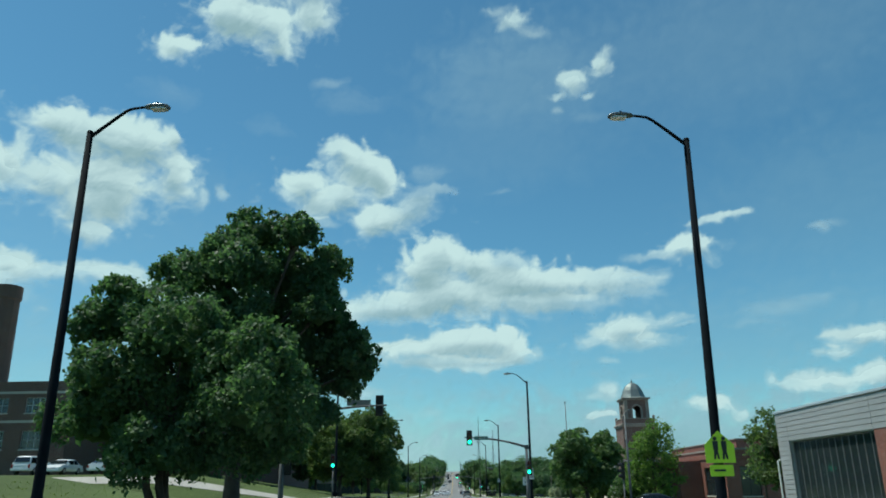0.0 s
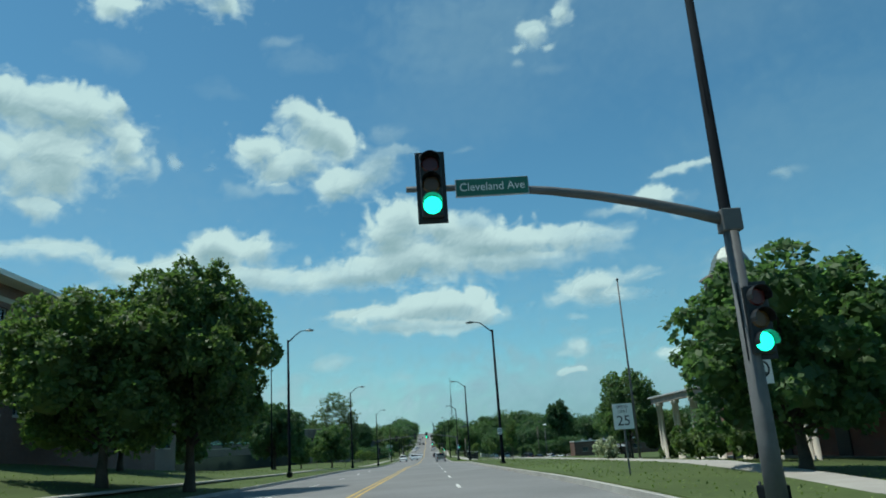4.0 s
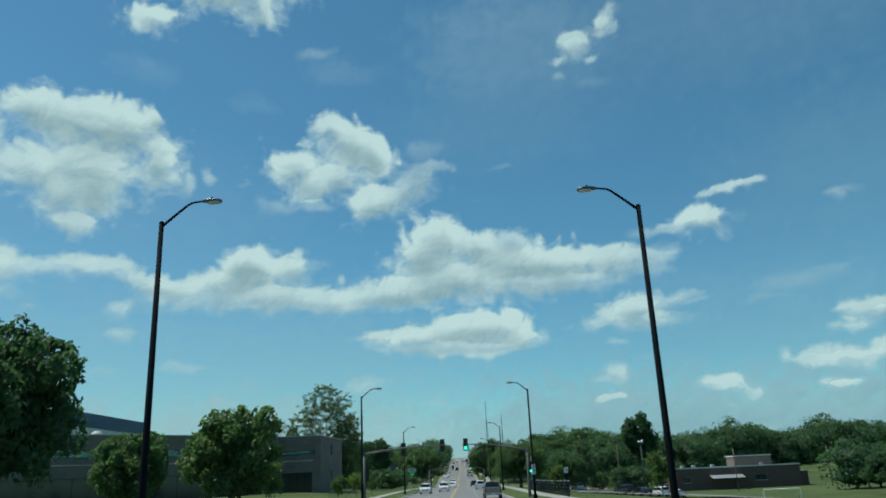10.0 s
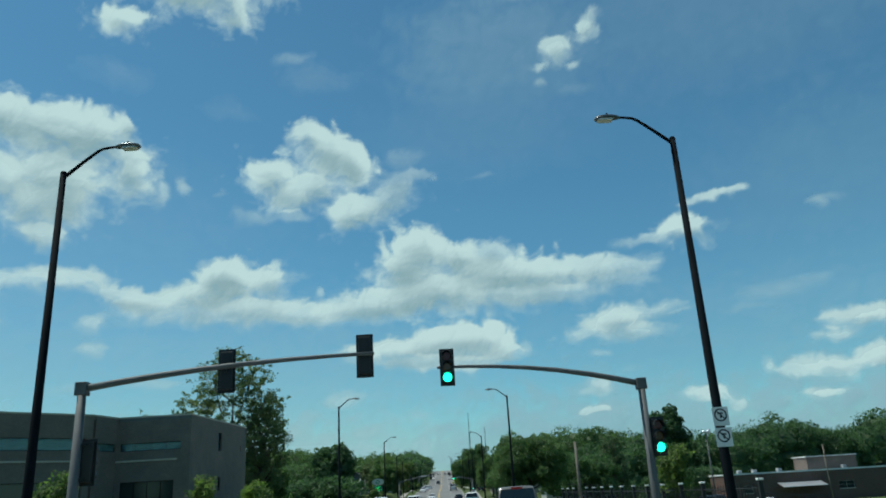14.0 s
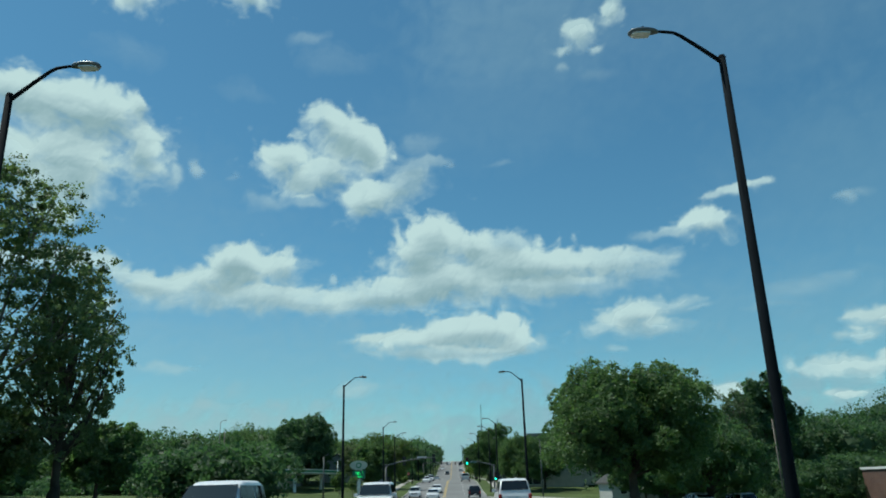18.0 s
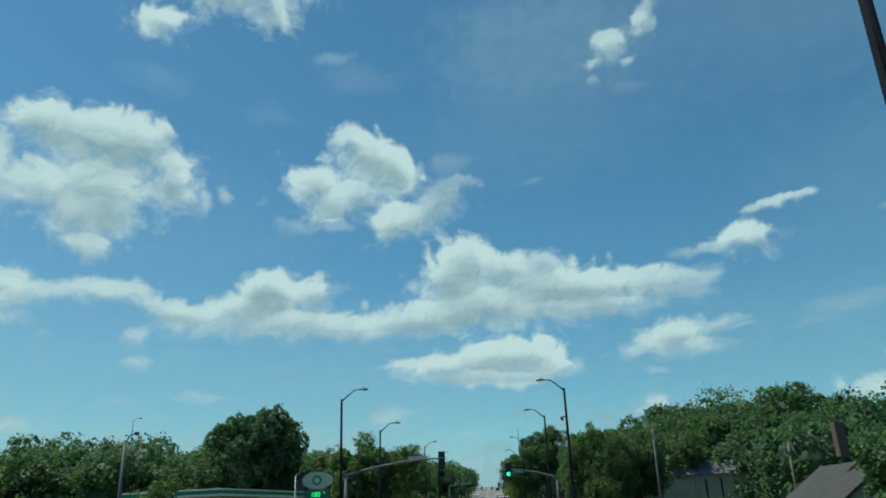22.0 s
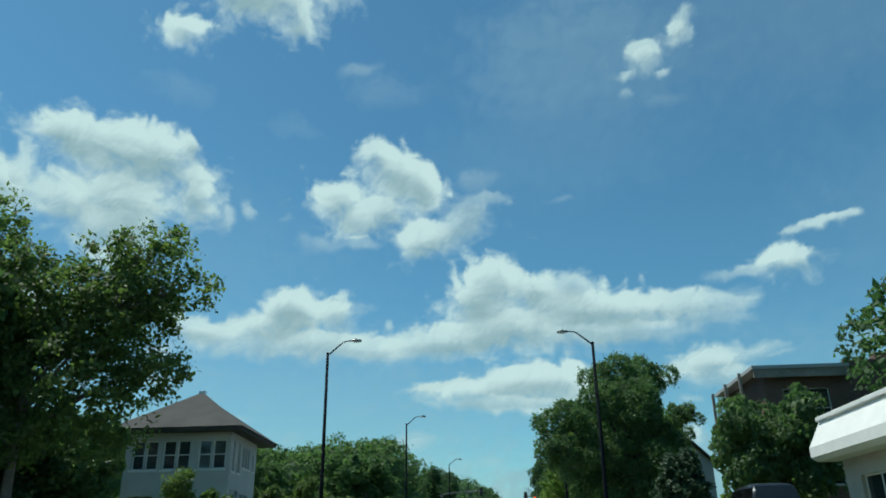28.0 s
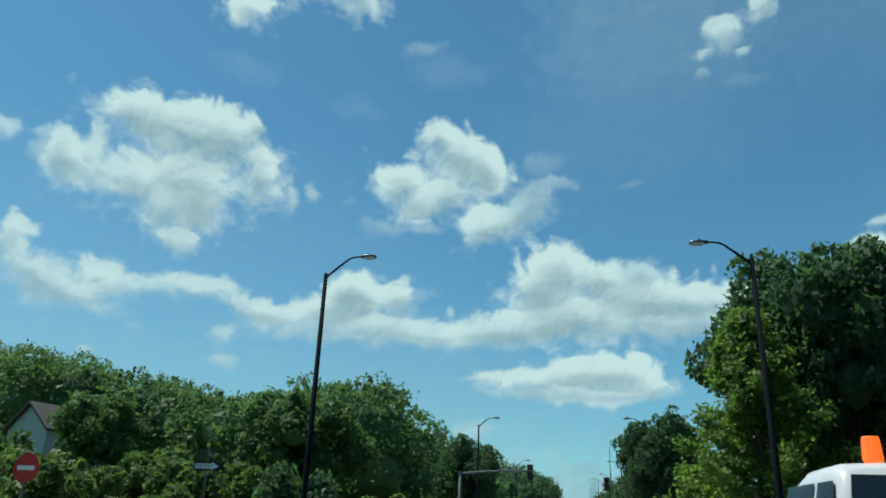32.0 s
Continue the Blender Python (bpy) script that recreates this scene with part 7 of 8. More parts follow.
def woods(label, rows, seed, leaves, leaf=0.75, material=M_LEAF_DARK, name="woods"):
    """A far wood as one object of leaf sprays and trunks, closed down to the ground. Rows: x, y, height, radius."""
    rng = np.random.default_rng(seed)
    lumps, quads, bm = [], [], bmesh.new()
    each = int(leaves * 1.25 / len(rows))
    for x, y, h, r in rows:
        z = ground_z(x, y)
        bm_tube(bm, [(x, y, z - 0.3), (x + 0.2, y, z + h * 0.4), (x, y + 0.2, z + h * 0.75)], [0.3, 0.22, 0.08], 5, False)
        h *= 0.93 + 0.13 * math.sin(x * 0.13 + y * 0.05 + seed) + rng.uniform(-0.05, 0.07)
        r *= rng.uniform(0.95, 1.2)
        own = [(x, y, z + h * 0.6, r * 0.92, r * 0.92, h * 0.34), (x, y, z + h * 0.3, r * 1.0, r * 1.0, h * 0.29)]
        for k in range(9):
            a, u = 2.4 * k + rng.uniform(-0.4, 0.4), rng.uniform(-0.25, 0.95)
            ring, s = r * 0.85 * math.sqrt(1 - u * u), r * rng.uniform(0.3, 0.46)
            own.append((x + ring * math.cos(a), y + ring * math.sin(a), z + h * (0.6 + 0.3 * u), s, s, s * 0.8))
        for k in range(3):
            own.append((x + rng.uniform(-r, r), y + rng.uniform(-r, r), z + 1.2, 1.9, 1.9, 1.8))
        p, out = billowing_points(own, each, rng, 14)
        quads.append(leaf_quads(p, out, leaf, rng))
        p, out = billowing_points([(q[0], q[1], q[2], q[3] * 0.74, q[4] * 0.74, q[5] * 0.74) for q in own[:11]], each // 4, rng, 10)
        quads.append(leaf_quads(p, out, leaf * 2.0, rng))
        lumps += own[:2]
    w = thing(name, 0, 0, 0, label, "woods", kind="stuff")
    part("trunks", bm, M_BARK, w)
    part_mesh("crowns", quads_mesh("crowns", np.concatenate(quads), material), w)
    part_mesh("inner_foliage", raw_mesh("inner_foliage", *crown_cores(lumps, 0.72, rng, 0.12), material), w)
    return w


# single trees beside the street, from the start of the drive onwards
OAK = [(0.2, 0.0, 14.9, 1.9, 1.5, 1.1), (3.0, -1.0, 14.4, 1.1, 1.1, 1.1), (4.3, 1.0, 12.9, 1.3, 1.3, 1.3), (-0.6, -2.0, 12.3, 2.3, 1.9, 1.6), (1.2, 2.0, 12.9, 2.2, 2.0, 1.7),
       (-3.5, 0.0, 12.4, 1.6, 1.5, 1.3), (4.4, -1.5, 9.9, 1.2, 1.1, 1.0), (5.9, 0.0, 8.1, 1.2, 1.3, 1.3), (0.6, 2.5, 10.4, 2.2, 1.8, 1.4), (-0.9, -2.0, 9.4, 2.6, 2.1, 1.7),
       (5.3, 1.0, 6.6, 1.2, 1.2, 1.2), (4.3, -1.0, 4.8, 1.2, 1.0, 0.9), (3.6, 0.4, 8.3, 1.7, 1.5, 1.5), (3.9, 0.2, 11.2, 1.3, 1.3, 1.1), (5.2, 0.4, 9.4, 0.9, 0.9, 0.8), (6.3, 0.2, 7.2, 0.8, 0.8, 0.7), (-0.1, 1.0, 6.9, 3.4, 2.6, 1.8), (2.3, 0.0, 5.8, 1.8, 1.8, 1.8)]
BUSHY = [(-3.0, 0.0, 9.4, 0.6, 0.5, 0.4), (-2.6, 1.0, 8.1, 2.0, 1.7, 1.4), (0.1, 0.0, 7.0, 2.5, 1.9, 1.4), (3.1, -1.0, 6.0, 2.2, 1.7, 1.2), (-2.8, -1.0, 5.7, 1.2, 1.2, 1.1),
         (-4.1, 0.0, 7.5, 0.6, 0.7, 0.8), (-1.1, 1.5, 4.9, 3.4, 2.5, 1.7), (3.3, -1.5, 4.3, 2.1, 1.8, 1.6), (-3.4, 0.5, 3.9, 1.7, 1.6, 1.4), (0.3, 0.0, 2.5, 3.4, 2.3, 1.1), (4.1, 1.0, 2.9, 0.9, 1.1, 1.2)]
MAPLE = [(0.0, 0.0, 7.4, 2.6, 2.4, 2.0), (-0.2, 1.6, 10.3, 2.3, 2.0, 1.5), (0.8, 0.5, 9.0, 2.0, 1.8, 1.2), (-4.3, -1.6, 6.7, 1.9, 1.6, 1.5), (-3.4, -1.2, 4.4, 2.5, 2.0, 1.8), (-5.4, -2.6, 4.9, 1.0, 1.0, 1.1),
         (5.0, 4.6, 8.1, 1.5, 1.2, 0.8), (3.4, 2.6, 7.2, 1.1, 1.0, 0.7), (2.8, 2.0, 5.4, 2.0, 1.6, 1.5), (0.0, 0.0, 4.0, 3.6, 2.8, 2.2), (-1.6, -0.8, 8.6, 1.5, 1.3, 1.0), (-1.0, 0.0, 2.2, 3.8, 2.6, 1.4)]
oak = put(make_tree("large dark green oak with a broad uneven crown", 16.0, 6.0, 2.6, 11, M_LEAF_DARK, M_BARK, 48000, 0.21, 20, 0.42, 0.55, 0.5, twigs=4, shape=OAK), -12.0, 39.5, 0)
put(make_tree("bushy green maple with several stems on the verge", 9.0, 4.9, 1.0, 12, M_LEAF_MID, M_BARK, 42000, 0.17, 15, 0.2, 0.5, 0.5, multi=3, shape=BUSHY), -11.8, 30.2, 0)
bush_tree = make_tree("bushy green tree on the lawn", 7.4, 4.2, 0.8, 41, M_LEAF_MID, M_BARK, 12000, 0.26, 16, 0.16, 0.55, 0.5, multi=2)
street_linden = put(make_tree("dense olive-green linden with a rounded crown", 9.8, 4.1, 1.1, 53, M_LEAF_PALE, M_BARK, 26000, 0.21, 20, 0.25, 0.55, 0.5), -10.3, 87.0, 50, (0.95, 0.95, 1.02))
again(street_linden, -13.2, 84.8, 190, (1.0, 1.0, 0.84), label="dense olive-green linden, lower than its neighbour")
linden = put(make_tree("dense green linden with a rounded crown", 9.8, 4.1, 0.9, 13, M_LEAF_MID, M_BARK, 9500, 0.32, 20, 0.25, 0.55, 0.5), -24.0, 72.5, 50, (0.6, 0.6, 0.38), label="dark low tree in front of a brick building")
again(linden, -20.5, 76, 80, (0.6, 0.6, 0.4), label="dark low tree in front of a brick building")
again(linden, -18.5, 100, 140, (0.8, 0.8, 0.7), label="dark tree in front of a brick building")
again(linden, 12.3, 77, 260, (0.88, 0.88, 0.74), label="dense green tree on the lawn beside the pavement")
put(bush_tree, 15.6, 69.5, 200, (0.55, 0.55, 0.5))
young = put(make_tree("young dense tree held by stakes beside the pavement", 3.2, 1.0, 0.6, 47, M_LEAF_PALE, M_BARK, 6000, 0.09, 16, 0.08, 0.25, 0.4, core=0), 19.1, 47.2, 0, (1.9, 1.9, 1.9))
for sx, sy in ((-0.55, 0.1), (0.45, 0.3), (0.1, -0.5)):
    part("stake", boxes((sx - 0.03, sx + 0.03, sy - 0.03, sy + 0.03, -0.2, 1.2), bevel=0.005), M_BARK, young, "dark wooden stake")
lime = put(make_tree("yellow-green tree with an airy crown", 8.0, 2.9, 0.9, 14, M_LEAF_YELLOW, M_BARK, 7500, 0.18, 20, 0.13, 0.45, 0.4, core=0, taper=0.6), 16.3, 66.5, 0)
put(make_tree("airy green tree with several stems beside the flagpole", 7.2, 2.6, 0.4, 15, M_LEAF_MID, M_BARK, 12000, 0.17, 22, 0.09, 0.4, 0.4, core=0.35, taper=0.35, multi=3), 16.6, 114.2, 0)
again(bush_tree, 19.4, 113.6, 100, (0.5, 0.5, 0.52), label="low bushy tree beside the flagpole")
juniper = put(make_conifer("young conifer beside the street", 6.9, 2.4, 15, M_LEAF_BLUE, 11000, 0.22), 7.6, 412, 40, (0.55, 0.55, 0.5))
far_oak = make_tree("broad dark green oak", 13.0, 6.8, 1.3, 42, M_LEAF_DARK, M_BARK, 19000, 0.36, 22, 0.4, 0.7, 0.5)
put(far_oak, -22.2, 165.2, 110, (0.66, 0.66, 0.76), label="broad dark green oak on the lawn")
again(linden, -16.6, 186.4, 20, (0.76, 0.76, 0.77), label="round green tree on the lawn beside the street lamp")
again(linden, -20.8, 180.0, 75, (0.5, 0.5, 0.55), label="small round tree on the lawn")
again(linden, -30.5, 151, 300, (0.8, 0.8, 0.8), label="dark tree beside the end of a brick building")
sapling = put(make_tree("young staked tree with sparse light leaves", 3.0, 0.62, 0.8, 16, M_LEAF_PALE, M_BARK_PALE, 1500, 0.12, 9, 0.035, 0.28, 0.2, twigs=2, core=0, category="young tree", name="young_tree"), -13.3, 146, 0)
for x, y, s, a in ((-14.7, 190, 1.25, 30), (-13.6, 214, 1.0, 80), (-13.9, 231, 1.1, 140), (-13.4, 243, 0.95, 200), (10.4, 176, 1.0, 250), (-13.2, 330, 1.1, 20), (-13.5, 344, 1.0, 90), (10.5, 224, 1.2, 50), (-15.2, 412, 1.0, 30), (-12.4, 424, 1.1, 75)):
    again(sapling, x, y, a, (s, s, s))
again(sapling, 7.5, 119, 60, (0.8, 0.8, 1.2), label="slender young tree with sparse leaves beside the kerb")
POPLAR = [(0.0, 0.0, 15.4, 2.2, 2.2, 1.6), (-2.2, 0.6, 13.6, 2.2, 2.2, 1.8), (2.0, -0.5, 13.4, 2.2, 2.2, 1.7), (0.0, 0.0, 12.0, 3.2, 3.0, 1.9), (-3.3, 0.4, 10.8, 2.3, 2.2, 1.9), (3.2, -0.6, 10.6, 2.2, 2.0, 1.8), (0.2, 0.0, 8.8, 3.8, 3.2, 2.0),
          (-3.8, 0.0, 7.6, 2.3, 2.2, 2.0), (3.8, -0.8, 7.4, 2.2, 2.0, 2.0), (0.0, 0.0, 5.6, 4.2, 3.2, 1.9), (-3.6, 0.0, 4.2, 2.4, 2.2, 1.7), (0.5, 0.0, 2.8, 4.0, 3.0, 1.4)]
poplar = put(make_tree("tall poplar with small grey-green leaves and sky showing through", 17.2, 5.2, 0.8, 17, M_LEAF_GREY, M_BARK_PALE, 34000, 0.145, 46, 0.3, 0.34, 0.3, twigs=6, core=0, shape=POPLAR), -27.6, 286.5, 0, (1.36, 1.3, 1.22))
put(make_tree("leafy grey-green tree in front of a poplar", 12.0, 3.8, 0.6, 61, M_LEAF_GREY, M_BARK, 26000, 0.13, 30, 0.34, 0.22, 0.4, twigs=5, core=0, taper=0.3), -24.6, 290.5, 0, (0.98, 0.98, 1.34))
far_poplar = make_tree("tall grey-green poplar behind the low building", 15.0, 5.4, 1.4, 44, M_LEAF_GREY, M_BARK_PALE, 13000, 0.26, 34, 0.26, 0.5, 0.25, core=0, taper=0.5)
put(far_poplar, -35.3, 290, 120, (0.5, 0.5, 0.92), label="tall grey-green poplar behind the low building")
again(far_poplar, -40.5, 290, 250, (0.45, 0.45, 0.88), label="grey-green poplar behind the low building")
again(linden, -24.6, 296, 40, (0.62, 0.62, 0.55), label="low green tree at the foot of a taller one")
again(linden, -29.5, 291, 210, (0.7, 0.7, 0.6), label="low green tree at the foot of a taller one")
again(lime, -18.6, 262, 30, (0.6, 0.6, 0.42), label="yellowish bushy tree at the foot of a poplar")
willow = put(make_tree("very broad dark green willow-like tree", 11.4, 7.2, 1.4, 18, M_LEAF_MID, M_BARK, 52000, 0.21, 26, 0.45, 0.6, 0.5, droop=0.15, twigs=5, core=0.45), 11.5, 295, 0, (0.8, 0.8, 0.8))
far_willow = make_tree("broad dark green tree", 11.0, 7.0, 1.0, 45, M_LEAF_MID, M_BARK, 17000, 0.28, 24, 0.4, 0.55, 0.5, droop=0.4)
put(far_willow, 24, 318, 100, (0.72, 0.72, 0.78), label="broad dark green tree behind another")
again(far_poplar, 29, 322, 40, (0.66, 0.66, 0.85), label="airy green tree beside a broad one")
put(make_tree("very tall airy tree that stands over the wood", 21.5, 5.6, 6.0, 43, M_LEAF_DARK, M_BARK, 8000, 0.5, 15, 0.4, 0.8, 0.5, core=0.5), 56.5, 383, 60)
again(far_oak, 71, 262, 10, (0.7, 0.7, 0.55), label="round dark tree at the edge of the playing field")
again(linden, 62, 240, 10, (0.8, 0.8, 0.6), label="round dark tree at the edge of the playing field")
again(far_oak, -31.6, 401, 320, (0.98, 0.98, 1.1), label="large dark green tree behind the filling station")
again(far_poplar, -21.0, 401, 60, (0.8, 0.8, 0.62), label="tall airy tree with fine grey-green foliage")
FEATHER = [(-3.4, 0.0, 11.6, 1.8, 1.8, 1.5), (-1.0, 0.0, 9.0, 2.3, 2.2, 1.7), (2.2, 0.3, 9.8, 1.8, 1.6, 1.0), (3.9, 0.0, 10.2, 1.5, 1.4, 0.8), (5.0, 0.0, 8.8, 1.3, 1.2, 0.7), (3.2, -0.4, 8.2, 1.8, 1.5, 0.9),
           (4.2, 0.3, 6.0, 1.3, 1.2, 0.8), (1.0, 0.0, 7.2, 2.2, 2.0, 1.5), (-2.5, 0.0, 6.8, 2.6, 2.2, 2.2), (-1.0, 0.0, 4.2, 3.0, 2.4, 1.6), (2.2, 0.0, 5.2, 2.8, 2.4, 2.2), (2.2, 0.2, 8.0, 2.6, 2.2, 1.6)]
put(make_tree("feathery tree with bare branches showing", 12.6, 4.8, 2.2, 19, M_LEAF_PALE, M_BARK_PALE, 32000, 0.15, 18, 0.2, 0.42, 0.45, twigs=11, core=0, shape=FEATHER), -13.0, 396.3, 0, (0.83, 0.83, 0.83))
again(linden, -16.4, 395, 90, (0.88, 0.88, 0.96), label="round green tree beside the filling station")
again(linden, -17.6, 405, 30, (0.62, 0.62, 0.5), label="low green tree in front of a white house")
again(far_willow, 16.4, 388.6, 200, (0.6, 0.6, 0.92), label="broad green tree beside the low building")
again(far_willow, 23, 399, 300, (0.7, 0.7, 0.98), label="broad green tree at the edge of the wood")
again(willow, 11.6, 382.3, 60, (0.58, 0.58, 0.84), label="narrow green tree with drooping leaves beside the pavement")
maple = put(make_tree("large maple with separate clumps of big green leaves", 11.6, 5.0, 1.8, 21, M_LEAF_MID, M_BARK, 50000, 0.155, 19, 0.32, 0.42, 0.5, twigs=4, shape=MAPLE, core=0.28), 8.5, 432.0, 0)
far_maple = make_tree("large dark green maple beside the street", 11.2, 4.9, 1.0, 46, M_LEAF_DARK, M_BARK, 21000, 0.24, 20, 0.3, 0.55, 0.5)
put(far_maple, 10.2, 458, 100, (1.05, 1.05, 1.2), label="large dark green maple beside the street")
again(maple, 11.0, 443.0, 205, (1.05, 1.05, 1.12), label="green maple leaning over a street lamp")
again(far_maple, 6.4, 493, 10, (0.85, 0.85, 0.98), label="dark round maple beside the street")
again(linden, 8.8, 510, 10, (0.8, 0.8, 1.0), label="dark round tree beside the street")
put(make_conifer("loose yellow-green conifer beside the street", 9.4, 3.4, 81, M_LEAF_YELLOW, 34000, 0.16), 5.7, 454.5, 10)
again(bush_tree, 12.2, 412, 40, (0.62, 0.62, 0.82), label="bushy tree in front of the apartment house")
again(juniper, 9.8, 419, 40, (0.6, 0.6, 0.6), label="young conifer beside the street")
again(linden, -20.5, 480, 200, (1.1, 1.1, 0.9), label="green tree behind the white house")
again(far_maple, -13.9, 520, 200, (0.85, 0.85, 1.0), label="round dark maple in front of the church tower")
cypress = put(make_conifer("small clipped evergreen cone", 1.9, 0.75, 22, M_LEAF_DARK, 1500, 0.2, "shrub"), -12.6, 455.4, 0)
cypress.scale = (1.3, 1.3, 1.4)
again(cypress, -11.7, 458.0, 60, (1.3, 1.3, 1.4))
hedge = put(make_tree("rounded light green shrub", 1.9, 1.5, 0.2, 23, M_LEAF_PALE, M_BARK, 1800, 0.22, 8, 0.05, 0.35, 0.4, category="shrub", name="shrub"), -15.4, 446, 0)
for x, y, s in ((-17.4, 447.5, 0.9), (-19.8, 448.5, 0.9), (-13.8, 449.5, 0.7), (-11.2, 462, 1.0), (-10.9, 468, 1.2), (-11.3, 474, 1.1), (-14.6, 414.5, 0.9), (-11.9, 418.0, 0.8), (17.5, 107.5, 0.5), (14.9, 86, 1.1), (15.2, 90, 1.1), (14.9, 94, 1.0), (15.2, 420, 1.2), (13.5, 424, 1.0)):
    again(hedge, x, y, x * 40, (s, s, s))

put(make_tree("rounded shrub covered with white blossom", 1.5, 0.85, 0.1, 71, M_BLOSSOM, M_BARK, 2600, 0.11, 9, 0.04, 0.3, 0.4, category="shrub", name="shrub"), 13.3, 108.6, 0)
again(linden, -32.6, 456, 80, (0.62, 0.62, 0.66), label="green tree up the bank beside a pale house")
again(linden, -30.3, 469, 140, (0.62, 0.62, 0.6), label="green tree up the bank beside a pale house")
for x, y, s in ((-28.6, 454, 1.2), (-26.2, 452, 1.2), (-23.4, 452, 1.2), (-27.4, 448, 1.0), (-29.6, 449.5, 1.2), (-16.8, 456, 1.1), (-19.5, 458, 1.2), (-14.2, 461, 1.1), (-17.5, 464, 1.3), (-21.8, 462, 1.3)):
    again(hedge, x, y, x * 40, (s, s, s))

# woods in the distance
R = random.Random(5)
woods("green trees behind the houses at the edge of the field", [(80 + 5.5 * k + R.uniform(-2, 2), 291 + R.uniform(-5, 8), R.uniform(10.5, 13.0) + 0.15 * k, R.uniform(4.2, 5.4)) for k in range(15)], 29, 14000, 0.5)
woods("dense dark green wood behind the playing field", [(30 + 5.2 * k + R.uniform(-2, 2), 372 + 2.6 * k + j * 9 + R.uniform(-4, 4), R.uniform(11, 15) + j * 2, R.uniform(4.2, 5.6)) for k in range(28) for j in (0, 1)], 31, 74000, 0.42)
woods("dense green wood on the slope", [(25 + 4.6 * k + R.uniform(-2, 2), 410 + j * 9 + R.uniform(-4, 4), R.uniform(13, 16) + j, R.uniform(4.2, 5.4)) for k in range(10) for j in (0, 1)], 32, 76000, 0.33, M_LEAF_MID)
woods("long dark green tree line", [(-34 - 6 * k + R.uniform(-2, 2), 404 + j * 9 + R.uniform(-4, 4), R.uniform(8.5, 10.5) + j, R.uniform(4.2, 5.4)) for k in range(16) for j in (0, 1)], 33, 56000, 0.38)
woods("dark green trees beyond the building", [(-16 - 4.4 * k, 300 + 6 * k + R.uniform(-4, 4), R.uniform(3.0, 4.2), R.uniform(2.6, 3.4)) for k in range(11)], 34, 26000, 0.26)
woods("dense green trees up the bank", [(-19.5 - 4.3 * k + R.uniform(-1, 1), 496 + j * 9 + R.uniform(-4, 4), 11.8 + 0.3 * k + R.uniform(-1.2, 1.2), R.uniform(4.2, 5.2)) for k in range(14) for j in (0, 1)], 35, 60000, 0.34, M_LEAF_MID)
woods("rows of street trees climbing the far hill", [(sx * (13 + R.uniform(0, 7)), y + R.uniform(-4, 4), R.uniform(8, 12), R.uniform(4, 5)) for sx in (-1, 1) for y in range(540, 900, 13)] + [(sx * 25, y, R.uniform(10, 14), 6) for sx in (-1, 1) for y in range(545, 900, 22)], 36, 28000, 0.66)
woods("far tree line along the horizon", [(sx * (60 + 8 * k), 560 + 26 * math.sin(k * 1.7) + R.uniform(-12, 12), R.uniform(9, 14), R.uniform(6, 8)) for sx in (-1, 1) for k in range(48)], 37, 24000, 1.05)
woods("trees behind the brick buildings", [(-60 - 7 * k, 170 + 11 * k, R.uniform(8, 11), 5) for k in range(9)] + [(60 + 8 * k, 90 + R.uniform(-4, 22), R.uniform(5, 7), 4.5) for k in range(6)] + [(34, 128, 4, 2.5)] + [(112 + R.uniform(0, 14), 215 + 9 * k, R.uniform(10, 13), 6) for k in range(12)], 38, 20000, 0.5)
woods("small trees between the lawn and the wood", [(38 + 5 * k, 352 + R.uniform(-4, 4), R.uniform(5, 9), R.uniform(2.6, 3.6)) for k in range(5)], 39, 12000, 0.27)
for k in range(3):
    again(bush_tree, 21.5 + 4.6 * k, 336 + 6.5 * k, 60 * k, (0.85, 0.85, 0.85 + 0.08 * k), label="bushy green tree at the edge of the lawn")


# ---- vehicles ----
def loft(bm, sections):
    """Rings of equal length joined into a closed skin."""
    rings = [[bm.verts.new(p) for p in s] for s in sections]
    n = len(rings[0])
    for r, s in zip(rings, rings[1:]):
        for k in range(n):
            bm.faces.new((r[k], r[(k + 1) % n], s[(k + 1) % n], s[k]))
    bm.faces.new(rings[0][::-1])
    bm.faces.new(rings[-1])
    return bm


def body_ring(y, w, z0, z1, tuck=0.06, crown=0.03):
    """A section across a car: sill, side, shoulder, top."""
    return [(-w + tuck, y, z0), (-w, y, z0 + 0.18), (-w, y, z0 + (z1 - z0) * 0.62), (-w + tuck * 0.9, y, z1 - 0.03), (-w + 0.18, y, z1), (0, y, z1 + crown),
            (w - 0.18, y, z1), (w - tuck * 0.9, y, z1 - 0.03), (w, y, z0 + (z1 - z0) * 0.62), (w, y, z0 + 0.18), (w - tuck, y, z0)]


def cabin_ring(y, wb, wt, z0, z1):
    """A section across a cabin: sloping sides, rounded shoulders, a slightly crowned roof."""
    r = min(0.13, (z1 - z0) * 0.45)
    half = [(wb, z0), (wb + (wt - wb) * 0.5, z0 + (z1 - z0 - r) * 0.5)] + [(wt - r + r * math.cos(q), z1 - r + r * math.sin(q)) for q in (0, 0.4, 0.8, 1.2, 1.5708)] + [(wt * 0.45, z1 + 0.015)]
    return [(-x, y, z) for x, z in half] + [(0, y, z1 + 0.02)] + [(x, y, z) for x, z in half[::-1]]


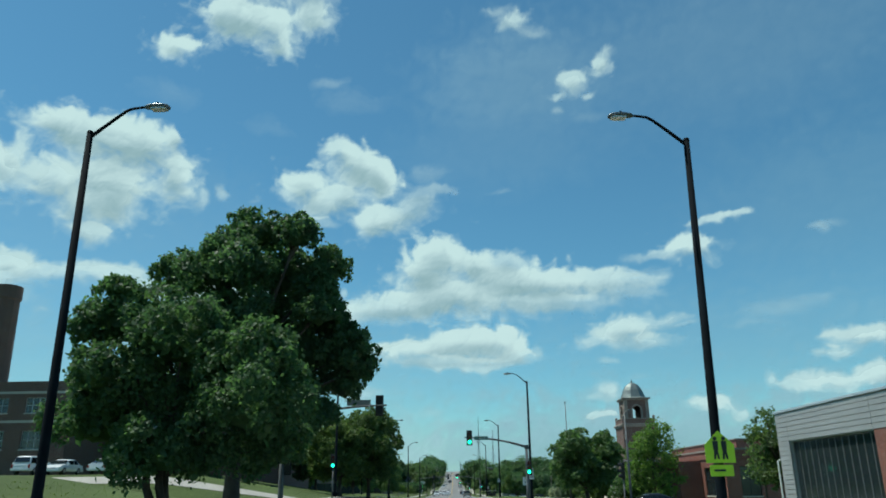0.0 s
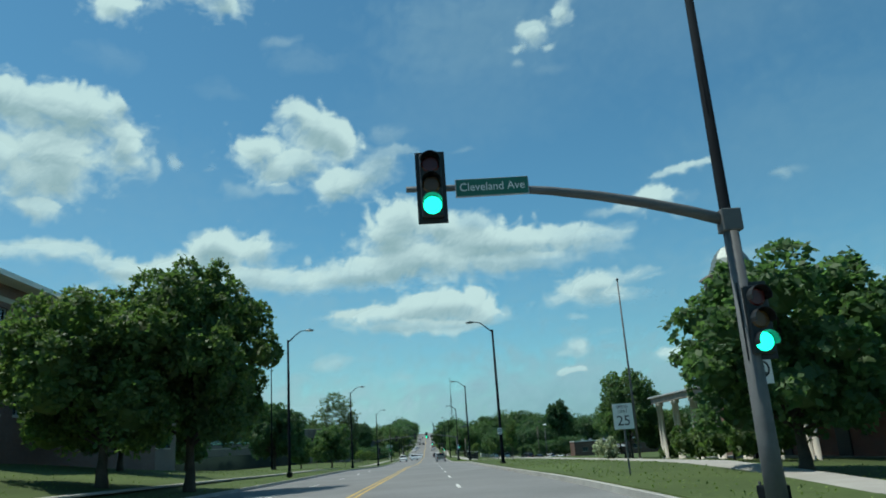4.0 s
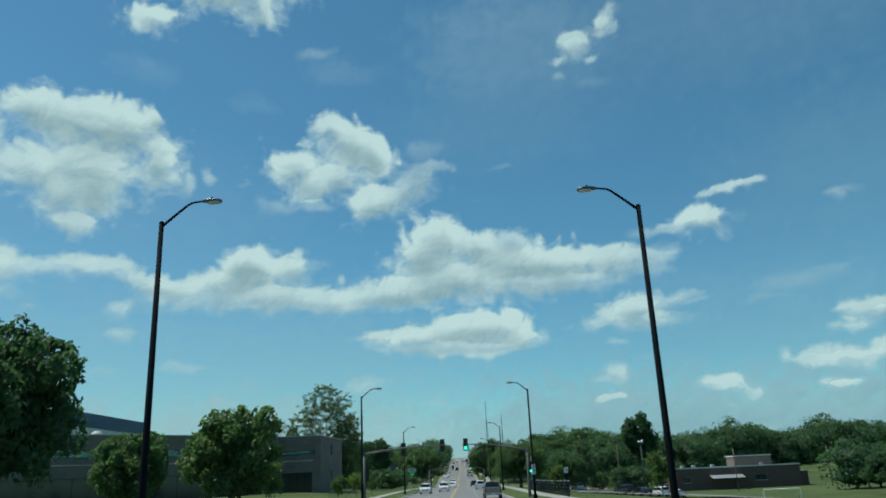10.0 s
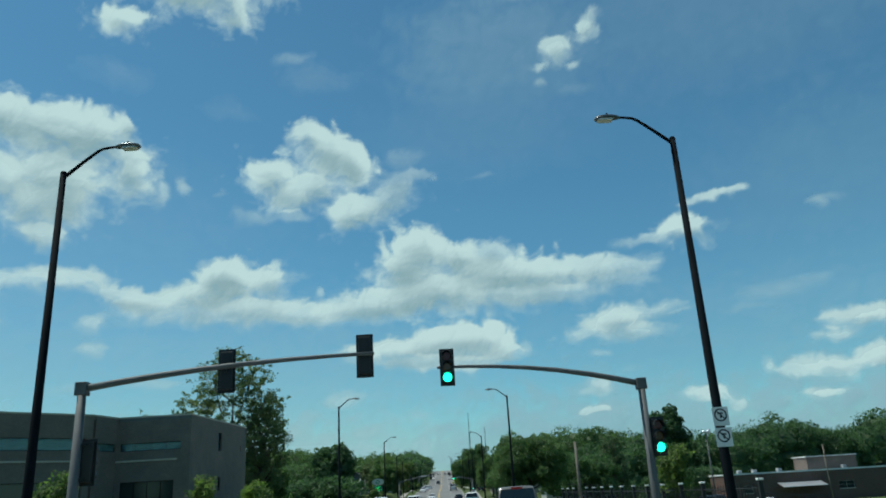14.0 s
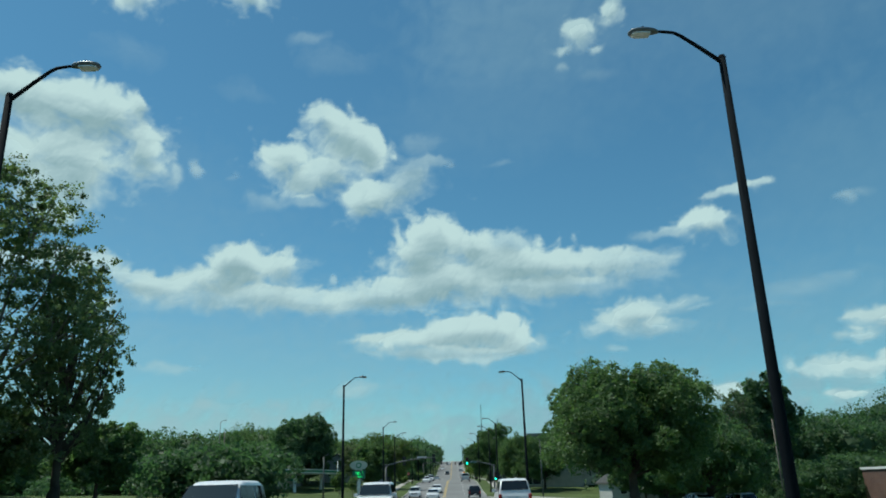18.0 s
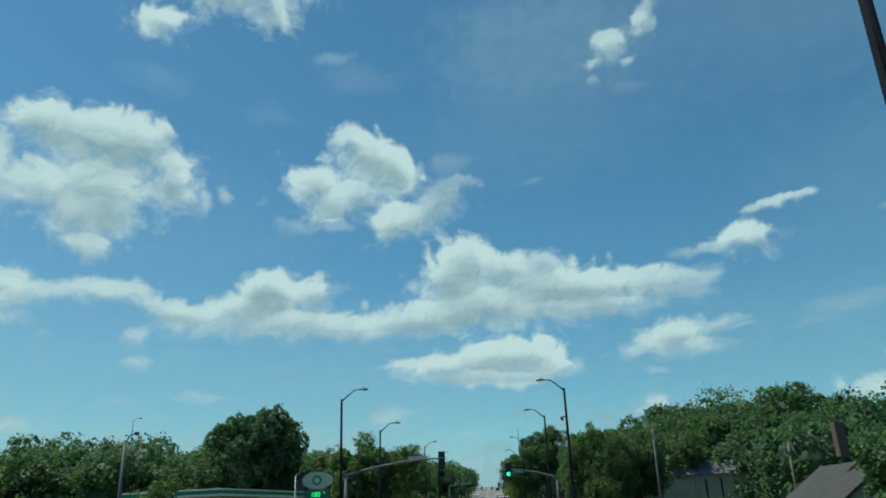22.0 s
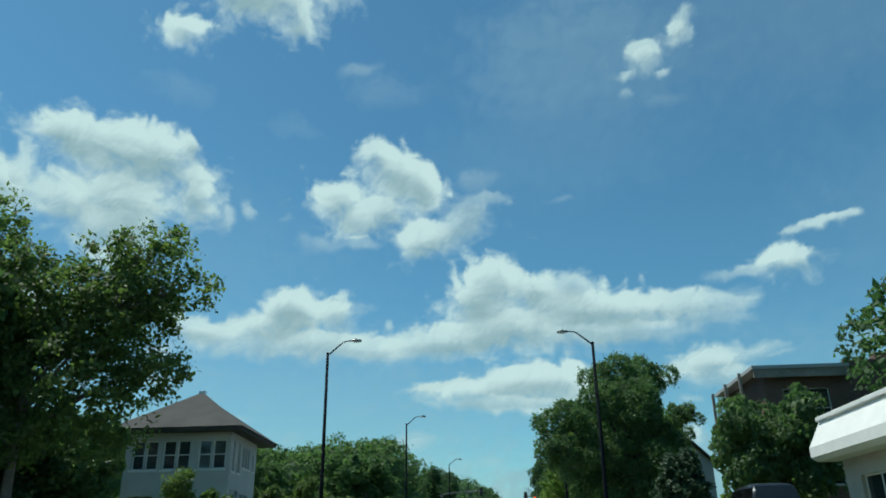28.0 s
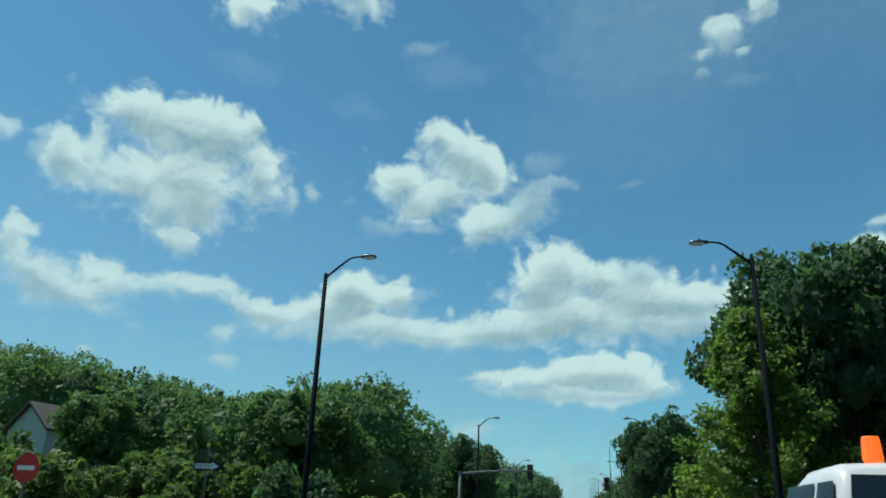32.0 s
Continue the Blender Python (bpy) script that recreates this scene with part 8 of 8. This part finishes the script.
def make_vehicle(kind, paint, label, name):
    """A car at the origin whose front looks to +y."""
    t = thing(name, 0, 0, 0, label, "pickup truck" if kind == "pickup" else "car", "vehicles on the street")
    if kind == "pickup":
        L, W, sill, belt, top, r = 2.85, 0.98, 0.42, 1.12, 1.88, 0.39
        hood, cab0, cab1 = (1.1, 2.8), 1.25, -0.75
        tops = [(-2.85, 1.1), (-2.8, 1.16), (-0.85, 1.16), (1.15, 1.16), (2.3, 1.1), (2.72, 1.02), (2.85, 0.85)]
        cab = [(1.28, 1.14, 1.16), (0.55, 1.14, 1.78), (0.2, 1.14, 1.86), (-0.5, 1.14, 1.87), (-0.74, 1.14, 1.8), (-0.86, 1.14, 1.16)]
        wheel_y = (1.85, -1.75)
    elif kind == "suv":
        L, W, sill, belt, top, r = 2.35, 0.93, 0.34, 1.02, 1.72, 0.36
        tops = [(-2.35, 0.8), (-2.28, 1.04), (-1.2, 1.05), (1.0, 1.04), (1.9, 0.98), (2.25, 0.84), (2.35, 0.62)]
        cab = [(1.15, 1.0, 1.03), (0.5, 1.0, 1.58), (0.1, 1.0, 1.69), (-1.6, 1.0, 1.7), (-2.0, 1.0, 1.62), (-2.28, 1.0, 1.04)]
        wheel_y = (1.45, -1.4)
    else:
        L, W, sill, belt, top, r = 2.35, 0.9, 0.28, 0.9, 1.44, 0.33
        tops = [(-2.35, 0.62), (-2.28, 0.9), (-1.5, 0.94), (0.9, 0.92), (1.8, 0.82), (2.22, 0.68), (2.35, 0.5)]
        cab = [(1.0, 0.88, 0.91), (0.3, 0.88, 1.32), (-0.1, 0.88, 1.42), (-0.7, 0.88, 1.42), (-1.2, 0.88, 1.28), (-1.85, 0.88, 0.93)]
        wheel_y = (1.42, -1.36)
    bm = loft(bmesh.new(), [body_ring(y, W - (0.05 if abs(y) > L - 0.1 else 0), sill, z) for y, z in tops])
    body = part("body", bm, paint, t, smooth=False)
    bm = loft(bmesh.new(), [cabin_ring(y, W - 0.07, W - 0.2 if z1 > z0 + 0.1 else W - 0.1, z0 - 0.05, max(z1, z0 + 0.03)) for y, z0, z1 in cab])
    part("cabin", bm, paint, t, smooth=True)
    # glass a little proud of the cabin skin
    y0, z0 = cab[0][0], cab[0][1]
    (y1, _, z1), (yb, _, zb), (yc, _, zc) = cab[1], cab[-2], cab[-1]
    wt, wb = W - 0.2, W - 0.08
    bm = bmesh.new()
    bm.faces.new([bm.verts.new(p) for p in ((-wb + 0.08, y0 - 0.03, z0 + 0.08), (wb - 0.08, y0 - 0.03, z0 + 0.08), (wt - 0.06, y1 + 0.03, z1 - 0.03), (-wt + 0.06, y1 + 0.03, z1 - 0.03))])
    bmesh.ops.translate(bm, verts=bm.verts, vec=(0, 0.035, 0.03))
    bmesh.ops.solidify(bm, geom=bm.faces[:], thickness=0.012)
    part("windscreen", bm, M_GLASS_CAR, t)
    bm = bmesh.new()
    bm.faces.new([bm.verts.new(p) for p in ((wb - 0.12, yc + 0.03, zc + 0.06), (-wb + 0.12, yc + 0.03, zc + 0.06), (-wt + 0.08, yb - 0.02, zb - 0.06), (wt - 0.08, yb - 0.02, zb - 0.06))])
    bmesh.ops.translate(bm, verts=bm.verts, vec=(0, -0.03, 0.03))
    bmesh.ops.solidify(bm, geom=bm.faces[:], thickness=0.012)
    part("rear_window", bm, M_GLASS_CAR, t)
    zt = cab[2][2] - 0.13
    ysplit = (y1 + yb) / 2 - 0.1
    for s in (-1, 1):
        for ya, yb_ in ((y1 + 0.12, ysplit + 0.05), (ysplit - 0.05, yb + 0.08)):
            bm = bmesh.new()
            lean = 0.25 if ya > ysplit else 0.0
            back = 0.2 if yb_ < ysplit - 0.1 else 0.0
            lo = z0 + 0.05
            bm.faces.new([bm.verts.new(p) for p in ((s * (wb + 0.004), ya + lean, lo), (s * (wb + 0.004), yb_ - back, lo), (s * (wt + 0.012), yb_, zt), (s * (wt + 0.012), ya, zt))])
            bmesh.ops.solidify(bm, geom=bm.faces[:], thickness=0.01)
            part("side_window", bm, M_GLASS_CAR, t)
        part("mirror", boxes((s * (W + 0.02) - 0.1, s * (W + 0.02) + 0.1, cab[0][0] - 0.3, cab[0][0] - 0.18, belt + 0.0, belt + 0.16), bevel=0.02), paint, t)
        part("headlight", boxes((s * (W - 0.28) - 0.2, s * (W - 0.28) + 0.2, L - 0.12, L - 0.02, tops[-2][1] - 0.22, tops[-2][1] - 0.06), bevel=0.02), M_HEADLAMP, t)
        zl = tops[1][1] - 0.12
        part("tail_light", boxes((s * (W - 0.14) - 0.09, s * (W - 0.14) + 0.09, -L - 0.015, -L + 0.1, zl - 0.34, zl), bevel=0.015), M_TAIL, t)
    part("rear_bumper", boxes((-W + 0.06, W - 0.06, -L - 0.1, -L + 0.08, sill + 0.02, sill + 0.24), bevel=0.03), M_RIM if kind == "pickup" else paint, t)
    part("front_bumper", boxes((-W + 0.06, W - 0.06, L - 0.1, L + 0.08, sill - 0.02, sill + 0.2), bevel=0.03), M_RIM if kind == "pickup" else paint, t)
    part("grille", boxes((-0.5, 0.5, L - 0.06, L + 0.012, sill + 0.24, tops[-2][1] - 0.1), bevel=0.01), M_BLACK, t)
    part("number_plate", boxes((-0.16, 0.16, -L - 0.115, -L - 0.1, sill + 0.08, sill + 0.2)), M_SIGN_WHITE, t, "plain pale plate")
    if kind == "pickup":
        part("bed_floor", boxes((-W + 0.1, W - 0.1, -2.7, -0.95, 1.1, 1.165)), M_BLACK, t)
        part("tailgate", boxes((-W + 0.1, W - 0.1, -L - 0.012, -L + 0.03, 0.7, 1.14), bevel=0.01), paint, t)
        part("brake_lamp", boxes((-0.25, 0.25, -0.82, -0.76, 1.76, 1.85), bevel=0.01), M_TAIL, t)
    for y in wheel_y:
        for s in (-1, 1):
            bm = bmesh.new()
            bm_tube(bm, [(s * (W - 0.2), y, r), (s * (W - 0.17), y, r), (s * (W - 0.01), y, r), (s * (W + 0.015), y, r)], [r * 0.9, r, r, r * 0.88], 18)
            wh_ = part("wheel", bm, M_TYRE, t, "black tyre")
            bm = bmesh.new()
            bm_tube(bm, [(s * (W + 0.01), y, r), (s * (W + 0.03), y, r)], [r * 0.62, r * 0.52], 12)
            part("rim", bm, M_RIM, wh_)
    return t


def stand(ob, x, y, turn=0.0, onroad=True):
    z = road_z(y) if onroad else ground_z(x, y) + 0.05
    pitch = math.atan2(road_z(y + 2) - road_z(y - 2), 4.0) if onroad else 0.0
    ob.matrix_basis = Matrix.Translation((x, y, z + 0.01)) @ Matrix.Rotation(pitch, 4, "X") @ Matrix.Rotation(radians(turn), 4, "Z")
    return ob


def another(ob, x, y, turn=0.0, onroad=True, label=""):
    c = copy_thing(ob, Matrix.Identity(4))
    if label:
        c["label"] = label
    return stand(c, x, y, turn, onroad)


work_truck = stand(make_vehicle("pickup", M_CAR_WHITE, "white pickup truck with an orange beacon on its roof", "pickup_truck"), 2.24, 433.4)
work_truck.scale = (1.08, 1.08, 1.08)
bm = bmesh.new()
bm_tube(bm, [(-0.35, -0.3, 1.86), (-0.35, -0.3, 1.91), (-0.35, -0.3, 1.915), (-0.35, -0.3, 2.09), (-0.35, -0.3, 2.11)], [0.07, 0.07, 0.08, 0.07, 0.06], 16)
part("beacon", bm, M_ORANGE, work_truck, "orange beacon")
stand(make_vehicle("pickup", M_CAR_TAN, "pewter pickup truck seen from behind", "pickup_truck"), 2.75, 222)
suv = stand(make_vehicle("suv", M_CAR_DARK, "dark sport utility vehicle on the street", "car"), 2.6, 362)
white_suv = stand(make_vehicle("suv", M_CAR_WHITE, "white sport utility vehicle on the street", "car"), -4.2, 283, 180)
another(white_suv, -6.9, 265.5, 180, label="white sport utility vehicle coming towards the crossing")
another(white_suv, -6.9, 372, 180, label="white car coming down the street")
another(white_suv, 2.9, 287, label="white car with red tail lamps")
another(white_suv, -7.1, 457.6, 180, label="white van-like car beside the kerb")
sedan = stand(make_vehicle("sedan", M_CAR_DARK, "charcoal saloon car waiting in the side street", "car"), 12.9, 55.6, 90, False)
w_sedan = stand(make_vehicle("sedan", M_CAR_WHITE, "white saloon car coming down the street", "car"), -3.6, 360, 180)
another(w_sedan, -3.7, 386, 180)
another(w_sedan, -7.3, 434.2, 180, label="white saloon car beside the kerb")
another(w_sedan, -6.8, 520, 180)
another(sedan, 2.8, 560, 0, label="dark car climbing the far hill")
another(suv, -3.8, 600, 180, label="dark car coming down the far hill")
another(w_sedan, 2.8, 640, 0, label="white car climbing the far hill")
another(suv, 2.8, 690, 0, label="dark car climbing the far hill")
another(w_sedan, -6.8, 655, 180)
another(w_sedan, -3.8, 705, 180)
another(suv, 9.6, 407, 0, False, "black vehicle parked beside the low shop")
for x, y, a, src, lab in ((31.5, 275, 20, sedan, "dark parked car in the car park"), (35.0, 276.5, 20, white_suv, "white parked vehicle in the car park"), (38.3, 278, 20, w_sedan, "white parked car in the car park"), (28.2, 273, 20, suv, "dark parked vehicle in the car park"),
                          (-34.0, 74, 0, w_sedan, "white parked car on the bank"), (-38.3, 74, 180, w_sedan, "white parked car on the bank"), (-41.1, 74, 0, white_suv, "white parked vehicle on the bank"), (22.5, 318, 10, w_sedan, "white parked car beside the broad tree"), (26.5, 318.5, 10, white_suv, "white parked vehicle beside the broad tree")):
    another(src, x, y, a, False, lab)

# grass tufts along the verges that the camera passes nearest
rng = np.random.default_rng(77)
n = 26000
gx = np.where(rng.random(n) < 0.5, rng.uniform(-22, -9.3, n), rng.uniform(4.95, 17, n))
gyy = rng.uniform(25, 260, n)
gp = np.array([(x, y, ground_z(x, y) + 0.03) for x, y in zip(gx, gyy) if min(abs(y - c) - h for c, h in CROSS) > 0.5 and not ((abs(x - walk_x(y)) < 1.0 if 60 < y < 149 else 7.3 < x < 9.3) or -13.2 < x < -11.2)])
tufts = thing("grass_tufts", 0, 0, 0, "short uneven grass tufts on the verges", "grass", kind="stuff")
part_mesh("blades", quads_mesh("blades", leaf_quads(gp, np.tile([0, 0, 1.6], (len(gp), 1)), 0.075, rng), M_BLADES), tufts)
